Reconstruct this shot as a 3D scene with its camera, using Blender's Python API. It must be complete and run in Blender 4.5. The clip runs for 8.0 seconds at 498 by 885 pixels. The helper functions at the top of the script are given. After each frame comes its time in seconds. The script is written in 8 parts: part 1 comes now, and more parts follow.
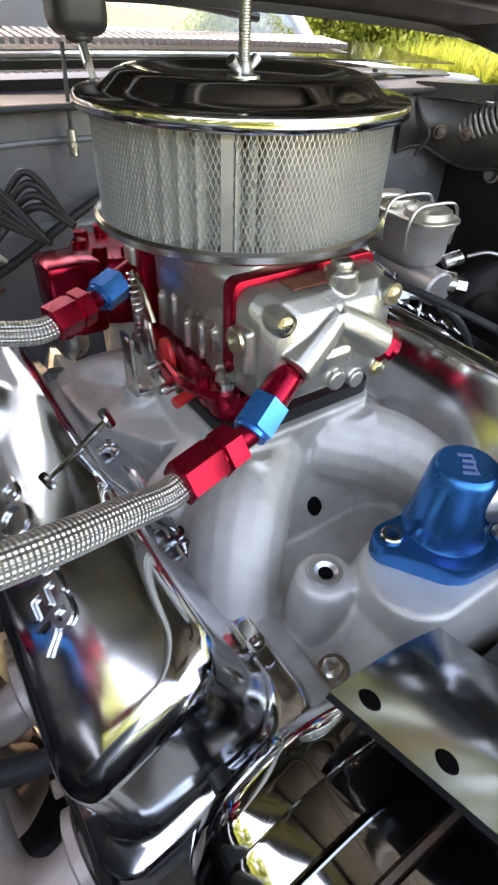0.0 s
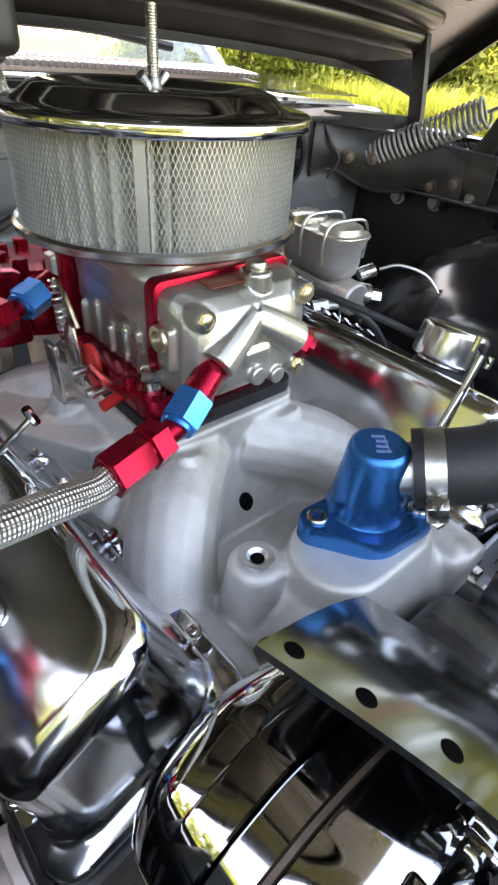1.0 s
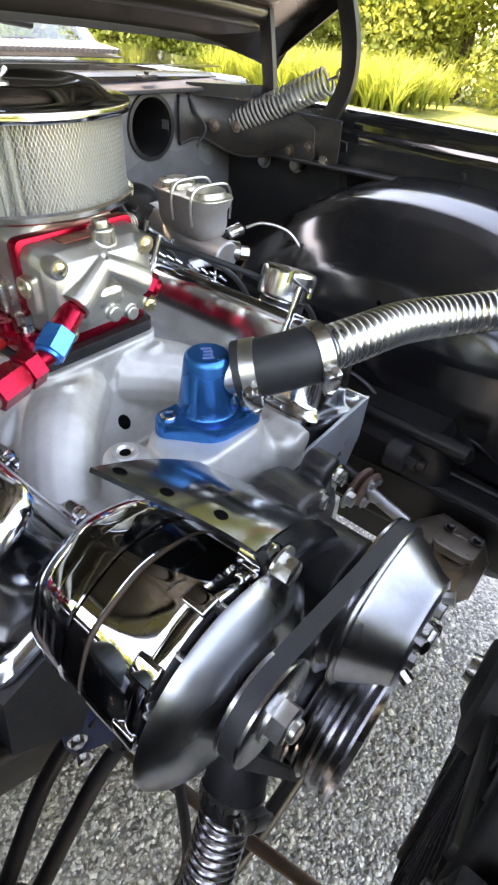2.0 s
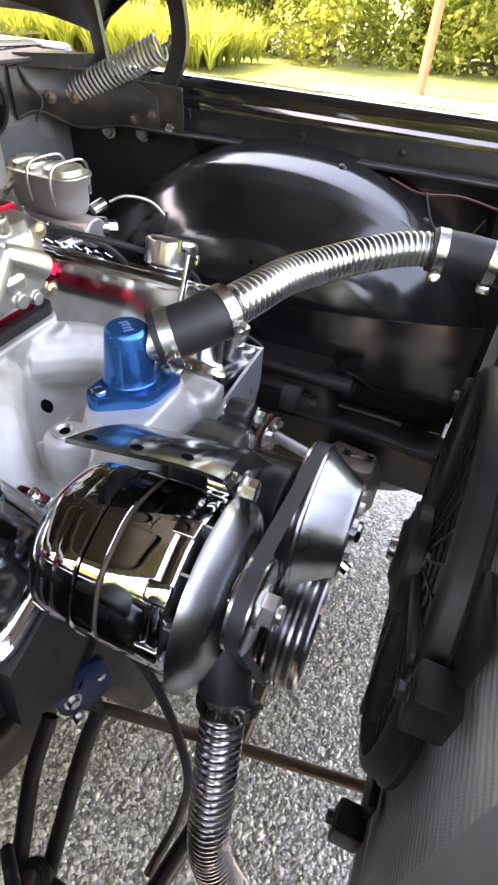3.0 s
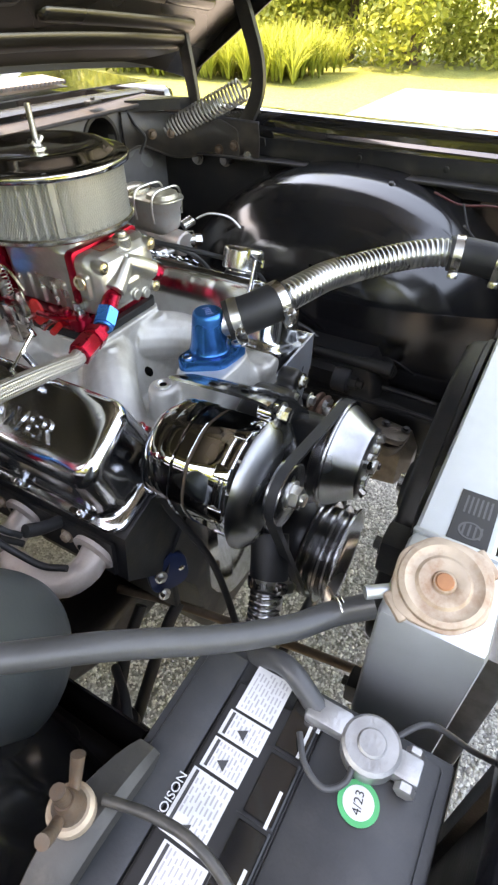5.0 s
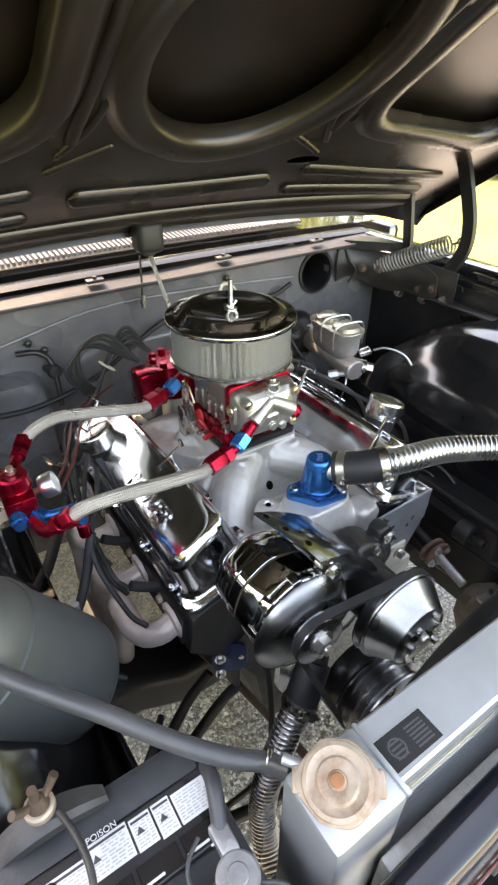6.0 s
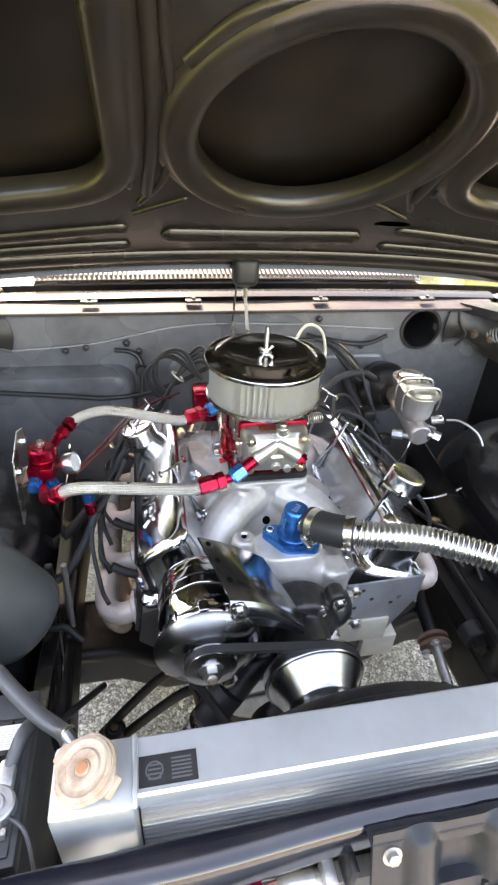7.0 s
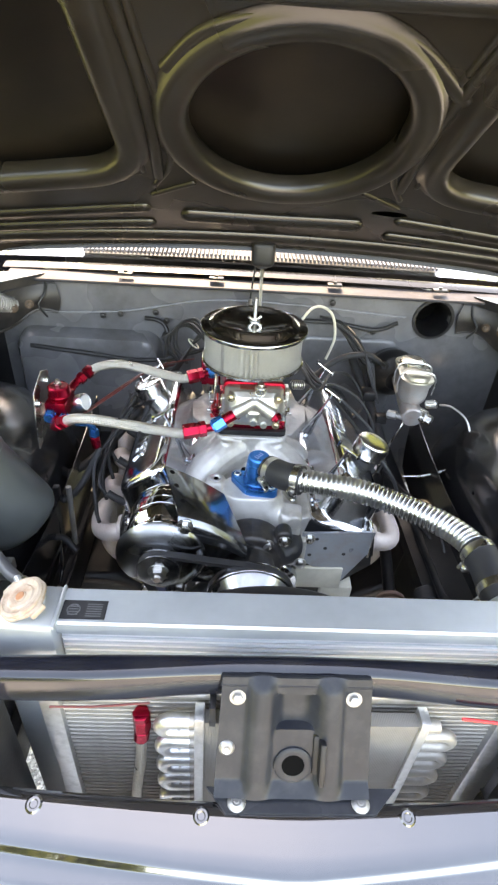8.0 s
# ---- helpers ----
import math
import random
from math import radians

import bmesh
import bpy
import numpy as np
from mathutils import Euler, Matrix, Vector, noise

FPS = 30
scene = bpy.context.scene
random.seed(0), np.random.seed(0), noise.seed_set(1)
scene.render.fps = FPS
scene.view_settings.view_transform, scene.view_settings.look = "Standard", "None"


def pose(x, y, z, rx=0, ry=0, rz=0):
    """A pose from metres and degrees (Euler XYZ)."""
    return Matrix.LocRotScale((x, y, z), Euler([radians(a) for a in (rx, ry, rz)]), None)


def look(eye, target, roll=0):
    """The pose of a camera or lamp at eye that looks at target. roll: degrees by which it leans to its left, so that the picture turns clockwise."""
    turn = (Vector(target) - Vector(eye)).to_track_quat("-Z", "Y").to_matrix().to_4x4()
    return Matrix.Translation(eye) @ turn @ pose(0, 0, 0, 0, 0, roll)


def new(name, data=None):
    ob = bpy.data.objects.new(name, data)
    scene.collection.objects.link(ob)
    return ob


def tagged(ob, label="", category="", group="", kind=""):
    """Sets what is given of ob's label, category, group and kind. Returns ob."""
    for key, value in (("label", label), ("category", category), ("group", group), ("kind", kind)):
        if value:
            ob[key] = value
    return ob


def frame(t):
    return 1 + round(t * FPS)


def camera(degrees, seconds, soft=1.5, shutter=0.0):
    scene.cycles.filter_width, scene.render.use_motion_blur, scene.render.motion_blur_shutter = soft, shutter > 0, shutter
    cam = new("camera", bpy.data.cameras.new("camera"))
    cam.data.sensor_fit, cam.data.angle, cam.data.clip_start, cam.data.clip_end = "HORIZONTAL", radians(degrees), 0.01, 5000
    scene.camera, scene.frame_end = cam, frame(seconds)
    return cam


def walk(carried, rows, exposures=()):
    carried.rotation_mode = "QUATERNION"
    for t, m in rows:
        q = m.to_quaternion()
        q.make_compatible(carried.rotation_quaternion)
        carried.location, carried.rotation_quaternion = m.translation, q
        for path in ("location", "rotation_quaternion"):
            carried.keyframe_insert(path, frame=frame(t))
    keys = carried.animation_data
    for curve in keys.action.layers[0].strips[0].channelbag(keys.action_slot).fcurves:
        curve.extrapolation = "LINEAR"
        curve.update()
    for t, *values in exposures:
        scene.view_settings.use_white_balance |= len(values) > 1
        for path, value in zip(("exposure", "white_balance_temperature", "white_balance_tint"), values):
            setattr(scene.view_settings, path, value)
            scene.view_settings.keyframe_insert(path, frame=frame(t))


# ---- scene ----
cam = camera(50.7, 8.0, soft=2.4)
PATH = [
    (0, (-0.241, 0.097, 1.069), (0.652, 1.351, -0.208), 2.5),
    (0.5, (-0.244, 0.113, 1.053), (0.781, 1.325, -0.164), 4.0),
    (1, (-0.248, 0.073, 1.061), (0.858, 1.232, -0.136), 4.5),
    (1.5, (-0.265, 0.007, 1.072), (0.917, 1.069, -0.142), 4.7),
    (2, (-0.287, -0.061, 1.088), (0.951, 0.88, -0.17), 3.9),
    (2.2, (-0.292, -0.084, 1.097), (0.971, 0.798, -0.178), 3.5),
    (3.3, (-0.389, -0.029, 1.116), (1.061, 0.353, -0.207), 4.7),
    (3.5, (-0.403, -0.019, 1.121), (1.062, 0.303, -0.202), 4.7),
    (4, (-0.441, -0.023, 1.123), (1.023, 0.261, -0.209), 4.7),
    (4.2, (-0.459, -0.037, 1.119), (0.991, 0.287, -0.219), 4.2),
    (5.3, (-0.529, -0.214, 1.229), (0.674, 0.761, -0.037), -1.9),
    (5.5, (-0.53, -0.249, 1.26), (0.59, 0.857, 0.026), -2.1),
    (5.7, (-0.5154, -0.2668, 1.2944), (0.377, 0.796, 0.228), -2.1),
    (6, (-0.458, -0.281, 1.35), (0.457, 1.088, 0.216), 0.1),
    (6.2, (-0.4118, -0.3002, 1.3858), (0.319, 0.972, 0.432), 1.3),
    (6.5, (-0.338, -0.341, 1.42), (0.309, 1.214, 0.341), 2.4),
    (6.7, (-0.287, -0.3697, 1.4248), (0.172, 1.028, 0.477), 2.8),
    (7, (-0.217, -0.418, 1.428), (0.139, 1.207, 0.319), 3.6),
    (7.2, (-0.18, -0.4569, 1.4372), (0.079, 0.979, 0.47), 4.0),
    (7.5, (-0.133, -0.516, 1.448), (0.108, 1.138, 0.349), 5.8),
    (7.7, (-0.1016, -0.5492, 1.4472), (0.056, 0.888, 0.461), 4.7),
    (8, (-0.053, -0.592, 1.444), (0.032, 1.054, 0.311), 4.1),
]
walk(cam, [(t, look(eye, target, roll)) for t, eye, target, roll in PATH], [(0.0, 3.80, 10000, 18), (2.2, 4.2, 9900, 20), (3.5, 4.3, 10700, 26), (4.2, 4.3, 10700, 26), (5.5, 3.85, 11300, 14), (6.5, 4.15, 10600, 21), (7.0, 4.3, 10500, 20), (8.0, 4.3, 10300, 16)])

# ---- light: open sky, sun behind the raised hood ----
world = bpy.data.worlds.new("sky")
scene.world = world
world.use_nodes = True
wn = world.node_tree.nodes
sky = wn.new("ShaderNodeTexSky")
sky.sky_type = "NISHITA"
sky.sun_disc = False
SUN_ELEV, SUN_AZ = 58.0, -15.0
sky.sun_elevation, sky.sun_rotation = radians(SUN_ELEV), radians(SUN_AZ)
sky.air_density, sky.dust_density = 1.0, 1.0
wn["Background"].inputs["Strength"].default_value = 0.15
world.node_tree.links.new(sky.outputs[0], wn["Background"].inputs["Color"])
sun = new("sun", bpy.data.lights.new("sun", "SUN"))
sun.data.energy, sun.data.angle, sun.data.color = 1.5, radians(0.6), (1.0, 0.94, 0.84)
sa, se = radians(SUN_AZ), radians(SUN_ELEV)
sun.matrix_world = look((0, 0, 8), (-math.sin(sa) * math.cos(se), -math.cos(sa) * math.cos(se), 8 - math.sin(se)))


# ---- materials ----
def mat(name, color, rough=0.5, metal=0.0, vary=0.15, scale=40.0, bump=0.0, bump_scale=300.0, rough_vary=0.1,
        dirt=None, dirt_amount=0.0, dirt_scale=12.0, coat=0.0, per_object=0.0, spec=0.5):
    """A principled material with colour and gloss varied at two scales, stains and fine relief."""
    m = bpy.data.materials.new(name)
    m.use_nodes = True
    n, l = m.node_tree.nodes, m.node_tree.links
    b = n["Principled BSDF"]
    b.inputs["Metallic"].default_value = metal
    b.inputs["Coat Weight"].default_value = coat
    b.inputs["Coat Roughness"].default_value = 0.04
    b.inputs["Coat IOR"].default_value = 1.65
    b.inputs["Specular IOR Level"].default_value = spec
    co = n.new("ShaderNodeTexCoord")
    n1 = n.new("ShaderNodeTexNoise")
    n1.inputs["Scale"].default_value, n1.inputs["Detail"].default_value = scale, 5
    l.new(co.outputs["Object"], n1.inputs["Vector"])
    n2 = n.new("ShaderNodeTexNoise")
    n2.inputs["Scale"].default_value, n2.inputs["Detail"].default_value = scale * 0.14, 3
    l.new(co.outputs["Object"], n2.inputs["Vector"])
    add = n.new("ShaderNodeMath")
    add.operation = "ADD"
    l.new(n1.outputs["Fac"], add.inputs[0])
    l.new(n2.outputs["Fac"], add.inputs[1])
    mr = n.new("ShaderNodeMapRange")
    mr.inputs["From Min"].default_value, mr.inputs["From Max"].default_value = 0.7, 1.3
    mr.inputs["To Min"].default_value, mr.inputs["To Max"].default_value = 1 - vary, 1 + vary
    l.new(add.outputs[0], mr.inputs["Value"])
    mul = n.new("ShaderNodeVectorMath")
    mul.operation = "SCALE"
    mul.inputs[0].default_value = color
    l.new(mr.outputs[0], mul.inputs["Scale"])
    col = mul.outputs[0]
    if per_object:
        oi = n.new("ShaderNodeObjectInfo")
        pr = n.new("ShaderNodeMapRange")
        pr.inputs["To Min"].default_value, pr.inputs["To Max"].default_value = 1 - per_object, 1 + per_object
        l.new(oi.outputs["Random"], pr.inputs["Value"])
        m2 = n.new("ShaderNodeVectorMath")
        m2.operation = "SCALE"
        l.new(col, m2.inputs[0])
        l.new(pr.outputs[0], m2.inputs["Scale"])
        col = m2.outputs[0]
    if dirt:
        n3 = n.new("ShaderNodeTexNoise")
        n3.inputs["Scale"].default_value, n3.inputs["Detail"].default_value = dirt_scale, 6
        n3.inputs["Roughness"].default_value = 0.65
        l.new(co.outputs["Object"], n3.inputs["Vector"])
        dr = n.new("ShaderNodeMapRange")
        dr.inputs["From Min"].default_value, dr.inputs["From Max"].default_value = 0.48, 0.72
        dr.inputs["To Max"].default_value = dirt_amount
        l.new(n3.outputs["Fac"], dr.inputs["Value"])
        mix = n.new("ShaderNodeMix")
        mix.data_type = "RGBA"
        mix.inputs["B"].default_value = (*dirt, 1)
        l.new(dr.outputs[0], mix.inputs["Factor"])
        l.new(col, mix.inputs["A"])
        col = mix.outputs["Result"]
    l.new(col, b.inputs["Base Color"])
    rr = n.new("ShaderNodeMapRange")
    rr.inputs["From Min"].default_value, rr.inputs["From Max"].default_value = 0.3, 0.7
    rr.inputs["To Min"].default_value, rr.inputs["To Max"].default_value = max(0.0, rough - rough_vary), rough + rough_vary
    l.new(n2.outputs["Fac"], rr.inputs["Value"])
    l.new(rr.outputs[0], b.inputs["Roughness"])
    if bump:
        nb = n.new("ShaderNodeTexNoise")
        nb.inputs["Scale"].default_value, nb.inputs["Detail"].default_value = bump_scale, 3
        l.new(co.outputs["Object"], nb.inputs["Vector"])
        bp = n.new("ShaderNodeBump")
        bp.inputs["Strength"].default_value, bp.inputs["Distance"].default_value = bump, 0.001
        l.new(nb.outputs["Fac"], bp.inputs["Height"])
        l.new(bp.outputs[0], b.inputs["Normal"])
    return m


CHROME = mat("chrome", (0.60, 0.61, 0.63), 0.085, 1, 0.05, 60, rough_vary=0.04, dirt=(0.45, 0.42, 0.4), dirt_amount=0.15, dirt_scale=30)
STEEL = mat("zinc_steel", (0.60, 0.59, 0.56), 0.28, 1, 0.12, 120, 0.15, 400, dirt=(0.25, 0.2, 0.15), dirt_amount=0.35, dirt_scale=60)
BRASSY = mat("yellow_zinc", (0.58, 0.50, 0.34), 0.3, 1, 0.15, 120, dirt=(0.2, 0.13, 0.06), dirt_amount=0.4, dirt_scale=80)
CASTALU = mat("cast_aluminium", (0.57, 0.555, 0.525), 0.44, 0.5, 0.10, 60, 0.55, 1100, 0.08, dirt=(0.27, 0.225, 0.16), dirt_amount=0.65, dirt_scale=10)
CARB = mat("carburetor_zinc", (0.43, 0.42, 0.385), 0.34, 0.9, 0.10, 90, 0.3, 700, 0.08, dirt=(0.30, 0.26, 0.17), dirt_amount=0.35, dirt_scale=30)
MACH = mat("machined_aluminium", (0.66, 0.67, 0.68), 0.33, 1, 0.06, 80, 0.1, 500)
DARKSTEEL = mat("dark_polished_steel", (0.42, 0.42, 0.43), 0.24, 1, 0.1, 60, rough_vary=0.06, dirt=(0.16, 0.14, 0.12), dirt_amount=0.4, dirt_scale=30)
CAPCHROME = mat("brushed_chrome", (0.74, 0.74, 0.73), 0.22, 1, 0.06, 60, rough_vary=0.05, dirt=(0.45, 0.42, 0.38), dirt_amount=0.2, dirt_scale=30)
SPRING = mat("dull_spring_steel", (0.30, 0.295, 0.285), 0.45, 0.7, 0.15, 60, 0.2, 300, dirt=(0.14, 0.12, 0.1), dirt_amount=0.5, dirt_scale=40)
HOSESTEEL = mat("satin_stainless", (0.60, 0.60, 0.60), 0.27, 1, 0.06, 60, rough_vary=0.05, dirt=(0.35, 0.33, 0.3), dirt_amount=0.25, dirt_scale=30)
ZINC = mat("dull_zinc", (0.50, 0.50, 0.49), 0.38, 0.9, 0.12, 90, 0.2, 400, dirt=(0.2, 0.18, 0.15), dirt_amount=0.4, dirt_scale=60)
COVERCHROME = mat("valve_cover_chrome", (0.68, 0.70, 0.73), 0.14, 1, 0.05, 60, rough_vary=0.03, dirt=(0.4, 0.38, 0.36), dirt_amount=0.15, dirt_scale=30)
# Lighter brown patches put soft brownish reflections into the dark skin colour.
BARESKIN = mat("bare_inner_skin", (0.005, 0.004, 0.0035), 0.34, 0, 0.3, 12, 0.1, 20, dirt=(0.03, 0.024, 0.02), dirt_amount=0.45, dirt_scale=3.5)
ALTCHROME = mat("alternator_chrome", (0.52, 0.53, 0.54), 0.05, 1, 0.06, 60, rough_vary=0.03, dirt=(0.25, 0.24, 0.22), dirt_amount=0.2, dirt_scale=30)
# Near-black without gloss, painted where holes and gaps hold only shade.
HOLE_SHADE = mat("painted_hole_shade", (0.004, 0.004, 0.004), 0.9, 0, 0.1, 60, spec=0.0)
RADALU = mat("radiator_aluminium", (0.47, 0.50, 0.515), 0.42, 0.7, 0.05, 50, 0.10, 600, 0.06, dirt=(0.60, 0.60, 0.58), dirt_amount=0.12, dirt_scale=14)
RED = mat("red_anodised", (0.30, 0.004, 0.020), 0.27, 0.85, 0.12, 120, 0.1, 600)
DULLRED = mat("dull_red_rubber", (0.09, 0.012, 0.010), 0.5, 0, 0.15, 60)
REDPL = mat("red_plastic", (0.55, 0.02, 0.02), 0.4, 0, 0.1, 100)
BLUE = mat("blue_anodised", (0.002, 0.15, 0.42), 0.25, 0.8, 0.10, 120, 0.1, 600)
BLUEFIT = mat("light_blue_anodised", (0.01, 0.22, 0.62), 0.24, 0.8, 0.10, 120)
GLOSS = mat("black_gloss_paint", (0.010, 0.010, 0.011), 0.09, 0, 0.2, 30, rough_vary=0.04, coat=1.0, dirt=(0.05, 0.045, 0.04), dirt_amount=0.3, dirt_scale=14)
SATIN = mat("satin_black_paint", (0.010, 0.010, 0.011), 0.36, 0, 0.25, 40, 0.15, 300, dirt=(0.06, 0.05, 0.04), dirt_amount=0.45, dirt_scale=16)
WELL = mat("inner_fender_black", (0.009, 0.009, 0.010), 0.16, 0, 0.2, 30, 0.05, 30, 0.05, spec=0.75, dirt=(0.03, 0.027, 0.02), dirt_amount=0.4, dirt_scale=8)
FRAME = mat("undercoated_steel", (0.009, 0.009, 0.0095), 0.42, 0, 0.3, 50, 0.4, 250, dirt=(0.026, 0.021, 0.018), dirt_amount=0.5, dirt_scale=18)
HOODIN = mat("hood_underside", (0.0105, 0.0092, 0.008), 0.28, 0, 0.25, 20, 0.05, 60, 0.06, dirt=(0.03, 0.025, 0.02), dirt_amount=0.35, dirt_scale=7)
FIREWALL = mat("grey_firewall_paint", (0.115, 0.115, 0.12), 0.27, 0, 0.18, 25, 0.2, 120, 0.07, dirt=(0.045, 0.04, 0.036), dirt_amount=0.55, dirt_scale=6)
# Grey holds part of the ledge's pale sky reflection, under mottled dirt.
LEDGE = mat("worn_ledge_sky_grey", (0.042, 0.042, 0.049), 0.5, 0.0, 0.2, 60, 0.15, 200, 0.12, spec=0.14, dirt=(0.07, 0.065, 0.06), dirt_amount=0.5, dirt_scale=14)
BLKPLATE = mat("black_chrome_bracket", (0.17, 0.175, 0.18), 0.15, 0.95, 0.2, 50, rough_vary=0.06, dirt=(0.10, 0.09, 0.08), dirt_amount=0.3, dirt_scale=20)
ENGINE = mat("dark_engine_paint", (0.012, 0.0125, 0.014), 0.45, 0.1, 0.3, 50, 0.3, 300, dirt=(0.09, 0.07, 0.05), dirt_amount=0.5, dirt_scale=20)
ENGBLUE = mat("blue_pump_paint", (0.006, 0.022, 0.08), 0.35, 0.2, 0.2, 60)
GRILLE = mat("grey_cowl_grille", (0.085, 0.085, 0.095), 0.30, 0.2, 0.1, 60, dirt=(0.3, 0.28, 0.26), dirt_amount=0.3, dirt_scale=20)
COWLEDGE = mat("weathered_cowl_black", (0.012, 0.012, 0.013), 0.26, 0, 0.2, 40, 0.1, 200, spec=0.2)
RUBBER = mat("black_rubber", (0.016, 0.016, 0.017), 0.55, 0, 0.2, 60, 0.25, 500)
GREYHOSE = mat("grey_rubber_hose", (0.055, 0.056, 0.058), 0.42, 0, 0.15, 60, 0.15, 400)
PLASTIC = mat("black_plastic", (0.008, 0.008, 0.009), 0.48, 0, 0.2, 60, 0.2, 500, spec=0.32, dirt=(0.04, 0.037, 0.034), dirt_amount=0.4, dirt_scale=25)
BATTERY = mat("battery_case", (0.035, 0.037, 0.040), 0.45, 0, 0.15, 60, 0.2, 500, dirt=(0.09, 0.085, 0.08), dirt_amount=0.3, dirt_scale=25)
DRUM = mat("dark_grey_plastic", (0.050, 0.056, 0.055), 0.5, 0, 0.12, 30, 0.12, 300)
HEADER = mat("ceramic_header_coating", (0.56, 0.48, 0.43), 0.42, 0.2, 0.2, 40, 0.25, 400, dirt=(0.28, 0.19, 0.14), dirt_amount=0.6, dirt_scale=20)
PAPER = mat("filter_paper", (0.62, 0.62, 0.58), 0.8, 0, 0.08, 60)
WIREMESH = mat("galvanised_mesh", (0.42, 0.42, 0.40), 0.38, 0.8, 0.1, 60)
LEAD = mat("lead_terminal", (0.42, 0.42, 0.42), 0.5, 0.7, 0.2, 80, 0.4, 300)
WHITE = mat("white_label", (0.60, 0.60, 0.60), 0.45, 0, 0.04, 60)
GREEN = mat("green_sticker", (0.02, 0.36, 0.14), 0.4, 0, 0.05, 60)
# Black for print, dark plastic and the shade inside slots and holes.
INK_SHADE = mat("black_print_and_shade", (0.015, 0.015, 0.016), 0.45, 0, 0.1, 60)
GREYINK = mat("grey_print", (0.36, 0.36, 0.37), 0.5, 0, 0.1, 60)
RUSTCAP = mat("rusty_cap_steel", (0.40, 0.31, 0.235), 0.5, 0.25, 0.18, 60, 0.35, 300, dirt=(0.24, 0.115, 0.06), dirt_amount=0.85, dirt_scale=55)
DARKRUST = mat("dark_rusty_steel", (0.10, 0.072, 0.055), 0.55, 0.4, 0.25, 80, 0.4, 400, dirt=(0.16, 0.075, 0.035), dirt_amount=0.6, dirt_scale=60)
CREAM = mat("cream_plastic", (0.55, 0.52, 0.42), 0.5, 0, 0.1, 60)
POLE = mat("rusty_pole", (0.30, 0.12, 0.06), 0.7, 0, 0.25, 8)
BARK = mat("bark", (0.10, 0.075, 0.05), 0.85, 0, 0.3, 8)
PATHMAT = mat("pale_gravel_path", (0.30, 0.26, 0.21), 0.9, 0, 0.2, 6)


def spun_mat(name, color, rough):
    """Turned metal: reflections drawn out across the lathe marks."""
    m = mat(name, color, rough, 1, 0.08, 80, 0.08, 500, dirt=(0.22, 0.21, 0.2), dirt_amount=0.3, dirt_scale=30)
    n, l = m.node_tree.nodes, m.node_tree.links
    n["Principled BSDF"].inputs["Anisotropic"].default_value = 0.85
    n["Principled BSDF"].inputs["Anisotropic Rotation"].default_value = 0.25
    tg = n.new("ShaderNodeTangent")
    tg.direction_type, tg.axis = "RADIAL", "Y"
    l.new(tg.outputs[0], n["Principled BSDF"].inputs["Tangent"])
    return m


SPUN = spun_mat("spun_aluminium", (0.60, 0.61, 0.62), 0.30)
FANSTEEL = spun_mat("fan_steel", (0.33, 0.335, 0.34), 0.26)


def braid_mat():
    """Woven stainless sleeve: two crossing sets of bands along the hose."""
    m = mat("braided_stainless", (0.47, 0.45, 0.41), 0.36, 0.95, 0.1, 200)
    n, l = m.node_tree.nodes, m.node_tree.links
    uv = n.new("ShaderNodeUVMap")
    sep = n.new("ShaderNodeSeparateXYZ")
    l.new(uv.outputs[0], sep.inputs[0])
    waves = []
    for sgn in (1, -1):
        a = n.new("ShaderNodeMath"); a.operation = "MULTIPLY"; a.inputs[1].default_value = 10 * math.tau
        l.new(sep.outputs[0], a.inputs[0])
        b2 = n.new("ShaderNodeMath"); b2.operation = "MULTIPLY"; b2.inputs[1].default_value = sgn * 1150.0
        l.new(sep.outputs[1], b2.inputs[0])
        c = n.new("ShaderNodeMath"); c.operation = "ADD"
        l.new(a.outputs[0], c.inputs[0]); l.new(b2.outputs[0], c.inputs[1])
        s = n.new("ShaderNodeMath"); s.operation = "SINE"
        l.new(c.outputs[0], s.inputs[0])
        waves.append(s)
    mx = n.new("ShaderNodeMath"); mx.operation = "MULTIPLY"
    l.new(waves[0].outputs[0], mx.inputs[0]); l.new(waves[1].outputs[0], mx.inputs[1])
    bp = n.new("ShaderNodeBump")
    bp.inputs["Strength"].default_value, bp.inputs["Distance"].default_value = 0.75, 0.0009
    l.new(mx.outputs[0], bp.inputs["Height"])
    l.new(bp.outputs[0], n["Principled BSDF"].inputs["Normal"])
    return m


BRAID = braid_mat()


def glass_mat():
    m = bpy.data.materials.new("windshield_glass")
    m.use_nodes = True
    b = m.node_tree.nodes["Principled BSDF"]
    b.inputs["Base Color"].default_value = (0.35, 0.42, 0.42, 1)
    b.inputs["Roughness"].default_value = 0.02
    b.inputs["Transmission Weight"].default_value = 1.0
    b.inputs["IOR"].default_value = 1.28
    b.inputs["Specular IOR Level"].default_value = 0.02
    return m


GLASS = glass_mat()


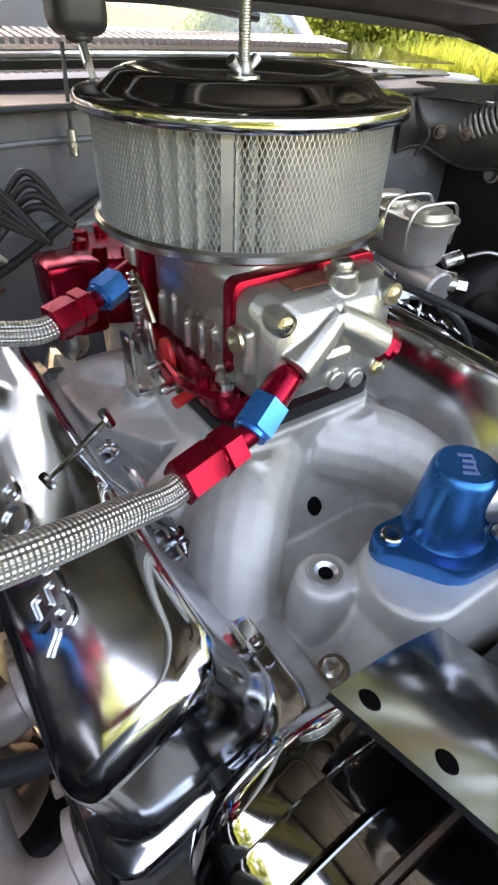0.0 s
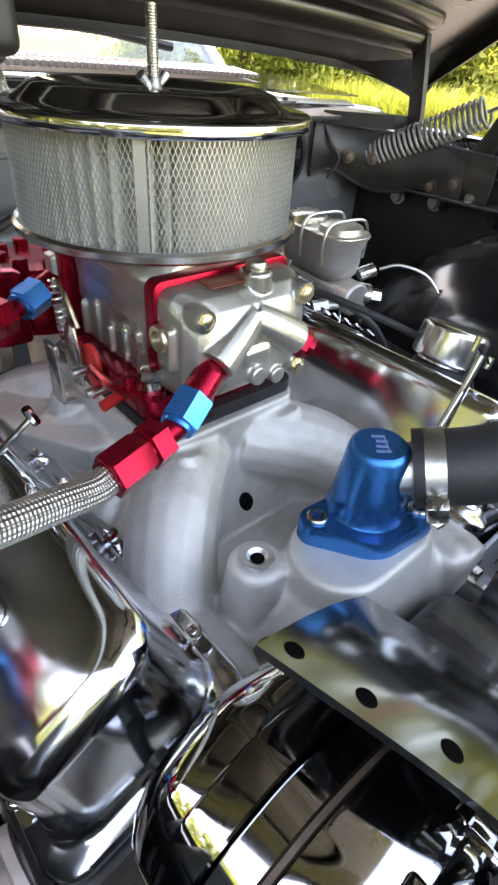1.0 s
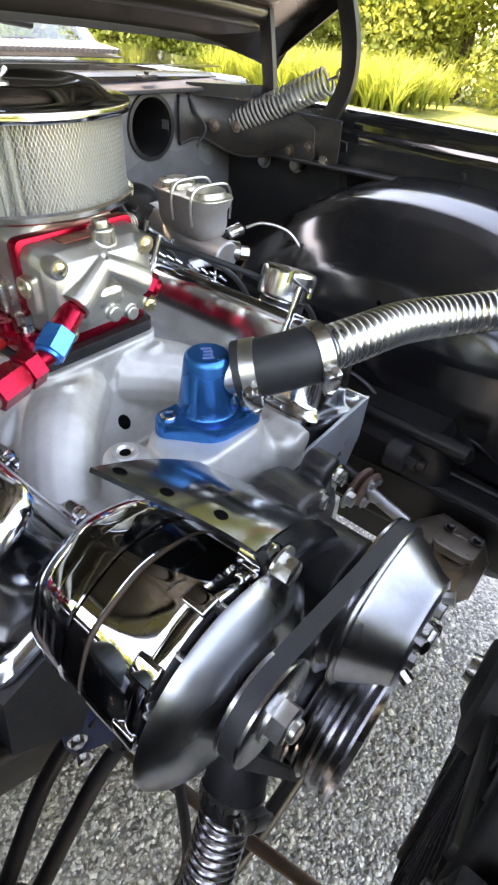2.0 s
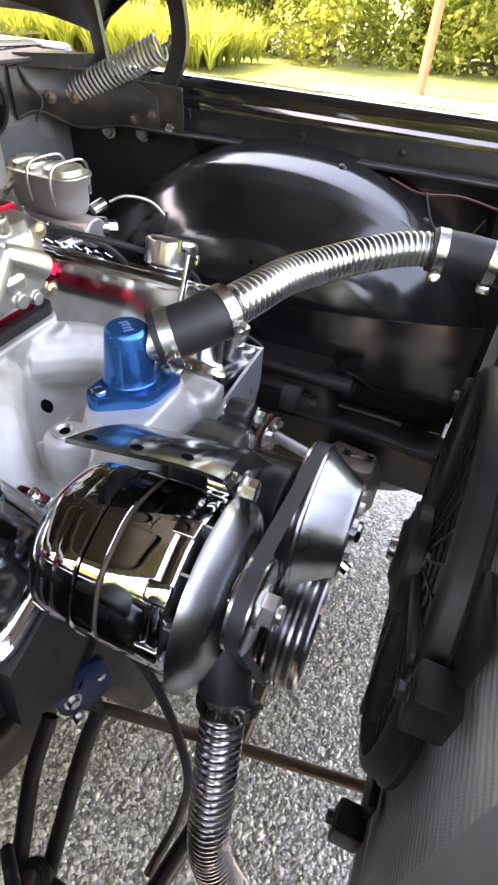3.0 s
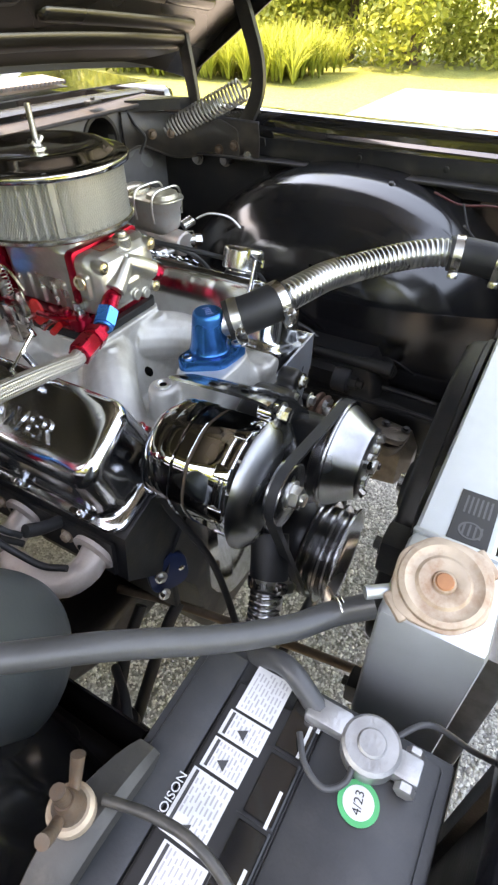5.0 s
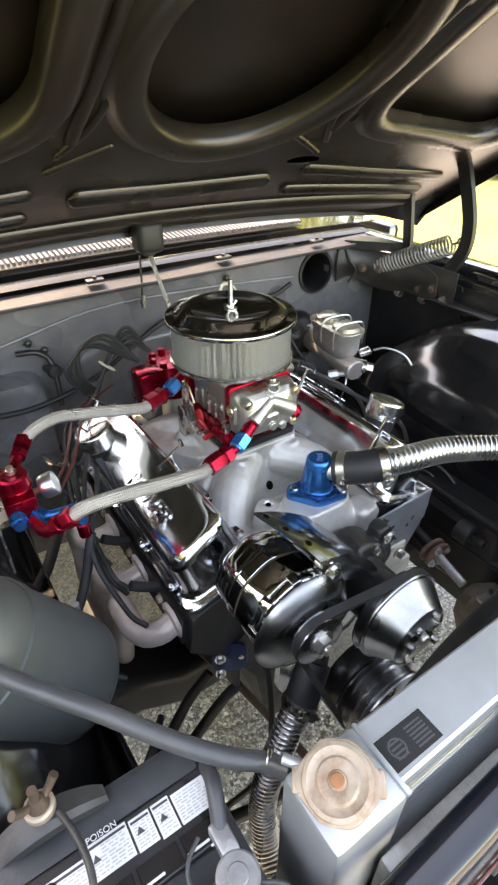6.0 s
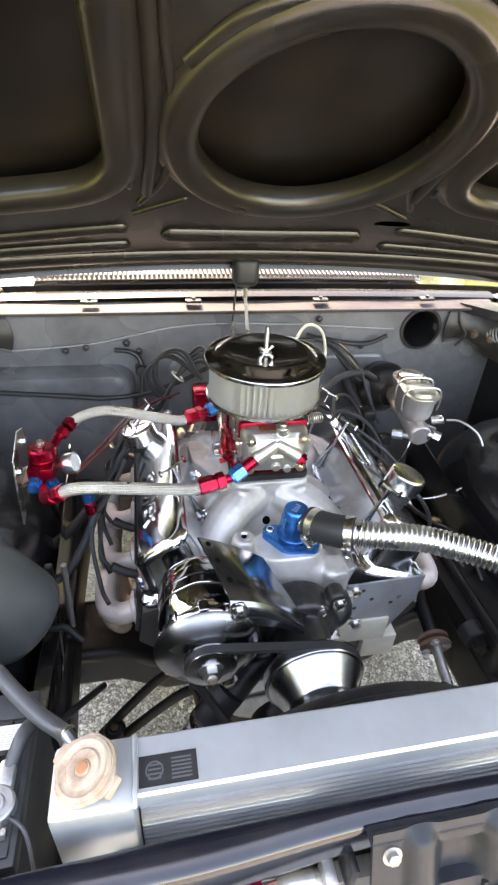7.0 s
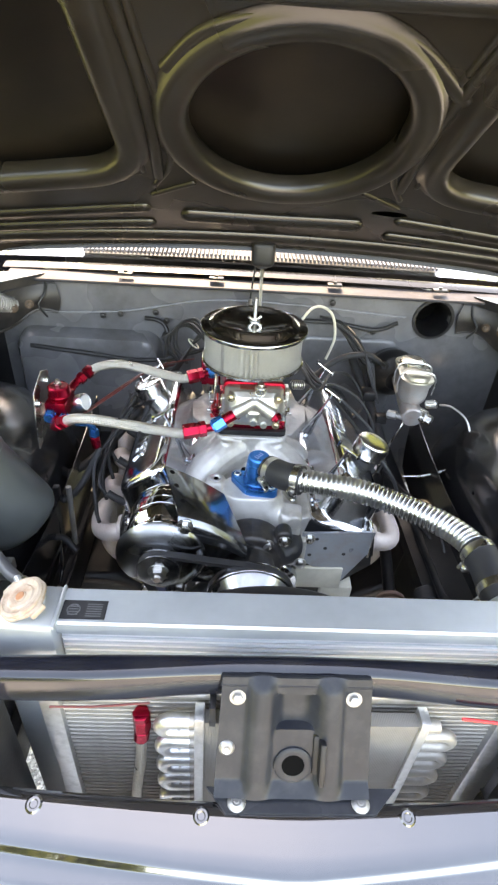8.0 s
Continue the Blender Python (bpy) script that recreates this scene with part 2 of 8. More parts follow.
def ground_mat(name, dark, light, scale, bump, distance):
    """Crushed stone or turf: cells of uneven tone over broad patches."""
    m = bpy.data.materials.new(name)
    m.use_nodes = True
    n, l = m.node_tree.nodes, m.node_tree.links
    b = n["Principled BSDF"]
    b.inputs["Roughness"].default_value = 0.85
    co = n.new("ShaderNodeTexCoord")
    v = n.new("ShaderNodeTexVoronoi"); v.inputs["Scale"].default_value = scale
    l.new(co.outputs["Object"], v.inputs["Vector"])
    w = n.new("ShaderNodeTexNoise"); w.inputs["Scale"].default_value, w.inputs["Detail"].default_value = 0.7, 6
    l.new(co.outputs["Object"], w.inputs["Vector"])
    s = n.new("ShaderNodeSeparateColor")
    l.new(v.outputs["Color"], s.inputs[0])
    a = n.new("ShaderNodeMath"); a.operation = "MULTIPLY"
    l.new(s.outputs[0], a.inputs[0]); l.new(w.outputs["Fac"], a.inputs[1])
    r = n.new("ShaderNodeValToRGB")
    r.color_ramp.elements[0].position, r.color_ramp.elements[1].position = 0.05, 0.62
    r.color_ramp.elements[0].color, r.color_ramp.elements[1].color = (*dark, 1), (*light, 1)
    l.new(a.outputs[0], r.inputs[0])
    l.new(r.outputs[0], b.inputs["Base Color"])
    bp = n.new("ShaderNodeBump")
    bp.inputs["Strength"].default_value, bp.inputs["Distance"].default_value = bump, distance
    l.new(v.outputs["Distance"], bp.inputs["Height"])
    l.new(bp.outputs[0], b.inputs["Normal"])
    return m


AGG = ground_mat("exposed_aggregate", (0.26, 0.25, 0.24), (0.68, 0.66, 0.63), 150, 0.8, 0.004)
TURF = ground_mat("lawn_turf", (0.13, 0.155, 0.035), (0.27, 0.28, 0.085), 40, 0.6, 0.02)


def island_mat(name, dark, light, rough=0.6, transl=0.0):
    """Each loose piece of the mesh has its own tone."""
    m = bpy.data.materials.new(name)
    m.use_nodes = True
    n, l = m.node_tree.nodes, m.node_tree.links
    b = n["Principled BSDF"]
    b.inputs["Roughness"].default_value = rough
    g = n.new("ShaderNodeNewGeometry")
    r = n.new("ShaderNodeValToRGB")
    r.color_ramp.elements[0].color, r.color_ramp.elements[1].color = (*dark, 1), (*light, 1)
    l.new(g.outputs["Random Per Island"], r.inputs[0])
    l.new(r.outputs[0], b.inputs["Base Color"])
    if transl:
        t = n.new("ShaderNodeBsdfTranslucent")
        l.new(r.outputs[0], t.inputs["Color"])
        x = n.new("ShaderNodeMixShader")
        x.inputs[0].default_value = transl
        l.new(b.outputs[0], x.inputs[1]); l.new(t.outputs[0], x.inputs[2])
        l.new(x.outputs[0], n["Material Output"].inputs["Surface"])
    return m


PEBBLE = island_mat("pebbles", (0.27, 0.255, 0.25), (0.88, 0.85, 0.82), 0.5)
LEAF = island_mat("tree_leaves", (0.17, 0.215, 0.035), (0.47, 0.49, 0.12), 0.5, 0.6)
BLADE = island_mat("lily_blades", (0.15, 0.20, 0.025), (0.36, 0.40, 0.09), 0.5, 0.5)


# ---- mesh builders ----
V = Vector


def box(x0, x1, y0, y1, z0, z1, bevel=0.0, seg=2):
    bm = bmesh.new()
    r = bmesh.ops.create_cube(bm, size=1)
    bmesh.ops.scale(bm, vec=(x1 - x0, y1 - y0, z1 - z0), verts=bm.verts)
    bmesh.ops.translate(bm, vec=((x0 + x1) / 2, (y0 + y1) / 2, (z0 + z1) / 2), verts=bm.verts)
    if bevel:
        bmesh.ops.bevel(bm, geom=bm.edges[:], offset=bevel, segments=seg, profile=0.5, affect="EDGES")
    return bm


def turned(bm, m):
    bmesh.ops.transform(bm, matrix=m, verts=bm.verts)
    return bm


def axis_matrix(at, direction):
    """A matrix that carries +z to the direction, standing at a point."""
    return Matrix.Translation(at) @ V(direction).to_track_quat("Z", "Y").to_matrix().to_4x4()


def lathe(profile, at=(0, 0, 0), direction=(0, 0, 1), seg=48):
    """Turns (radius, height) pairs round an axis. Closed at a radius of 0."""
    bm = bmesh.new()
    rings = []
    for r, h in profile:
        if r < 1e-6:
            rings.append([bm.verts.new((0, 0, h))])
        else:
            rings.append([bm.verts.new((r * math.cos(math.tau * k / seg), r * math.sin(math.tau * k / seg), h)) for k in range(seg)])
    for a, b in zip(rings, rings[1:]):
        for k in range(seg):
            q = [a[k % len(a)], a[(k + 1) % len(a)], b[(k + 1) % len(b)], b[k % len(b)]]
            q = list(dict.fromkeys(q))
            if len(q) > 2:
                bm.faces.new(q)
    bmesh.ops.recalc_face_normals(bm, faces=bm.faces)
    return turned(bm, axis_matrix(at, direction))


def rod(a, b, r, seg=20, bevel=0.0, r2=None):
    """A solid round bar from a to b."""
    a, b = V(a), V(b)
    h = (b - a).length
    r2 = r if r2 is None else r2
    e = min(bevel, h / 3)
    if e:
        prof = [(0, 0), (r - e, 0), (r, e), (r2, h - e), (r2 - e, h), (0, h)]
    else:
        prof = [(0, 0), (r, 0), (r2, h), (0, h)]
    return lathe(prof, a, b - a, seg)


def hexbar(a, b, r, bevel=0.0008):
    a, b = V(a), V(b)
    h = (b - a).length
    e = bevel
    return lathe([(0, 0), (r - 1.5 * e, 0), (r, e), (r, h - e), (r - 1.5 * e, h), (0, h)], a, b - a, 6)


def curve_points(points, n):
    """n points evenly along a smooth curve through the given ones."""
    p = np.array(points, float)
    p = np.vstack([2 * p[0] - p[1], p, 2 * p[-1] - p[-2]])
    out = []
    for i in range(1, len(p) - 2):
        for t in np.linspace(0, 1, 24, endpoint=False):
            a, b, c, d = p[i - 1], p[i], p[i + 1], p[i + 2]
            out.append(0.5 * (2 * b + (c - a) * t + (2 * a - 5 * b + 4 * c - d) * t ** 2 + (3 * b - a - 3 * c + d) * t ** 3))
    out.append(p[-2])
    out = np.array(out)
    s = np.r_[0, np.cumsum(np.linalg.norm(np.diff(out, axis=0), axis=1))]
    g = np.linspace(0, s[-1], n)
    return np.stack([np.interp(g, s, out[:, k]) for k in range(3)], 1), s[-1]


def sweep(points, radius, seg=16, n=None, cap=True, section=None):
    """A tube through points. radius: a number or f(fraction, metres). section: (x, y) outline scaled by radius instead of a circle."""
    if n is None:
        n = max(8, 8 * (len(points) - 1))
    pts, length = curve_points(points, n)
    bm = bmesh.new()
    uv = bm.loops.layers.uv.new("UVMap")
    t = np.gradient(pts, axis=0)
    t /= np.linalg.norm(t, axis=1)[:, None]
    up = V((0, 0, 1)) if abs(t[0][2]) < 0.9 else V((1, 0, 0))
    rings = []
    for i in range(n):
        d = V(t[i])
        side = d.cross(up).normalized()
        up = side.cross(d).normalized()
        f = i / (n - 1)
        r = radius(f, f * length) if callable(radius) else radius
        ring = []
        m = len(section) if section else seg
        for k in range(m):
            if section:
                x, y = section[k]
            else:
                x, y = math.cos(math.tau * k / m), math.sin(math.tau * k / m)
            ring.append(bm.verts.new(V(pts[i]) + side * (x * r) + up * (y * r)))
        rings.append(ring)
    m = len(rings[0])
    for i in range(n - 1):
        for k in range(m):
            f = bm.faces.new((rings[i][k], rings[i][(k + 1) % m], rings[i + 1][(k + 1) % m], rings[i + 1][k]))
            for lp, (u, v) in zip(f.loops, ((k, i), (k + 1, i), (k + 1, i + 1), (k, i + 1))):
                lp[uv].uv = (u / m, v / (n - 1) * length)
    if cap:
        bm.faces.new(rings[0][::-1])
        bm.faces.new(rings[-1])
    bmesh.ops.recalc_face_normals(bm, faces=bm.faces)
    return bm


def prism(outline, z0, z1, bevel=0.0, m=None):
    """A flat plate: an outline in x, y from z0 to z1, carried by m."""
    bm = bmesh.new()
    lo = [bm.verts.new((x, y, z0)) for x, y in outline]
    hi = [bm.verts.new((x, y, z1)) for x, y in outline]
    bm.faces.new(lo[::-1])
    bm.faces.new(hi)
    for k in range(len(lo)):
        bm.faces.new((lo[k], lo[(k + 1) % len(lo)], hi[(k + 1) % len(lo)], hi[k]))
    bmesh.ops.recalc_face_normals(bm, faces=bm.faces)
    if bevel:
        bmesh.ops.bevel(bm, geom=[e for e in bm.edges if abs(e.verts[0].co.z - e.verts[1].co.z) < 1e-9], offset=bevel, segments=2, profile=0.5, affect="EDGES")
    if m:
        turned(bm, m)
    return bm


def rounded(w, h, r, n=6, cx=0.0, cy=0.0):
    """The outline of a rectangle with round corners."""
    pts = []
    for sx, sy, a0 in ((1, 1, 0), (-1, 1, 90), (-1, -1, 180), (1, -1, 270)):
        for k in range(n + 1):
            a = radians(a0 + 90 * k / n)
            pts.append((cx + sx * (w / 2 - r) + r * math.cos(a), cy + sy * (h / 2 - r) + r * math.sin(a)))
    return pts


def loft(sections, cap=True):
    """Skins a row of outlines with equal counts of 3D points."""
    bm = bmesh.new()
    rings = [[bm.verts.new(p) for p in s] for s in sections]
    for a, b in zip(rings, rings[1:]):
        for k in range(len(a)):
            bm.faces.new((a[k], a[(k + 1) % len(a)], b[(k + 1) % len(a)], b[k]))
    if cap:
        bm.faces.new(rings[0][::-1])
        bm.faces.new(rings[-1])
    bmesh.ops.recalc_face_normals(bm, faces=bm.faces)
    return bm


def grid(fn, nu, nv, thick=0.0):
    """A sheet of points fn(u, v), 0..1 each, with a thickness along its normals."""
    bm = bmesh.new()
    vs = [[bm.verts.new(fn(i / nu, j / nv)) for j in range(nv + 1)] for i in range(nu + 1)]
    for i in range(nu):
        for j in range(nv):
            bm.faces.new((vs[i][j], vs[i + 1][j], vs[i + 1][j + 1], vs[i][j + 1]))
    bm.normal_update()
    if thick:
        bmesh.ops.solidify(bm, geom=bm.faces[:], thickness=thick)
        bmesh.ops.recalc_face_normals(bm, faces=bm.faces)
    return bm


def joined(*bms):
    """Several builds as one."""
    out = bmesh.new()
    out.loops.layers.uv.new("UVMap")
    for b in bms:
        me = bpy.data.meshes.new("tmp")
        b.to_mesh(me)
        b.free()
        out.from_mesh(me)
        bpy.data.meshes.remove(me)
    return out


def torus(at, direction, R, r, seg=40, rs=12):
    return lathe([(R + r * math.cos(math.tau * k / rs), r * math.sin(math.tau * k / rs)) for k in range(rs + 1)], at, direction, seg)


def helix(a, b, R, r, turns, per=20, seg=8):
    """A wound spring from a to b."""
    m = axis_matrix(a, V(b) - V(a))
    h = (V(b) - V(a)).length
    k = int(turns * per)
    return sweep([m @ V((R * math.cos(math.tau * i / per), R * math.sin(math.tau * i / per), h * i / k)) for i in range(k + 1)], r, seg, n=k + 1)


def to_object(name, bm, material, smooth=True):
    me = bpy.data.meshes.new(name)
    bm.normal_update()
    bm.to_mesh(me)
    bm.free()
    me.materials.append(material)
    ob = new(name, me)
    if smooth:
        me.polygons.foreach_set("use_smooth", [True] * len(me.polygons))
        me.set_sharp_from_angle(angle=radians(38))
    return ob


def thing(name, at, label, category, group="", kind=""):
    """An empty that holds the parts of one thing."""
    e = new(name)
    e.empty_display_size = 0.02
    e.location = at
    return tagged(e, label, category, group, kind)


def part(name, bm, material, parent, label="", smooth=True):
    """One mesh, built in world places, under a thing or a part."""
    ob = to_object(name, bm, material, smooth)
    ob.parent = parent
    if parent.type == "EMPTY":
        ob.matrix_parent_inverse = Matrix.Translation(-parent.location)
    if label:
        ob["label"] = label
    return ob


def solo(name, bm, material, label, category, group="", kind="", smooth=True):
    return tagged(to_object(name, bm, material, smooth), label, category, group, kind)


def cast(ob, voxel, smooth=6, factor=0.5):
    """Melts overlapping forms into one casting with soft inner corners."""
    r = ob.modifiers.new("melt", "REMESH")
    r.mode, r.voxel_size, r.use_smooth_shade = "VOXEL", voxel, True
    s = ob.modifiers.new("soften", "SMOOTH")
    s.factor, s.iterations = factor, smooth
    return ob


def bolt(name, at, direction, r, parent=None, material=None, h=None, washer=True, label="", category="bolt", group=""):
    """A hexagon head on a washer."""
    d = V(direction).normalized()
    at = V(at)
    h = h or r * 1.1
    bms = [hexbar(at, at + d * h, r)]
    if washer:
        bms.append(rod(at - d * 0.0008, at + d * 0.0012, r * 1.5, 24))
    b = joined(*bms)
    if parent:
        return part(name, b, material or STEEL, parent, label)
    return solo(name, b, material or STEEL, label, category, group)


def words(name, text, size, m, material, parent, depth=0.0004, align="CENTER"):
    """Letters of the built-in font as a mesh."""
    c = bpy.data.curves.new(name, "FONT")
    c.body, c.size, c.extrude, c.align_x, c.align_y = text, size, depth, align, "CENTER"
    tmp = bpy.data.objects.new(name, c)
    me = bpy.data.meshes.new_from_object(tmp)
    bpy.data.objects.remove(tmp)
    bpy.data.curves.remove(c)
    me.transform(m)
    me.materials.clear()
    me.materials.append(material)
    ob = new(name, me)
    ob.parent = parent
    if parent.type == "EMPTY":
        ob.matrix_parent_inverse = Matrix.Translation(-parent.location)
    return ob


# ---- ground, lawn, distance ----
CX = 0.03  # the car's middle line


def sheet(name, x0, x1, y0, y1, z, material, label, category, n=1):
    return solo(name, grid(lambda u, v: (x0 + (x1 - x0) * u, y0 + (y1 - y0) * v, z), n, n), material, label, category, kind="structure", smooth=False)


sheet("ground", -300, 300, -300, 300, -0.03, TURF, "sunlit mown green lawn", "lawn", 2)
# The unseen stretch far ahead is added to keep front reflections grey.
solo("pavement", box(-1.30, 3.1, -40, 9, -0.12, 0.0), AGG, "grey exposed aggregate driveway under the car", "driveway", kind="structure", smooth=False)
sheet("path", 5.6, 9.0, -3, 2.6, -0.022, PATHMAT, "pale gravel strip beside the lawn", "path")


def pebbles(n, x0, x1, y0, y1, size):
    """Loose stones, one mesh."""
    rng = np.random.default_rng(5)
    tb = bmesh.new()
    bmesh.ops.create_icosphere(tb, subdivisions=1, radius=1)
    tv = np.array([v.co[:] for v in tb.verts])
    tf = np.array([[v.index for v in f.verts] for f in tb.faces])
    tb.free()
    pos = np.stack([rng.uniform(x0, x1, n), rng.uniform(y0, y1, n), np.zeros(n)], 1)
    sc = size * rng.lognormal(0, 0.28, (n, 1)) * np.stack([rng.uniform(0.8, 1.35, n), rng.uniform(0.7, 1.1, n), rng.uniform(0.45, 0.7, n)], 1)
    a = rng.uniform(0, math.tau, n)
    jit = tv[None] * (1 + rng.normal(0, 0.13, (n, len(tv), 1)))
    p = jit * sc[:, None]
    x = p[..., 0] * np.cos(a)[:, None] - p[..., 1] * np.sin(a)[:, None]
    y = p[..., 0] * np.sin(a)[:, None] + p[..., 1] * np.cos(a)[:, None]
    verts = np.stack([x, y, p[..., 2] + 0.001], -1) + pos[:, None]
    faces = (tf[None] + (np.arange(n) * len(tv))[:, None, None]).reshape(-1, 3)
    me = bpy.data.meshes.new("pebbles")
    me.from_pydata(verts.reshape(-1, 3).tolist(), [], faces.tolist())
    me.materials.append(PEBBLE)
    return tagged(new("pebbles", me), "small grey and tan stones set in the driveway", "gravel", kind="stuff")


pebbles(52000, -0.62, 0.72, -0.50, 0.60, 0.0033)


def leaf_mesh(centres, radii, n, size, rng, squash=0.8):
    """Many small leaves about clump centres."""
    k = rng.integers(0, len(centres), n)
    d = rng.normal(0, 1, (n, 3))
    d /= np.linalg.norm(d, axis=1)[:, None]
    r = radii[k] * rng.uniform(0.45, 1.05, n) ** 0.6
    p = centres[k] + d * r[:, None] * (1, 1, squash)
    nrm = d + rng.normal(0, 0.7, (n, 3))
    nrm /= np.linalg.norm(nrm, axis=1)[:, None]
    a = np.cross(nrm, rng.normal(0, 1, (n, 3)))
    a /= np.linalg.norm(a, axis=1)[:, None]
    b = np.cross(nrm, a)
    s = size * rng.uniform(0.6, 1.4, (n, 1))
    quad = np.stack([p - a * s, p + b * s * 0.5, p + a * s, p - b * s * 0.5], 1)
    return quad.reshape(-1, 3), np.arange(4 * n).reshape(-1, 4)


def foliage(name, verts, faces, material, parent):
    me = bpy.data.meshes.new(name)
    me.from_pydata(verts.tolist(), [], faces.tolist())
    me.materials.append(material)
    ob = new(name, me)
    ob.parent = parent
    ob.matrix_parent_inverse = Matrix.Translation(-parent.location)
    return ob


def tree(x, y, h, spread, leaves, seed, size=0.07):
    """A trunk with limbs and an uneven crown that reaches near the ground."""
    rng = np.random.default_rng(seed)
    t = thing("tree", (x, y, 0), "leafy broadleaf tree in full sun with low branches", "tree", "trees along the lawn")
    limbs = [sweep([(x, y, -0.1), (x + 0.1, y, h * 0.3), (x, y + 0.1, h * 0.75)], lambda f, s: 0.14 * (1 - 0.8 * f), 8, n=10)]
    cents, rads = [], []
    for k in range(46):
        a, z = rng.uniform(0, math.tau), h * rng.uniform(0.03, 1.0) ** 1.25
        q = spread * (0.35 + 0.65 * math.sin(min(1.0, z / h + 0.15) * math.pi * 0.85)) * rng.uniform(0.25, 1.0)
        c = (x + q * math.cos(a), y + q * math.sin(a), z)
        cents.append(c)
        rads.append(rng.uniform(0.45, 0.95))
        if k % 3 == 0:
            limbs.append(sweep([(x, y, z * 0.55), ((x + c[0]) / 2, (y + c[1]) / 2, z * 0.8), c], lambda f, s: 0.045 * (1 - 0.8 * f), 6, n=6))
    part("trunk", joined(*limbs), BARK, t)
    v, f = leaf_mesh(np.array(cents), np.array(rads), leaves, size, rng)
    foliage("crown", v, f, LEAF, t)
    return t


# the belt of trees beyond the lawn
rng_t = np.random.default_rng(11)
for k in range(17):
    f = k / 16
    tx = 14.0 - 3.2 * f + rng_t.uniform(-0.6, 0.6)
    ty = -7.5 + 25 * f
    tree(tx, ty, 7.6 + rng_t.uniform(-0.9, 1.8), 2.1, 23000, 100 + k, 0.060)
for k, (tx, ty) in enumerate(((10.6, 9.6), (9.4, 11.4), (8.2, 13.2))):  # bushy trees beside the lilies
    tree(tx, ty, 4.6 + 0.4 * k, 1.7, 15000, 300 + k, 0.060)
for k in range(9):  # unseen trees across the lawn on the other side, added for reflections
    a = radians(120 + 16 * k)
    far = (14.0, 14.0, 12.0, 9.5, 10.5, 13.0, 14.0, 14.0, 14.0)[k]
    tree(far * math.cos(a), far * math.sin(a), 5.0 + rng_t.uniform(-0.5, 1.2), 3.0, 9000, 200 + k, 0.15)


def lilies():
    """A bed of strap-leaved plants, one mesh."""
    rng = np.random.default_rng(8)
    vs, fs = [], []
    for c in range(260):
        px, py = rng.uniform(8.4, 10.3), rng.uniform(4.2, 8.4)
        for b in range(34):
            a, L, lean = rng.uniform(0, math.tau), rng.uniform(0.55, 1.0), rng.uniform(0.25, 0.85)
            d = np.array([math.cos(a), math.sin(a), 0])
            w = np.array([-d[1], d[0], 0]) * 0.014
            base = len(vs)
            for s in range(5):
                t = s / 4
                c3 = np.array([px, py, 0]) + d * (lean * L * t ** 1.6) + np.array([0, 0, L * (t - 0.55 * lean * t ** 2.6)])
                vs.append(c3 - w * (1 - t * 0.9)); vs.append(c3 + w * (1 - t * 0.9))
            for s in range(4):
                i = base + 2 * s
                fs.append((i, i + 1, i + 3, i + 2))
    me = bpy.data.meshes.new("lilies")
    me.from_pydata([v.tolist() for v in vs], [], fs)
    me.materials.append(BLADE)
    tagged(new("lilies", me), "bed of bright green strap-leaved lilies on the lawn", "plants", kind="stuff")


lilies()
pole_t = thing("pole", (9.1, 1.15, 0), "rusty brown wooden pole standing on the lawn", "pole")
part("post", rod((9.1, 1.15, -0.1), (9.1, 1.15, 4.5), 0.07, 14), POLE, pole_t)


# ---- the car's body round the engine bay ----
def hood_point(u, s, h=0.0):
    """u across from the middle, s up the slope, h into the hood."""
    a = radians(32.5)
    crown = 0.055 * (u / 0.85) ** 2
    y, z = 0.83 - s * math.cos(a), 1.10 + s * math.sin(a)
    k = h - crown
    return V((CX + u, y + k * math.sin(a), z + k * math.cos(a)))


def oval(cu, cs, ru, rs, n=56):
    return [(cu + ru * math.cos(math.tau * k / n), cs + rs * math.sin(math.tau * k / n)) for k in range(n)]


def round_poly(corners, r, n=7):
    """A polygon, anticlockwise, with round corners."""
    out = []
    m = len(corners)
    for i in range(m):
        p, a, b = np.array(corners[i]), np.array(corners[i - 1]), np.array(corners[(i + 1) % m])
        da, db = (a - p) / np.linalg.norm(a - p), (b - p) / np.linalg.norm(b - p)
        for k in range(n + 1):
            t = k / n
            q = (1 - t) ** 2 * (p + da * r) + 2 * t * (1 - t) * p + t ** 2 * (p + db * r)
            out.append(tuple(q))
    return out


def offset(outline, d):
    p = np.array(outline)
    t = np.roll(p, -1, 0) - np.roll(p, 1, 0)
    t /= np.linalg.norm(t, axis=1)[:, None]
    return p + np.stack([t[:, 1], -t[:, 0]], 1) * d


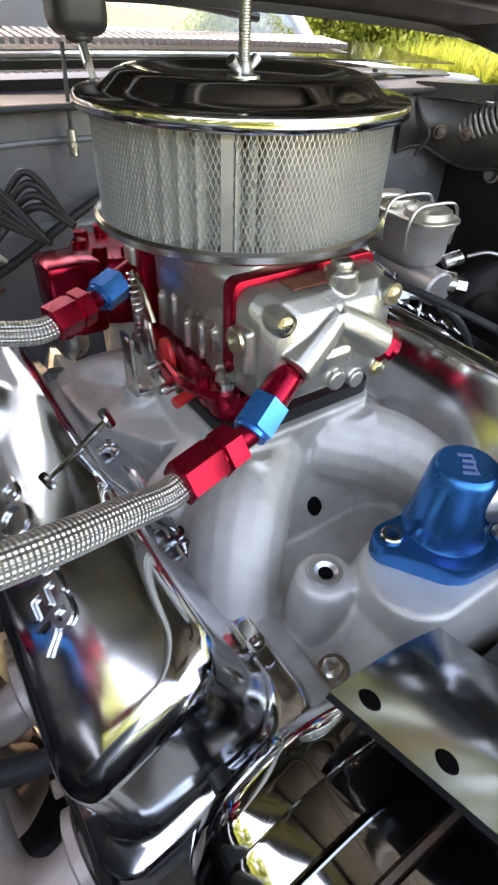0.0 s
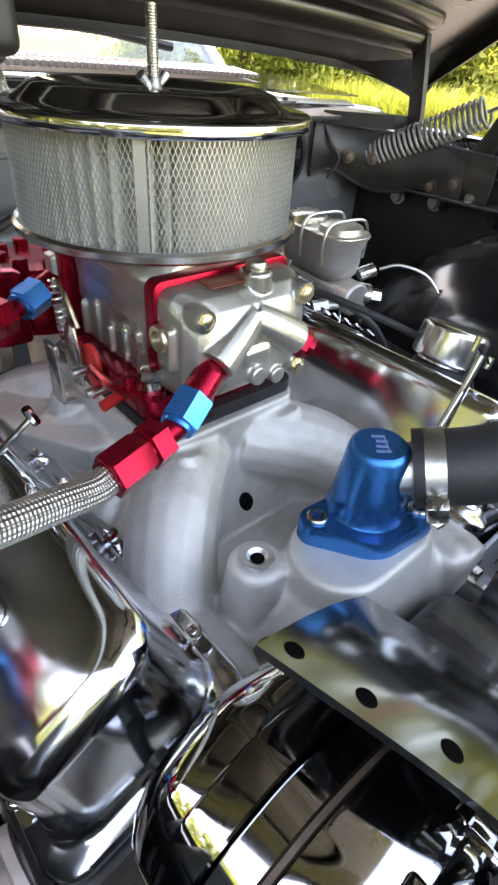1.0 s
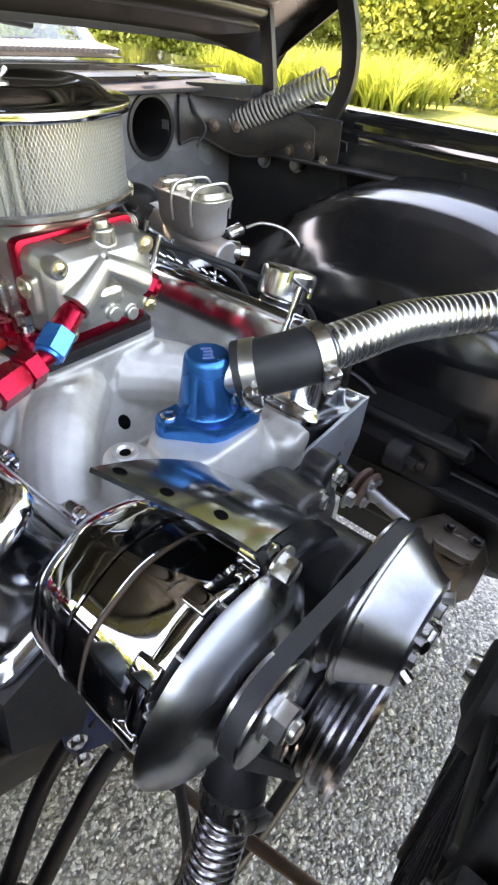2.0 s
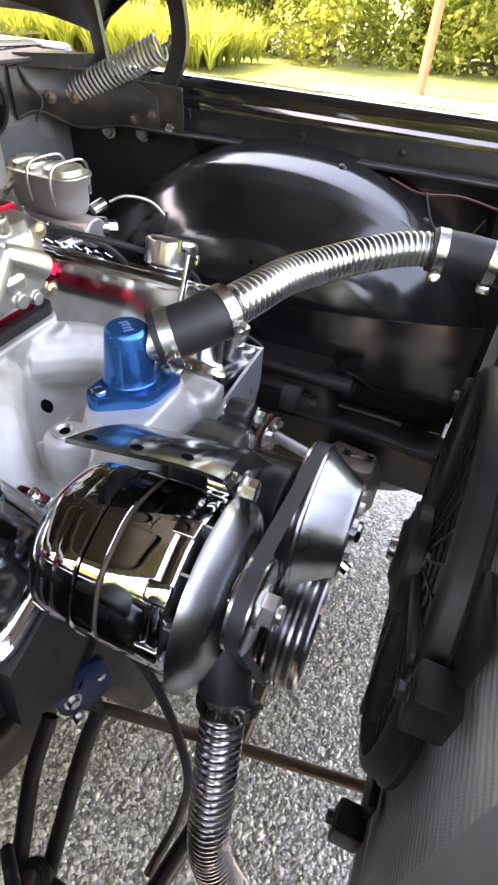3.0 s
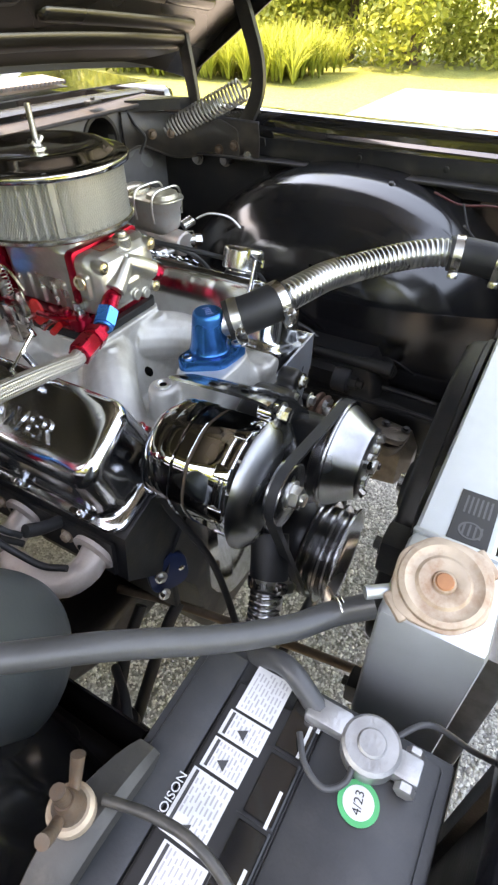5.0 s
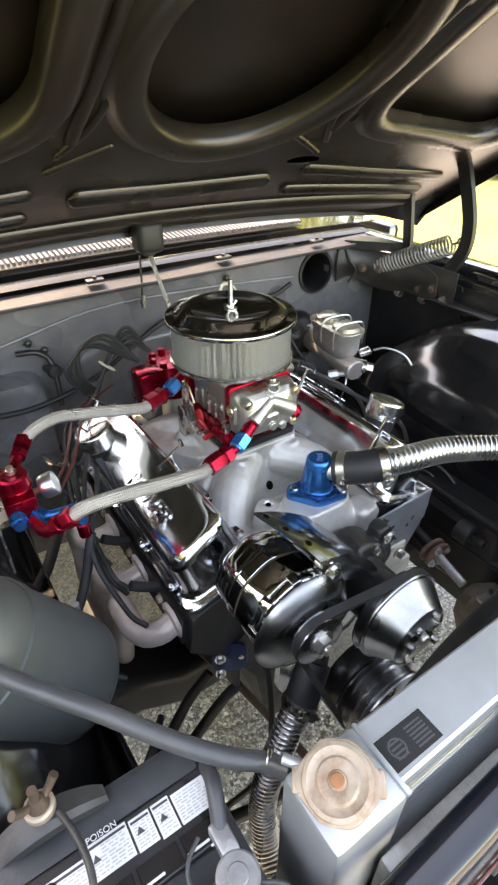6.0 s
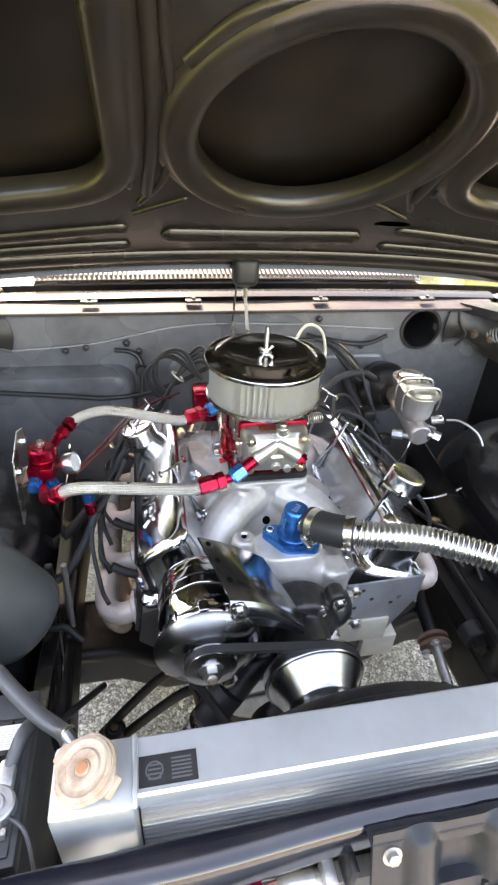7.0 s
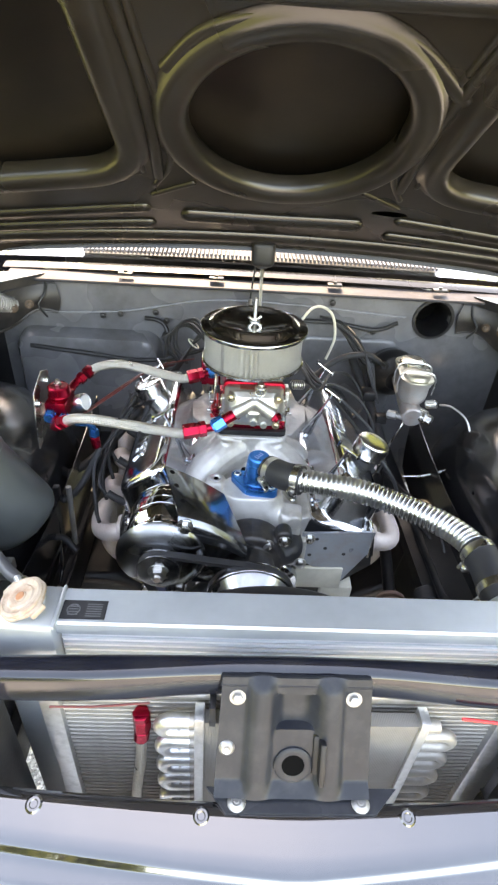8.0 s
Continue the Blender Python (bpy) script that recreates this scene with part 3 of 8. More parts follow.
def hood_build():
    from mathutils.geometry import delaunay_2d_cdt
    t = thing("hood", hood_point(0, 0), "open black car hood with ribbed underside and oval cutouts", "hood")
    W, S0, S1 = 0.85, -0.045, 1.30
    side = [(0.295, 0.375), (0.70, 0.33), (0.72, 0.80), (0.50, 0.98), (0.295, 0.98)]
    holes = [oval(0.007, 0.525, 0.172, 0.203), round_poly(side, 0.10), round_poly([(-u, s) for u, s in side[::-1]], 0.10),
             oval(0.250, 0.232, 0.036, 0.012, 20)]
    edge = [(W * (2 * k / 24 - 1), S0 + 0.10 * abs(2 * k / 24 - 1) ** 3 * 0.0) for k in range(25)] + [(W * (1 - 2 * k / 24), S1) for k in range(25)]
    pts, faces_in = list(edge), [list(range(len(edge)))]
    outs = []
    for h, d in zip(holes, (0.055, 0.055, 0.055, 0.004)):
        o = [tuple(q) for q in offset(h, d)]
        outs.append(o)
        faces_in.append([len(pts) + k for k in range(len(o))])
        pts += o
    inside = lambda p, o: sum(((o[k][1] > p[1]) != (o[k - 1][1] > p[1])) and (p[0] < (o[k - 1][0] - o[k][0]) * (p[1] - o[k][1]) / (o[k - 1][1] - o[k][1]) + o[k][0]) for k in range(len(o))) % 2
    for i in range(1, 34):
        for j in range(1, 26):
            p = (-W + 2 * W * i / 34, S0 + (S1 - S0) * j / 26)
            if not any(inside(p, [tuple(q) for q in offset(o, 0.012)]) for o in outs):
                pts.append(p)
    vs, _, fs, _, _, fo = delaunay_2d_cdt([V(p) for p in pts], [], faces_in, 1, 1e-6)
    bm = bmesh.new()
    bv = [bm.verts.new(hood_point(p[0], p[1])) for p in vs]
    for f, orig in zip(fs, fo):
        c = sum((vs[k] for k in f), V((0, 0))) / len(f)
        if any(inside(c, o) for o in outs):
            continue
        try:
            bm.faces.new([bv[k] for k in f])
        except ValueError:
            pass
    bmesh.ops.delete(bm, geom=[v for v in bm.verts if not v.link_faces], context="VERTS")
    bmesh.ops.solidify(bm, geom=bm.faces[:], thickness=0.003)
    bmesh.ops.recalc_face_normals(bm, faces=bm.faces)
    inner = part("inner_panel", bm, HOODIN, t)
    for k, h in enumerate(holes[:3]):
        rows = [(0.060, -0.001), (0.054, -0.004), (0.049, -0.010), (0.044, -0.0145), (0.038, -0.0165), (0.018, -0.0155), (0.008, -0.012), (0.002, -0.004), (0.0, 0.006), (0.001, 0.018), (0.004, 0.026)]
        secs = [[hood_point(u, s, hh) for u, s in offset(h, d)] for d, hh in rows]
        part("rolled_rim", loft(secs, cap=False), HOODIN, inner)
    part("outer_skin", grid(lambda u, v: hood_point(W * (2 * u - 1), S0 - 0.01 + (S1 + 0.01 - S0) * v, 0.055 - 0.045 * abs(2 * u - 1) ** 6 - 0.045 * abs(2 * v - 1) ** 8), 30, 24, 0.002), GLOSS, t, "glossy black painted outer skin")
    part("skin_underside", grid(lambda u, v: hood_point(0.845 * (2 * u - 1), S0 + (S1 - 0.005 - S0) * v, 0.049 - 0.045 * abs(2 * u - 1) ** 6 - 0.045 * abs(2 * v - 1) ** 8), 30, 24, 0.001), BARESKIN, t, "bare dark underside of the skin with painted brown sheen")

    for sg in (-1, 1):
        part("side_flange", grid(lambda u, v: hood_point(sg * (0.846 - 0.012 * v), S0 + (S1 - S0) * u, 0.010 - 0.040 * v), 20, 4, 0.003), HOODIN, inner)
    part("rear_flange", grid(lambda u, v: hood_point(0.84 * (2 * u - 1), S0 + 0.004 - 0.004 * v, 0.008 - 0.018 * v), 24, 4, 0.003), HOODIN, inner)

    def bead(points, w, d, name="stamped_bead"):
        sec = [(math.cos(math.pi * k / 8), -math.sin(math.pi * k / 8) * d / w) for k in range(9)]
        p3 = [(u, s) for u, s in points]
        c, _ = curve_points([(u, s, 0) for u, s in p3], 90)
        step = np.linalg.norm(c[1] - c[0])
        tng = np.gradient(c, axis=0)
        tng /= np.linalg.norm(tng, axis=1)[:, None]
        rings = []
        for i in range(len(c)):
            e = min(1.0, min(i, len(c) - 1 - i) * step / (0.8 * w))  # rounded blunt ends
            f = max(0.02, 1 - (1 - e) ** 2) ** 0.5
            rings.append([hood_point(c[i][0] + x * w * f * -tng[i][1], c[i][1] + x * w * f * tng[i][0], y * w * f - 0.0005) for x, y in sec])
        b2 = bmesh.new()
        rr = [[b2.verts.new(p) for p in r] for r in rings]
        for a, b in zip(rr, rr[1:]):
            for k in range(8):
                b2.faces.new((a[k], a[k + 1], b[k + 1], b[k]))
        bmesh.ops.recalc_face_normals(b2, faces=b2.faces)
        part(name, b2, HOODIN, inner)

    bead([(-0.19, 0.655), (-0.12, 0.735), (0.0, 0.765), (0.12, 0.735), (0.24, 0.63)], 0.012, 0.008)
    bead([(-0.21, 0.160), (0, 0.150), (0.21, 0.160)], 0.026, 0.014)
    for sg in (-1, 1):
        bead([(sg * 0.27, 0.20), (sg * 0.5, 0.175), (sg * 0.72, 0.165)], 0.017, 0.010)
        bead([(sg * 0.27, 0.11), (sg * 0.5, 0.10), (sg * 0.72, 0.095)], 0.018, 0.011)
        bead([(sg * 0.235, 0.34), (sg * 0.225, 0.6), (sg * 0.245, 0.95)], 0.010, 0.008)
        bead([(sg * 0.252, 0.30), (sg * 0.208, 0.40), (sg * 0.200, 0.56), (sg * 0.215, 0.72), (sg * 0.225, 0.95)], 0.006, 0.005)
        bead([(sg * 0.262, 0.262), (sg * 0.205, 0.30), (sg * 0.165, 0.325)], 0.007, 0.005)
        bead([(sg * 0.262, 0.36), (sg * 0.256, 0.6), (sg * 0.270, 0.95)], 0.005, 0.004)
    bead([(-0.75, 0.040), (0, 0.035), (0.75, 0.040)], 0.024, 0.014)
    bead([(-0.26, 0.81), (0.0, 0.80), (0.26, 0.81)], 0.018, 0.014)
    return t


hood_build()


def fender(sg):
    """sg 1: driver's side, -1: passenger's side."""
    t = thing("fender", (CX + sg * 0.86, 0.2, 0.9), "glossy black front fender with folded inner lip", "fender", "front fenders")
    prof = [(0.752, 0.862), (0.752, 0.905), (0.766, 0.914), (0.769, 0.934), (0.776, 0.944), (0.792, 0.948), (0.812, 0.947), (0.85, 0.938), (0.90, 0.918), (0.94, 0.885), (0.957, 0.83), (0.96, 0.70), (0.945, 0.45)]

    def fn(u, v):
        k = v * (len(prof) - 1)
        i = min(int(k), len(prof) - 2)
        f = k - i
        x, z = (np.array(prof[i]) * (1 - f) + np.array(prof[i + 1]) * f)
        y = -0.42 + 1.40 * u
        return (CX + sg * x, y, z + 0.018 * (u - 0.2))
    b = grid(fn, 18, 30)
    if sg < 0:
        bmesh.ops.reverse_faces(b, faces=b.faces[:])
    part("panel", b, GLOSS, t)
    part("inner_lip", box(*sorted((CX + sg * 0.70, CX + sg * 0.757)), -0.35, 0.86, 0.855, 0.862, 0.002), SATIN, t, "flat satin black mounting flange")
    part("inner_skirt", grid(lambda u, v: (CX + sg * (0.752 - 0.012 * math.sin(v * math.pi)), -0.38 + 1.25 * u, 0.90 - 0.075 * v), 8, 6, 0.002), SATIN, t)
    for k, (y, z) in enumerate(((-0.1, 0.868), (0.1, 0.87), (0.3, 0.872), (0.74, 0.872))):
        bolt("bolt", (CX + sg * 0.748, y, z + 0.01), (-sg, 0, 0), 0.007, t, SATIN)
    return t


def inner_fender(sg):
    t = thing("inner_fender", (CX + sg * 0.6, 0.3, 0.4), "smooth black wheel housing with soft highlights", "inner fender", "wheel housings")
    R, y0, z0 = 0.468, 0.295, 0.405
    prof = [(0.75, 0.0), (0.70, -0.001), (0.645, -0.005), (0.60, -0.016), (0.555, -0.038), (0.52, -0.068), (0.49, -0.11), (0.468, -0.165), (0.455, -0.23), (0.45, -0.32)]

    def fn(u, v):
        k = v * (len(prof) - 1)
        i = min(int(k), len(prof) - 2)
        f = k - i
        x, d = np.array(prof[i]) * (1 - f) + np.array(prof[i + 1]) * f
        a = radians(-22 + 224 * u)
        r = R + d
        c, s = math.cos(a), math.sin(a)
        e = 2.25
        k2 = (abs(c) ** e + abs(s) ** e) ** (-1 / e)
        return (CX + sg * x, y0 + r * c * k2, z0 + r * s * k2)
    b = grid(fn, 56, 42)
    if sg > 0:
        bmesh.ops.reverse_faces(b, faces=b.faces[:])
    part("housing", b, WELL, t)
    part("liner", grid(lambda u, v: (CX + sg * (0.452 + 0.002 * v), y0 - 0.20 + 0.42 * u, 0.25 + 0.30 * v), 4, 4, 0.002), WELL, t)
    def wall(u, v):
        y, z = -0.13 + 0.80 * u, 0.485 + 0.20 * v
        return (CX + sg * (0.452 - 0.010 * math.sin(min(1, v * 1.4) * math.pi / 2) - 0.006 * math.sin(u * math.pi)), y, z + 0.035 * (2 * u - 1) ** 2 - 0.01 * u)
    part("inner_wall", grid(wall, 24, 8, 0.002), WELL, t)
    part("bottom_flange", sweep([(CX + sg * 0.440, 0.252, 0.66), (CX + sg * 0.438, 0.243, 0.60), (CX + sg * 0.438, 0.228, 0.535), (CX + sg * 0.438, 0.200, 0.508), (CX + sg * 0.438, 0.12, 0.492), (CX + sg * 0.440, 0.03, 0.484), (CX + sg * 0.446, -0.12, 0.492)], 0.0035, 10, n=60), WELL, t, "folded lower edge")
    part("stiffening_bead", sweep([(CX + sg * 0.438, 0.232, 0.580), (CX + sg * 0.437, 0.11, 0.580), (CX + sg * 0.438, 0.055, 0.573), (CX + sg * 0.440, 0.015, 0.553)], 0.003, 8, n=40), WELL, t)
    part("stiffening_bead", sweep([(CX + sg * 0.560, -0.098, 0.66), (CX + sg * 0.535, -0.120, 0.58), (CX + sg * 0.520, -0.130, 0.50)], 0.005, 8, n=20), WELL, t)
    # Black disc on the housing in place of a shaded drain hole.
    part("drain_hole", lathe([(0, 0.0012), (0.004, 0.0010)], (CX + sg * 0.4575, 0.28, 0.735), (-sg, 0, 0.1), 14), HOLE_SHADE, t)
    for y, z in ((0.19, 0.855), (0.02, 0.79)):
        bolt("bolt", (CX + sg * 0.655, y, z + 0.004), (-0.2 * sg, 0, 1), 0.006, t, SATIN)
    return t


for sg in (1, -1):
    fender(sg)
    inner_fender(sg)


def apron(sg):
    """The dark splash panel ahead of the wheel housing, and behind it."""
    t = thing("splash_panel", (CX + sg * 0.72, 0, 0.6), "dirty black splash panel under the fender", "panel", "splash panels")
    part("front_panel", grid(lambda u, v: (CX + sg * (0.74 - 0.04 * v), -0.40 + 0.30 * u, 0.30 + 0.56 * v), 6, 6, 0.003), FRAME, t)
    part("rear_panel", grid(lambda u, v: (CX + sg * 0.745, 0.55 + 0.34 * u, 0.25 + 0.61 * v), 4, 4, 0.003), FRAME, t)
    return t


apron(1), apron(-1)


def frame_rail(sg):
    t = thing("frame_rail", (CX + sg * 0.42, 0.2, 0.45), "black undercoated chassis rail", "chassis rail", "chassis rails")
    out = 0.055 if sg < 0 else 0.0  # the passenger rail stands further out
    sec = rounded(0.085, 0.11, 0.016)
    line = [(0.41, -0.42, 0.42), (0.41, -0.22, 0.435), (0.405, -0.05, 0.455), (0.405, 0.10, 0.452), (0.412, 0.25, 0.44), (0.415, 0.50, 0.44), (0.40, 0.95, 0.44)]
    pts, _ = curve_points(line, 40)
    part("rail", loft([[(CX + sg * (p[0] + out + a), p[1], p[2] + h * (1 + 0.15 * math.sin(9 * p[1]))) for a, h in sec] for p in pts]), FRAME, t)
    part("rail_lip", sweep([(CX + sg * (p[0] + out - 0.040), p[1], p[2] + 0.052) for p in pts[::4]], 0.004, 8, n=40), FRAME, t)
    part("spring_tower", loft([[(CX + sg * (0.43 + 1.3 * out + x), 0.20 + y, z) for x, y in rounded(w, d, 0.02)] for w, d, z in ((0.13, 0.30, 0.40), (0.12, 0.26, 0.55), (0.10, 0.2, 0.60))]), FRAME, t)
    part("control_arm", sweep([(CX + sg * (0.40 + 1.3 * out), 0.06, 0.57), (CX + sg * 0.50, 0.12, 0.55), (CX + sg * 0.60, 0.2, 0.5)], 0.018, 10), FRAME, t)
    part("cross_shaft", rod((CX + sg * (0.385 + 1.3 * out), 0.05, 0.585), (CX + sg * (0.385 + 1.3 * out), 0.36, 0.585), 0.014, 14), FRAME, t)
    return t


frame_rail(1), frame_rail(-1)
cm = thing("crossmember", (CX, 0.4, 0.25), "dark undercoated front crossmember below the engine", "chassis part")
part("beam", loft([[(x, 0.40 + y, 0.27 + z + (0.06 if abs(x) > 0.3 else 0)) for y, z in rounded(0.17, 0.11, 0.025)] for x in (-0.42, -0.32, -0.22, 0.28, 0.38, 0.48)]), FRAME, cm)


def firewall_build():
    t = thing("wall_firewall", (CX, 0.86, 0.6), "grey painted steel firewall with pressed panels", "firewall", kind="structure")
    outline = [(-0.755, 0.30), (0.755, 0.30), (0.755, 0.965), (0.70, 0.972), (-0.70, 0.972), (-0.755, 0.965)]
    # the wall with a round duct opening through it
    from mathutils.geometry import delaunay_2d_cdt
    hole = oval(0.500, 0.905, 0.050, 0.056, 32)
    pts = [V(p) for p in outline] + [V(p) for p in hole]
    vs, _, fs, _, _, _ = delaunay_2d_cdt(pts, [], [list(range(6)), list(range(6, 38))], 1, 1e-6)
    bm = bmesh.new()
    bv = [bm.verts.new((CX + p[0], 0.862, p[1])) for p in vs]
    for f in fs:
        c = sum((vs[k] for k in f), V((0, 0))) / len(f)
        if ((c[0] - 0.5) / 0.05) ** 2 + ((c[1] - 0.905) / 0.056) ** 2 > 0.99:
            bm.faces.new([bv[k] for k in f])
    r = bmesh.ops.extrude_face_region(bm, geom=bm.faces[:])
    bmesh.ops.translate(bm, vec=(0, 0.02, 0), verts=[v for v in r["geom"] if isinstance(v, bmesh.types.BMVert)])
    bmesh.ops.recalc_face_normals(bm, faces=bm.faces)
    part("panel", bm, FIREWALL, t, smooth=False)
    # Duct wall is black to carry the shade inside it.
    part("duct", lathe([(0.060, 0.0), (0.060, -0.006), (0.052, -0.006), (0.050, 0.002), (0.050, 0.14)], (CX + 0.5, 0.862, 0.905), (0, 1, 0), 36), SATIN, t, "air duct with its inner shade coloured black")
    # Black disc closes the duct as its inner shade.
    part("duct_end", rod((CX + 0.5, 0.985, 0.905), (CX + 0.5, 0.99, 0.905), 0.05, 30), HOLE_SHADE, t, "black disc for the shade deep in the duct")

    # blower housing that stands out of the wall
    def housing(u0, u1, z0, z1, d, r):
        secs = []
        for k, (dd, ins) in enumerate(((0.0, 0.0), (d * 0.7, 0.004), (d * 0.93, 0.012), (d, 0.026))):
            secs.append([(CX + (u0 + u1) / 2 + x, 0.861 - dd, (z0 + z1) / 2 + z) for x, z in rounded(u1 - u0 - 2 * ins, z1 - z0 - 2 * ins, r)])
        return loft(secs)
    part("blower_cover", housing(-0.70, -0.285, 0.40, 0.825, 0.055, 0.05), FIREWALL, t)
    part("pressed_field", housing(-0.20, 0.42, 0.55, 0.835, 0.006, 0.04), FIREWALL, t)
    part("pressed_bead", sweep([(CX - 0.66, 0.861, 0.865), (CX - 0.40, 0.861, 0.88), (CX - 0.15, 0.861, 0.925), (CX + 0.1, 0.861, 0.925), (CX + 0.42, 0.861, 0.905)], 0.004, 8, n=50), FIREWALL, t)
    for k, (u, z) in enumerate(((-0.40, 0.875), (-0.30, 0.885), (-0.27, 0.862), (-0.45, 0.868), (0.2, 0.94), (-0.275, 0.82), (0.33, 0.86))):
        bolt("bolt", (CX + u, 0.853, z), (0, -1, 0), 0.006, t, SATIN)
    g = part("blower_pipe", sweep([(CX - 0.33, 0.85, 0.868), (CX - 0.29, 0.84, 0.866), (CX - 0.268, 0.832, 0.845), (CX - 0.266, 0.815, 0.81), (CX - 0.27, 0.80, 0.75)], 0.006, 10, n=40), SATIN, t)
    part("grommet", lathe([(0, 0.012), (0.012, 0.010), (0.016, 0.004), (0.016, 0)], (CX - 0.266, 0.822, 0.823), (0, -1, 0.1), 20), RUBBER, g)
    # seam rail along the top
    part("seam_rail", grid(lambda u, v: (CX - 0.70 + 1.40 * u, 0.836 + 0.052 * v, 0.968 + 0.012 * v + 0.0022 * math.sin(u * 21) * math.sin(v * 3.1)), 40, 6, 0.004), LEDGE, t, "worn ledge along the top, sky sheen put into its grey")
    part("rolled_edge", sweep([(CX - 0.70, 0.838, 0.967), (CX, 0.836, 0.969), (CX + 0.70, 0.838, 0.967)], 0.0045, 10, n=30), LEDGE, t)
    for sg in (-1, 1):
        part("corner_gusset", loft([[(CX + sg * a, 0.80 + b, z) for a, b in ((0.60, 0.06), (0.70, 0.06), (0.72, -0.05), (0.69, -0.04))] for z in (0.955, 0.978)]), SATIN, t, smooth=False)
    for u in (-0.13, 0.2, -0.38, 0.5):
        part("seal_clip", joined(box(CX + u - 0.02, CX + u + 0.02, 0.856, 0.874, 0.984, 0.992, 0.002), rod((CX + u, 0.865, 0.985), (CX + u, 0.865, 0.997), 0.005, 12)), SATIN, t)
    return t


firewall_build()


def cowl_build():
    t = thing("cowl", (CX, 1.0, 1.0), "glossy black cowl panel with a slotted air grille", "cowl panel")
    part("front_channel", grid(lambda u, v: (CX - 0.72 + 1.44 * u, 0.885 + 0.06 * v, 0.982 + 0.007 * math.sin(v * math.pi) + 0.010 * (1 - (2 * u - 1) ** 2)), 12, 6, 0.002), COWLEDGE, t)
    part("panel", grid(lambda u, v: (CX - 0.80 + 1.60 * u, 0.945 + 0.30 * v, 0.995 + 0.022 * v + 0.014 * (1 - (2 * u - 1) ** 2)), 16, 6, 0.003), GLOSS, t)
    # Flat black sheet under the slats, coloured as the shade in the slots.
    grille = part("grille", grid(lambda u, v: (CX - 0.52 + 1.04 * u, 0.955 + 0.075 * v, 1.004 + 0.008 * v + 0.013 * (1 - ((2 * u - 1) * 0.65) ** 2)), 16, 2, 0.002), INK_SHADE, t, "black sheet for the shade behind the grille slots")
    slat = box(-0.0032, 0.0032, -0.038, 0.038, 0, 0.008, 0.001, 1)
    me = bpy.data.meshes.new("slat")
    slat.to_mesh(me); slat.free()
    me.materials.append(GRILLE)
    for k in range(86):
        u = -0.51 + 1.02 * k / 85
        ob = new("slat", me)
        ob.parent = grille
        ob.location = (CX + u, 0.990, 1.013 + 0.013 * (1 - (u / 0.8) ** 2))
        ob.rotation_euler = (0.10, 0, 0)
    w = thing("wiper", (CX + 0.1, 1.05, 1.05), "black windshield wiper arm lying along the glass", "wiper")
    part("arm", sweep([(CX - 0.20, 1.03, 1.055), (CX + 0.05, 1.05, 1.085), (CX + 0.32, 1.06, 1.075)], 0.005, 8, n=20), CHROME, w)
    part("blade", sweep([(CX + 0.08, 1.055, 1.075), (CX + 0.24, 1.06, 1.072), (CX + 0.40, 1.07, 1.055)], 0.008, 8, n=24), RUBBER, w)
    ws = thing("windshield", (CX, 1.3, 1.0), "clear curved windshield reflecting sky and trees", "windshield")
    part("glass", grid(lambda u, v: (CX - 0.70 + 1.40 * u + 0.10 * (0.5 - u) * v, 1.14 + 0.50 * v + 0.16 * (2 * u - 1) ** 2, 1.015 + 0.40 * v), 20, 8, 0.005), GLASS, ws)
    for sg in (-1, 1):
        part("pillar", sweep([(CX + sg * 0.71, 1.30, 1.005), (CX + sg * 0.66, 1.80, 1.42)], 0.02, 8), CHROME, ws, "bright trim on the pillar")
    cab = thing("cabin", (CX, 1.9, 0.5), "dark interior of the car behind the windshield", "car cabin")
    part("dashboard", box(CX - 0.70, CX + 0.70, 1.35, 1.75, 0.80, 1.01, 0.03), PLASTIC, cab)
    part("door_side", box(CX - 0.93, CX - 0.88, 0.95, 3.2, 0.35, 0.97, 0.02), GLOSS, cab)
    part("door_side", box(CX + 0.88, CX + 0.93, 0.95, 3.2, 0.35, 0.97, 0.02), GLOSS, cab)
    part("roof", box(CX - 0.62, CX + 0.62, 1.80, 3.0, 1.40, 1.44, 0.015), GLOSS, cab)
    part("rear", box(CX - 0.88, CX + 0.88, 3.0, 3.1, 0.35, 1.40, 0.02), INK_SHADE, cab)
    part("floor_pan", box(CX - 0.86, CX + 0.86, 0.90, 3.1, 0.30, 0.34, 0.005), FRAME, cab)


cowl_build()


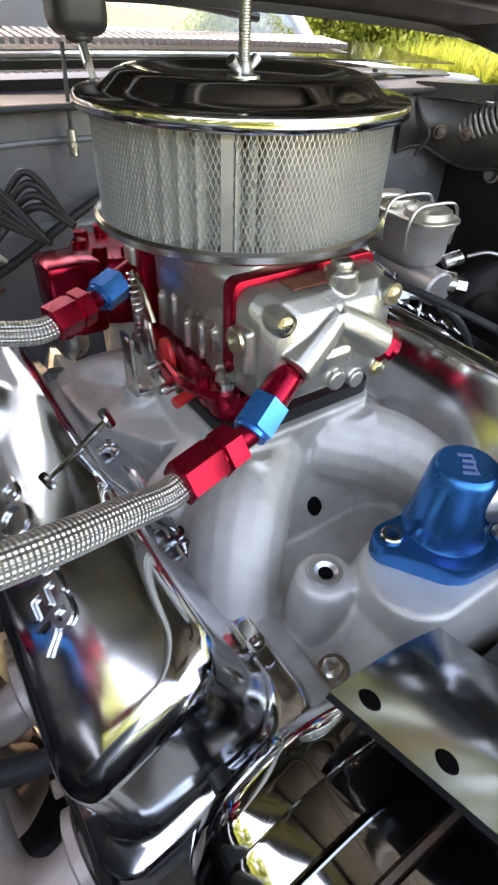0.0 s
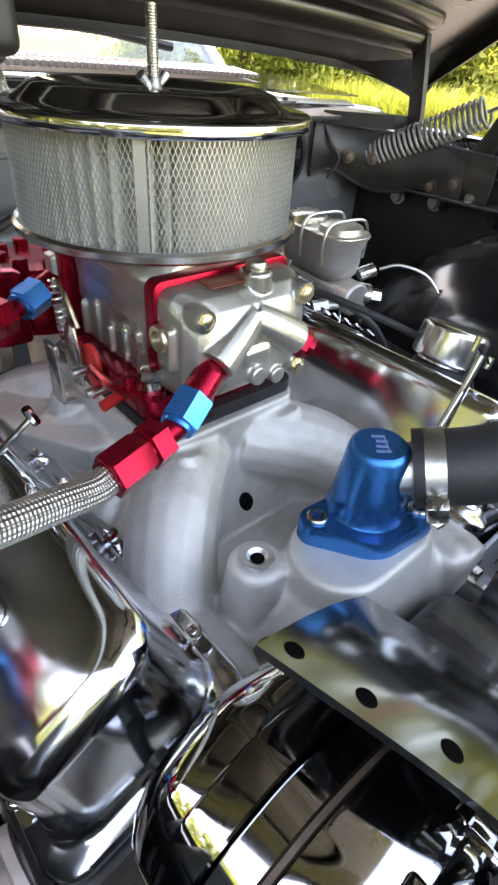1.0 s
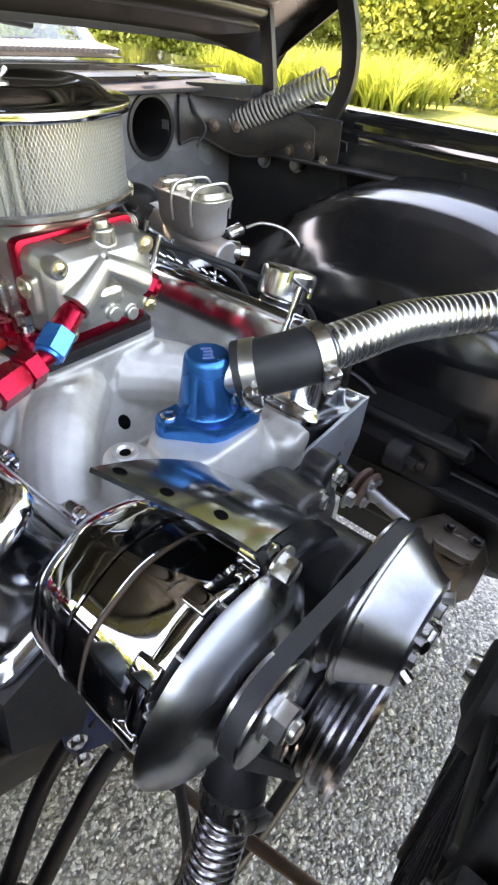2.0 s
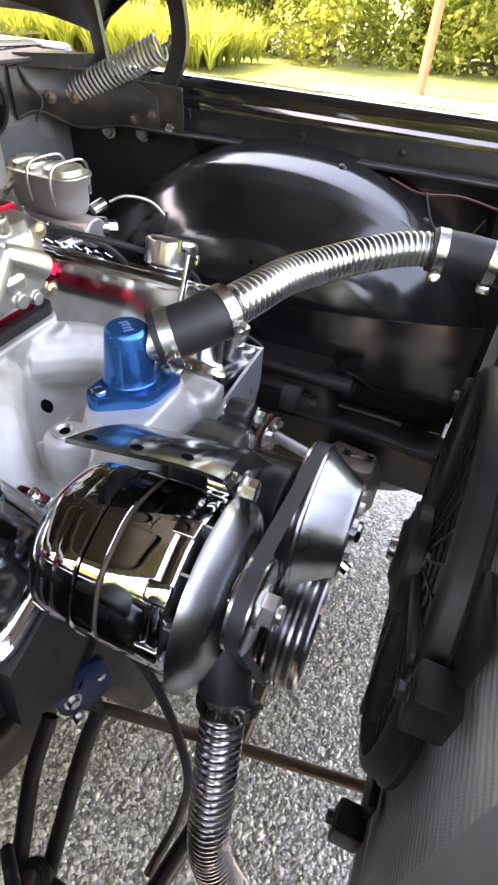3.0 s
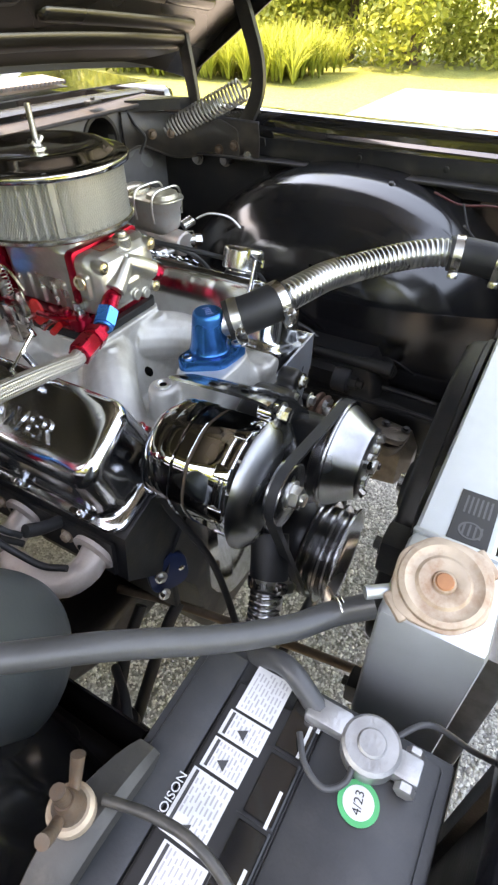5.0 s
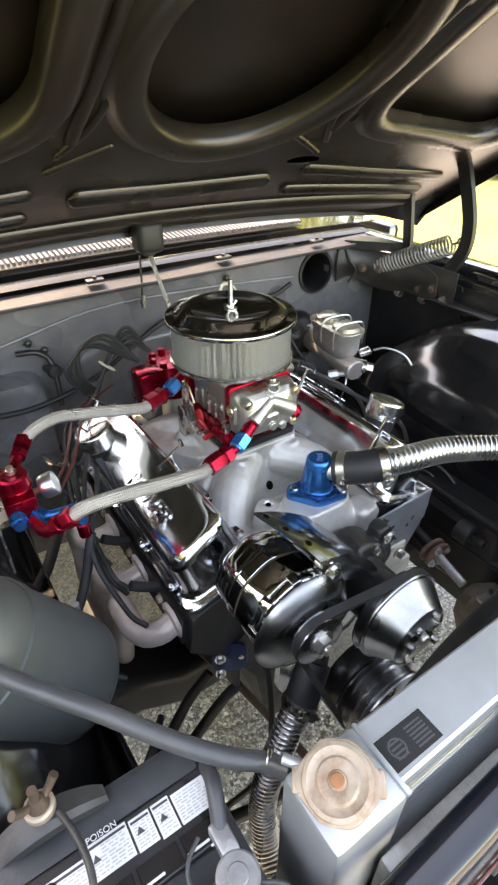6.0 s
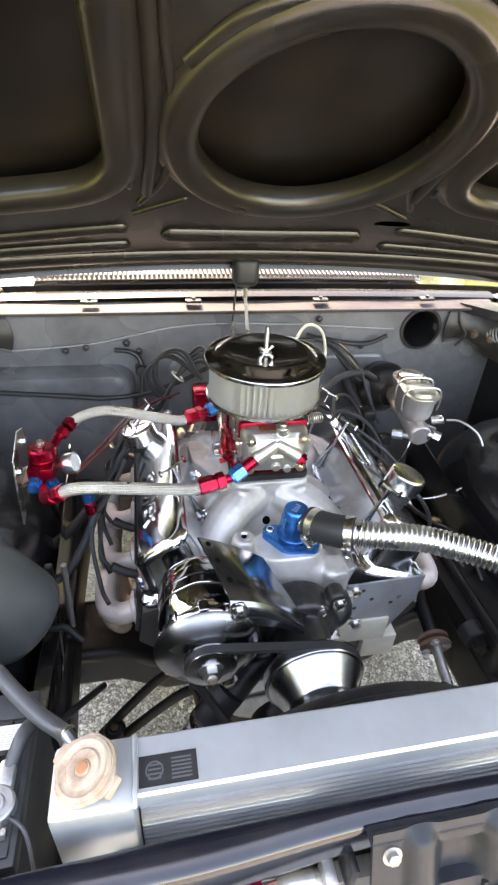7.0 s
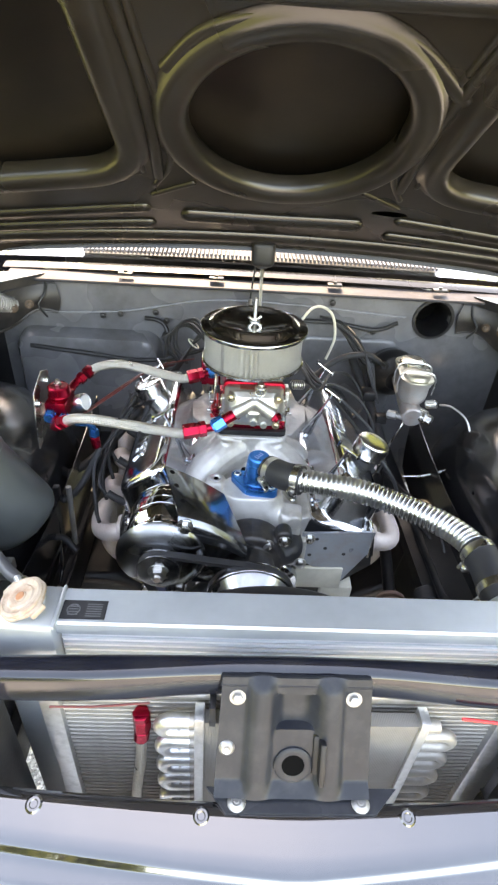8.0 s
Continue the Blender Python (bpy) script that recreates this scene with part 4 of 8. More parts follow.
def hinge(sg):
    t = thing("spring_hinge", (CX + sg * 0.73, 0.65, 0.87), "black steel hood hinge with a long coil spring", "hinge", "hood hinges")
    x = CX + sg * 0.73
    flat = [(1, 0.45), (0.7, 0.5), (-0.7, 0.5), (-1, 0.45), (-1, -0.45), (-0.7, -0.5), (0.7, -0.5), (1, -0.45)]
    part("rear_arm", sweep([(x, 0.765, 1.10), (x, 0.752, 1.03), (x, 0.742, 0.96), (x, 0.742, 0.84)], 0.014, n=24, section=flat), SATIN, t)
    part("front_arm", sweep([(x + sg * 0.01, 0.625, 1.20), (x + sg * 0.01, 0.59, 1.12), (x + sg * 0.01, 0.567, 1.05), (x + sg * 0.01, 0.57, 0.985), (x, 0.61, 0.91), (x, 0.655, 0.845)], 0.016, n=36, section=flat), SATIN, t)
    part("mounting_plate", prism([(0.53, 0.79), (0.79, 0.80), (0.80, 0.89), (0.70, 0.925), (0.55, 0.90)], 0, 0.005, 0.001, Matrix(((0, 0, sg, x + sg * 0.014), (1, 0, 0, 0), (0, 1, 0, 0), (0, 0, 0, 1)))), SATIN, t, smooth=False)
    a, b = V((x - sg * 0.045, 0.80, 0.905)), V((x + sg * 0.005, 0.605, 1.0))
    d = (b - a).normalized()
    part("coil_spring", helix(a, b, 0.024, 0.0030, 23), SPRING, t, "dull grey wound steel spring")
    part("spring_hook", rod(a, a - d * 0.04, 0.003, 8), STEEL, t)
    part("spring_eye", joined(rod(b, b + d * 0.02, 0.003, 8), torus(b + d * 0.026, (1, 0, 0), 0.008, 0.003, 16, 8)), STEEL, t)
    for y, z in ((0.583, 0.866), (0.655, 0.845), (0.742, 0.84)):
        part("pivot", lathe([(0, 0.011), (0.010, 0.010), (0.012, 0.006), (0.012, 0), (0.016, 0), (0.016, -0.004)], (x - sg * 0.006, y, z), (-sg, 0, 0), 20), STEEL, t)
    part("hood_bracket", sweep([(x, 0.80, 1.08), (x, 0.72, 1.14), (x, 0.61, 1.21)], 0.012, n=10, section=flat), SATIN, t)
    return t


hinge(1), hinge(-1)


def cowl_side(sg):
    """The dirty stamped panel between firewall and fender that carries the hinge."""
    t = thing("cowl_side_panel", (CX + sg * 0.66, 0.78, 0.90), "dirty black stamped panel with rusty bolts under the hood hinge", "body panel", "cowl side panels")
    DIRTY = mat("dirty_black_stamping", (0.022, 0.020, 0.019), 0.42, 0, 0.3, 40, 0.4, 200, 0.1, dirt=(0.075, 0.058, 0.046), dirt_amount=0.6, dirt_scale=14) if sg > 0 else bpy.data.materials["dirty_black_stamping"]

    def fn(u, v):
        a = u * math.pi / 2
        x = 0.575 + 0.15 * math.sin(a) ** 0.8
        y = 0.856 - 0.30 * (1 - math.cos(a)) ** 1.1
        z = 0.955 - 0.085 * v - 0.02 * u + 0.012 * v * math.sin(3 * math.pi * u)
        return (CX + sg * (x - 0.012 * math.sin(v * math.pi)), y - 0.010 * math.sin(v * math.pi), z)
    part("stamping", grid(fn, 30, 10, 0.003), DIRTY, t)
    part("lower_lip", sweep([fn(k / 12, 1.0) for k in range(13)], 0.0045, 8, n=50), DIRTY, t)
    part("upper_lip", sweep([fn(k / 12, 0.0) for k in range(13)], 0.0040, 8, n=50), LEDGE, t)
    part("reinforcement", turned(prism(round_poly([(-0.055, -0.035), (0.06, -0.03), (0.045, 0.03), (0.0, 0.045), (-0.05, 0.025)], 0.012, 4), 0, 0.006, 0.0015), Matrix(((0, 0, -sg, CX + sg * 0.712), (1, 0, 0, 0.655), (0, 1, 0, 0.895), (0, 0, 0, 1)))), DIRTY, t)
    for y, z, m in ((0.615, 0.885, DARKRUST), (0.66, 0.872, DARKRUST), (0.70, 0.90, SATIN)):
        bolt("bolt", (CX + sg * 0.706, y, z), (-sg, 0, 0), 0.0085, t, m)
    for u, v in ((0.30, 0.55), (0.46, 0.42)):
        q = fn(u, v)
        bolt("bolt", (q[0] - sg * 0.004, q[1] - 0.004, q[2]), (-sg * 0.6, -0.8, 0), 0.008, t, DARKRUST)
    part("cable", sweep([fn(0.06, -0.05), (CX + sg * 0.60, 0.835, 0.93), (CX + sg * 0.615, 0.82, 0.90), (CX + sg * 0.60, 0.83, 0.865)], 0.0035, 8, n=30), RUBBER, t)
    return t


cowl_side(1), cowl_side(-1)


# ---- the engine ----
def engine_block():
    t = thing("engine_block", (0, 0.42, 0.40), "dark painted cast iron engine block with heads", "engine")
    part("block", loft([[(x * w, y, z) for x, y in ((-1, 0.17), (1, 0.17), (1, 0.68), (-1, 0.68))] for w, z in ((0.12, 0.33), (0.14, 0.45), (0.20, 0.56), (0.10, 0.66))]), ENGINE, t, smooth=False)
    part("oil_pan", loft([[(x, 0.42 + y, z) for x, y in rounded(w, d, 0.03)] for w, d, z in ((0.18, 0.46, 0.22), (0.20, 0.48, 0.24), (0.22, 0.50, 0.33))]), ENGINE, t)
    for sg in (-1, 1):
        sec = [(0.118, 0.735), (0.252, 0.686), (0.262, 0.615), (0.19, 0.545), (0.10, 0.66)]
        part("cylinder_head", loft([[(sg * x, y, z) for x, z in sec] for y in (0.175, 0.655)]), ENGINE, t, smooth=False)
    part("timing_cover", loft([[(x, y, 0.50 + z) for x, z in rounded(w, h, 0.06)] for w, h, y in ((0.22, 0.30, 0.17), (0.21, 0.28, 0.145), (0.17, 0.24, 0.135))]), CHROME, t)
    wp = joined(rod((0, 0.14, 0.70), (0, 0.03, 0.70), 0.045, 24, 0.006), rod((0, 0.15, 0.70), (0, 0.09, 0.70), 0.065, 24, 0.006),
                sweep([(0.03, 0.11, 0.70), (0.075, 0.125, 0.70), (0.085, 0.17, 0.69)], 0.024, 12), sweep([(-0.03, 0.11, 0.70), (-0.075, 0.125, 0.70), (-0.085, 0.17, 0.69)], 0.024, 12),
                sweep([(-0.02, 0.10, 0.67), (-0.075, 0.085, 0.63), (-0.125, 0.045, 0.615)], 0.022, 12), box(-0.03, 0.03, 0.09, 0.14, 0.74, 0.76, 0.006),
                rod((0.06, 0.13, 0.755), (0.06, 0.10, 0.755), 0.016, 14, 0.003))
    cast(part("water_pump", wp, ENGINE, t), 0.003, 4)
    for x, z in ((0.06, 0.755), (-0.05, 0.745), (0.095, 0.70), (-0.095, 0.70), (0.03, 0.745)):
        bolt("bolt", (x, 0.095, z), (0, -1, 0), 0.008, t)
    part("fuel_pump_cover", prism(rounded(0.06, 0.06, 0.02), 0, 0.012, 0.002, axis_matrix((-0.19, 0.18, 0.55), (-0.5, -1, 0.2))), ENGBLUE, t, "blue painted block-off plate")
    for dx, dz in ((-0.02, 0.02), (0.02, 0.0), (-0.02, -0.02)):
        bolt("bolt", (-0.195 + dx, 0.166, 0.55 + dz), (-0.5, -1, 0.2), 0.006, t)
    return t


engine_block()


def intake_manifold():
    t = thing("intake_manifold", (0, 0.45, 0.68), "cast aluminium intake manifold with flowing runners", "intake manifold")
    b = [loft([[(x, 0.45 + y, z) for x, y in rounded(w, d, r)] for w, d, r, z in ((0.20, 0.25, 0.05, 0.69), (0.165, 0.215, 0.04, 0.735), (0.15, 0.195, 0.025, 0.775), (0.155, 0.20, 0.02, 0.808))]),
         box(-0.09, 0.09, 0.18, 0.70, 0.64, 0.695, 0.01),
         loft([[(x, y, z) for x, y in rounded(w, d, r, cx=0.0, cy=cy)] for w, d, r, cy, z in ((0.24, 0.10, 0.02, 0.205, 0.64), (0.23, 0.10, 0.03, 0.205, 0.70), (0.17, 0.09, 0.035, 0.205, 0.735), (0.125, 0.082, 0.035, 0.207, 0.765), (0.118, 0.072, 0.034, 0.207, 0.7875))]),
         rod((-0.071, 0.241, 0.69), (-0.071, 0.241, 0.7795), 0.030, 28, 0.004, 0.0205),
         box(-0.115, 0.115, 0.148, 0.175, 0.63, 0.705, 0.006),
         box(0.055, 0.10, 0.152, 0.20, 0.70, 0.762, 0.01), box(-0.10, -0.03, 0.150, 0.19, 0.69, 0.715, 0.006)]
    for sg in (-1, 1):
        b.append(loft([[(sg * x, y, z) for x, z in ((0.075, 0.685), (0.10, 0.735), (0.118, 0.742), (0.140, 0.70), (0.125, 0.655))] for y in (0.178, 0.70)]))
        for y0, y1, z0, r in ((0.375, 0.262, 0.765, 0.040), (0.42, 0.375, 0.755, 0.034), (0.48, 0.52, 0.755, 0.033), (0.53, 0.635, 0.765, 0.034)):
            b.append(sweep([(sg * 0.03, y0, z0), (sg * 0.075, (2 * y0 + y1) / 3 - 0.004, z0 - 0.008), (sg * 0.105, (y0 + 2 * y1) / 3, 0.735), (sg * 0.128, y1, 0.695)], lambda f, s, r=r: r * (1 - 0.12 * f), 16, n=20))
        b.append(sweep([(sg * 0.055, 0.345, 0.80), (sg * 0.062, 0.335, 0.765), (sg * 0.075, 0.315, 0.73)], 0.012, 10, n=10))
    for sg in (-1, 1):  # broad front wings and the flat shoulders over the rear runners
        wing = []
        for x, y0, y1, z0, z1, r in ((0.02, 0.345, 0.42, 0.69, 0.802, 0.012), (0.060, 0.330, 0.41, 0.69, 0.794, 0.014), (0.092, 0.302, 0.395, 0.68, 0.772, 0.018), (0.118, 0.272, 0.378, 0.665, 0.745, 0.02), (0.142, 0.248, 0.362, 0.65, 0.716, 0.02)):
            wing.append([(sg * x, (y0 + y1) / 2 + a, (z0 + z1) / 2 + h) for a, h in rounded(y1 - y0, z1 - z0, r)])
        b.append(loft(wing))
        flat = [(0.04, 0.425), (0.098, 0.432), (0.138, 0.50), (0.145, 0.575), (0.06, 0.585)]
        b.append(loft([[(sg * (x + (0.006 if z < 0.7 else 0)), y, z - (0.10 * max(0.0, x - 0.07) if z > 0.75 else 0)) for x, y in flat] for z in (0.675, 0.735, 0.7705)]))
    b.append(sweep([(-0.105, 0.51, 0.70), (-0.095, 0.505, 0.74), (-0.082, 0.50, 0.785)], 0.018, 12, n=10))
    b.append(rod((0.083, 0.168, 0.75), (0.083, 0.150, 0.75), 0.014, 18))
    cast(part("casting", joined(*b), CASTALU, t), 0.0022, 7)
    # Black disc as shade in the bore, black lens as shade between runners.
    part("bore", lathe([(0, 0.0004), (0.0052, 0.0004)], (-0.071, 0.241, 0.7795), (0, 0, 1), 24), HOLE_SHADE, t, "black disc for the shade in the threaded hole")
    part("gap_shade", lathe([(0, 0.004), (0.006, 0.003), (0.0085, 0.0), (0.006, -0.003), (0, -0.004)], (-0.012, 0.318, 0.742), (0.2, -0.8, 0.6), 12), HOLE_SHADE, t, "black lens for the shade between the runners")
    part("threaded_hole", lathe([(0.0125, 0.0004), (0.0115, 0.0026), (0.0080, 0.0026), (0.0062, 0.0010), (0.0050, 0.0002)], (-0.071, 0.241, 0.7795), (0, 0, 1), 24), MACH, t, "machined rim and thread")
    for x, y, z in ((-0.094, 0.264, 0.722), (-0.091, 0.201, 0.735), (0.094, 0.264, 0.735), (0.095, 0.201, 0.74), (-0.106, 0.482, 0.742), (0.108, 0.42, 0.742), (-0.108, 0.60, 0.742), (0.108, 0.60, 0.742)):
        bolt("bolt", (x, y, z), (-0.35 * (1 if x < 0 else -1), 0, 1), 0.0072, t, BRASSY if y > 0.4 else STEEL)
    for x in (0.03, 0.045, 0.06, 0.075):
        part("casting_mark", box(x - 0.004, x + 0.004, 0.1455, 0.1475, 0.668, 0.682, 0.0005), CASTALU, t)
    return t


intake_manifold()


def thermostat_housing():
    t = thing("thermostat_housing", (0, 0.207, 0.79), "blue anodised aluminium thermostat housing bolted to the intake", "thermostat housing")
    th = math.asin((0.0290 - 0.0125) / 0.038)  # outline of one large and two small circles
    fl = [(0.038 + 0.0125 * math.cos(a), 0.0125 * math.sin(a)) for a in np.linspace(-math.pi / 2 + th, math.pi / 2 - th, 12)]
    fl += [(0.0290 * math.cos(a), 0.0290 * math.sin(a)) for a in np.linspace(math.pi / 2 - th, math.pi / 2 + th, 10)]
    fl += [(-0.038 + 0.0125 * math.cos(a), 0.0125 * math.sin(a)) for a in np.linspace(math.pi / 2 + th, 1.5 * math.pi - th, 12)]
    fl += [(0.0290 * math.cos(a), 0.0290 * math.sin(a)) for a in np.linspace(1.5 * math.pi - th, 1.5 * math.pi + th, 10)]
    m = Matrix.Translation((0.004, 0.209, 0)) @ Matrix.Rotation(radians(-31), 4, "Z")
    part("flange", loft([[m @ V((x * k, y * k, z)) for x, y in fl] for k, z in ((1, 0.785), (1, 0.8015), (0.98, 0.803))]), BLUE, t)
    part("body", lathe([(0.0290, 0.8025), (0.0272, 0.8050), (0.0262, 0.812), (0.0212, 0.852), (0.0200, 0.8562), (0.0178, 0.858), (0, 0.858)], (0.010, 0.217, 0), (0, 0, 1), 48), BLUE, t)
    part("outlet", lathe([(0, 0), (0.019, 0), (0.019, 0.045), (0.0205, 0.047), (0.0205, 0.052), (0.018, 0.052)], (0.012, 0.215, 0.834), (0.70, -0.62, 0.16), 32), MACH, t, "bare machined outlet neck")
    part("engraved_mark", turned(joined(*[box(-0.010 + 0.0055 * k, -0.0075 + 0.0055 * k, -0.005 + 0.001 * (k % 2), 0.005 - 0.001 * (k % 3), 0, 0.0003) for k in range(4)], *[box(-0.010 + 0.007 * k, -0.005 + 0.007 * k, -0.0042, -0.0030, 0, 0.00032) for k in range(3)]), Matrix.Translation((0.010, 0.217, 0.858)) @ Matrix.Rotation(radians(50), 4, "Z")), mat("engraving", (0.25, 0.36, 0.62), 0.35, 0.7), t, "pale engraved maker's mark")
    for s in (-1, 1):
        p = m @ V((s * 0.038, 0, 0.803))
        b2 = part("socket_bolt", lathe([(0.0045, 0.0028), (0.0065, 0.0028), (0.0075, 0.0018), (0.0075, -0.001)], p, (0, 0, 1), 24), STEEL, t)
        # Hexagon socket, black inside for its shade.
        part("washer", lathe([(0.0045, 0.001), (0.0045, -0.002), (0, -0.002)], p, (0, 0, 1), 6), INK_SHADE, b2)
    return t


thermostat_housing()


def hose_clamp(at, direction, r, seed=0, face=None):
    """A worm clamp round a hose; face: the way its screw points."""
    d = V(direction).normalized()
    at = V(at)
    if face:
        q = axis_matrix((0, 0, 0), d).inverted() @ V(face)
        seed = math.degrees(math.atan2(q.y, q.x))
    t = thing("hose_clamp", at, "stainless worm drive hose clamp", "hose clamp", "hose clamps")
    part("band", lathe([(r, -0.0065), (r + 0.0012, -0.0065), (r + 0.0012, 0.0065), (r, 0.0065), (r, -0.0065)], at, d, 40), STEEL, t)
    m = axis_matrix(at, d) @ Matrix.Rotation(radians(seed), 4, "Z")
    part("screw_housing", turned(joined(box(r, r + 0.010, -0.012, 0.012, -0.0075, 0.0075, 0.002)), m), STEEL, t)
    part("screw", turned(joined(hexbar((r + 0.006, 0.012, 0), (r + 0.006, 0.019, 0), 0.0055), rod((r + 0.006, -0.017, 0), (r + 0.006, 0.012, 0), 0.0035, 12)), m), STEEL, t)
    for k in range(10):
        a = math.tau * (k + 3) / 22
        # Black strips on the band, coloured as shade in its slots.
        part("slot", turned(box(r + 0.0011, r + 0.0015, -0.0006, 0.0006, -0.004, 0.004), axis_matrix(at, d) @ Matrix.Rotation(a + radians(seed), 4, "Z")), INK_SHADE, t)
    return t


def upper_hose():
    t = thing("radiator_hose", (0.2, 0.1, 0.86), "corrugated stainless upper radiator hose with rubber ends", "radiator hose")
    pts = [(0.030, 0.200, 0.838), (0.052, 0.172, 0.848), (0.080, 0.148, 0.858), (0.125, 0.132, 0.862), (0.185, 0.120, 0.860), (0.245, 0.093, 0.857), (0.300, 0.047, 0.862), (0.332, 0.0, 0.867), (0.343, -0.045, 0.867), (0.343, -0.085, 0.865), (0.343, -0.128, 0.862)]
    c, L = curve_points(pts, 400)
    i0, i1 = 54, 326
    part("rubber_end", sweep(c[0:66:4].tolist(), lambda f, s: 0.0265 if f > 0.12 else 0.0275, 28, n=20), RUBBER, t, "black rubber coupling")
    pitch = 0.0082
    part("corrugated_pipe", sweep(c[i0:i1:6].tolist(), lambda f, s: 0.0180 + 0.0036 * abs(math.sin(math.pi * s / pitch)) ** 0.7, 28, n=560), HOSESTEEL, t, "bright corrugated stainless pipe")
    part("rubber_end", sweep(c[312:396:4].tolist(), lambda f, s: 0.0262, 28, n=20), RUBBER, t, "black rubber coupling")
    for i, sd in ((11, -70), (58, -75), (322, 250), (374, 255)):
        hose_clamp(c[i], c[i + 3] - c[i - 3], 0.0266, sd, (-0.55, -0.60, -0.35) if i < 100 else None)
    return t


upper_hose()


def lower_hose():
    t = thing("radiator_hose", (-0.15, 0.0, 0.5), "corrugated stainless lower radiator hose", "radiator hose")
    pts = [(-0.12, 0.048, 0.635), (-0.155, 0.03, 0.60), (-0.195, 0.018, 0.54), (-0.228, 0.010, 0.47), (-0.242, 0.002, 0.40), (-0.250, -0.02, 0.345), (-0.262, -0.06, 0.318), (-0.285, -0.11, 0.312), (-0.30, -0.15, 0.33)]
    c, L = curve_points(pts, 300)
    part("rubber_end", sweep(c[0:46:4].tolist(), 0.0255, 24, n=16), RUBBER, t)
    part("corrugated_pipe", sweep(c[36:260:6].tolist(), lambda f, s: 0.0188 + 0.0036 * abs(math.sin(math.pi * s / 0.0082)) ** 0.7, 24, n=460), HOSESTEEL, t, "corrugated stainless pipe")
    hose_clamp(c[38], c[41] - c[35], 0.0258, 40)
    return t


lower_hose()


def valve_cover(sg, y0, cap_y, wires):
    t = thing("valve_cover", (sg * 0.19, y0 + 0.237, 0.715), "tall chrome valve cover with pressed side panels", "valve cover", "valve covers")
    n, a = V((sg * math.sin(radians(20)), 0, math.cos(radians(20)))), V((sg * math.cos(radians(20)), 0, -math.sin(radians(20))))
    c = V((sg * 0.187, 0, 0.714))
    at = lambda u, y, h: c + a * u + n * (h - (0.235 * (u + 0.045) + 2.0 * max(0.0, u + 0.01) ** 2) * max(0.0, h - 0.02) / 0.088) + V((0, y0 + y, 0))
    n2, a2 = (n + a * 0.339).normalized(), (a - n * 0.339).normalized()  # the leaning top
    L = 0.475

    def sec(w0, w1, l0, l1, h, r):
        cu, cy = (w0 + w1) / 2, (l0 + l1) / 2
        return [at(cu + x, cy + y, h) for x, y in rounded(w1 - w0, l1 - l0, r, 8)]
    rows = [(-0.074, 0.074, 0, L, 0.0, 0.024), (-0.074, 0.074, 0, L, 0.005, 0.024), (-0.0715, 0.0715, 0.002, L - 0.002, 0.0075, 0.024), (-0.064, 0.064, 0.008, L - 0.008, 0.0085, 0.026), (-0.0605, 0.0605, 0.012, L - 0.012, 0.0115, 0.028), (-0.059, 0.059, 0.014, L - 0.014, 0.018, 0.030)]
    for k in range(5):  # sloping sides
        f = (k + 1) / 5
        rows.append((-0.059 + 0.005 * f, 0.059 - 0.004 * f, 0.014 + 0.006 * f, L - 0.014 - 0.006 * f, 0.018 + 0.070 * f, 0.030))
    for k in range(1, 9):  # broad rounded shoulder up to the flat top
        q = math.pi / 2 * k / 8
        e = 0.018 * (1 - math.cos(q))
        rows.append((-0.054 + e, 0.055 - e, 0.020 + 0.9 * e, L - 0.020 - 0.9 * e, 0.088 + 0.020 * math.sin(q), 0.030 - 0.5 * e))
    for k in range(1, 8):  # the crowned top
        e = 0.018 + 0.0335 * k / 7
        rows.append((-0.054 + e, 0.055 - e, 0.020 + 0.9 * e, L - 0.020 - 0.9 * e, 0.108, 0.021 - 0.020 * k / 7))
    cov = part("shell", loft([sec(*r) for r in rows]), COVERCHROME, t)
    # raised beads pressed along the inner half of the top

    def bead(y0, y1):
        r = [(-0.044, -0.012, y0, y1, 0.100, 0.012), (-0.0435, -0.0125, y0 + 0.001, y1 - 0.001, 0.1075, 0.012)]
        for k in range(1, 7):
            q = math.pi / 2 * k / 6
            e = 0.011 * (1 - math.cos(q))
            r.append((-0.0435 + e, -0.0125 - e, y0 + 0.001 + e, y1 - 0.001 - e, 0.1075 + 0.0035 * math.sin(q), 0.012 - 0.7 * e))
        part("pressed_bead", loft([sec(*x) for x in r]), COVERCHROME, cov)
    if sg > 0:
        bead(0.20, 0.44)
    part("gasket", loft([sec(-0.0735, 0.0735, 0.001, L - 0.001, -0.005, 0.024), sec(-0.0735, 0.0735, 0.001, L - 0.001, -0.0002, 0.024)]), RUBBER, t)
    for u in (-0.068, 0.068):
        for y in (0.06, 0.17, 0.305, 0.42):
            f = part("hold_down", loft([[at(u + x * 1.0, y + yy, h) for x, yy in rounded(0.007, 0.036, 0.003)] for h in (0.007, 0.0100)]), CHROME, t)
            bolt("bolt", at(u, y, 0.0098), n, 0.0042, f, CHROME, 0.005)
    # filler cap
    p = at(0.022, cap_y, 0.101) if sg < 0 else at(0.018, cap_y, 0.120)
    cap = part("breather_cap", lathe([(0.0, 0.046), (0.015, 0.0459), (0.0300, 0.0455), (0.0325, 0.0448), (0.0342, 0.0434), (0.0351, 0.0412), (0.0352, 0.0395), (0.0352, 0.0130), (0.0350, 0.0115), (0.0335, 0.0100), (0.0320, 0.0095), (0.027, 0.0092), (0.026, 0.008), (0.026, -0.040)], p, V((sg * 0.36, 0, 1)), 48), CAPCHROME, t, "chrome breather cap")
    part("grommet", lathe([(0.026, 0.006), (0.029, 0.004), (0.029, -0.012), (0.02, -0.016)], p, V((sg * 0.36, 0, 1)), 32), RUBBER, cap)
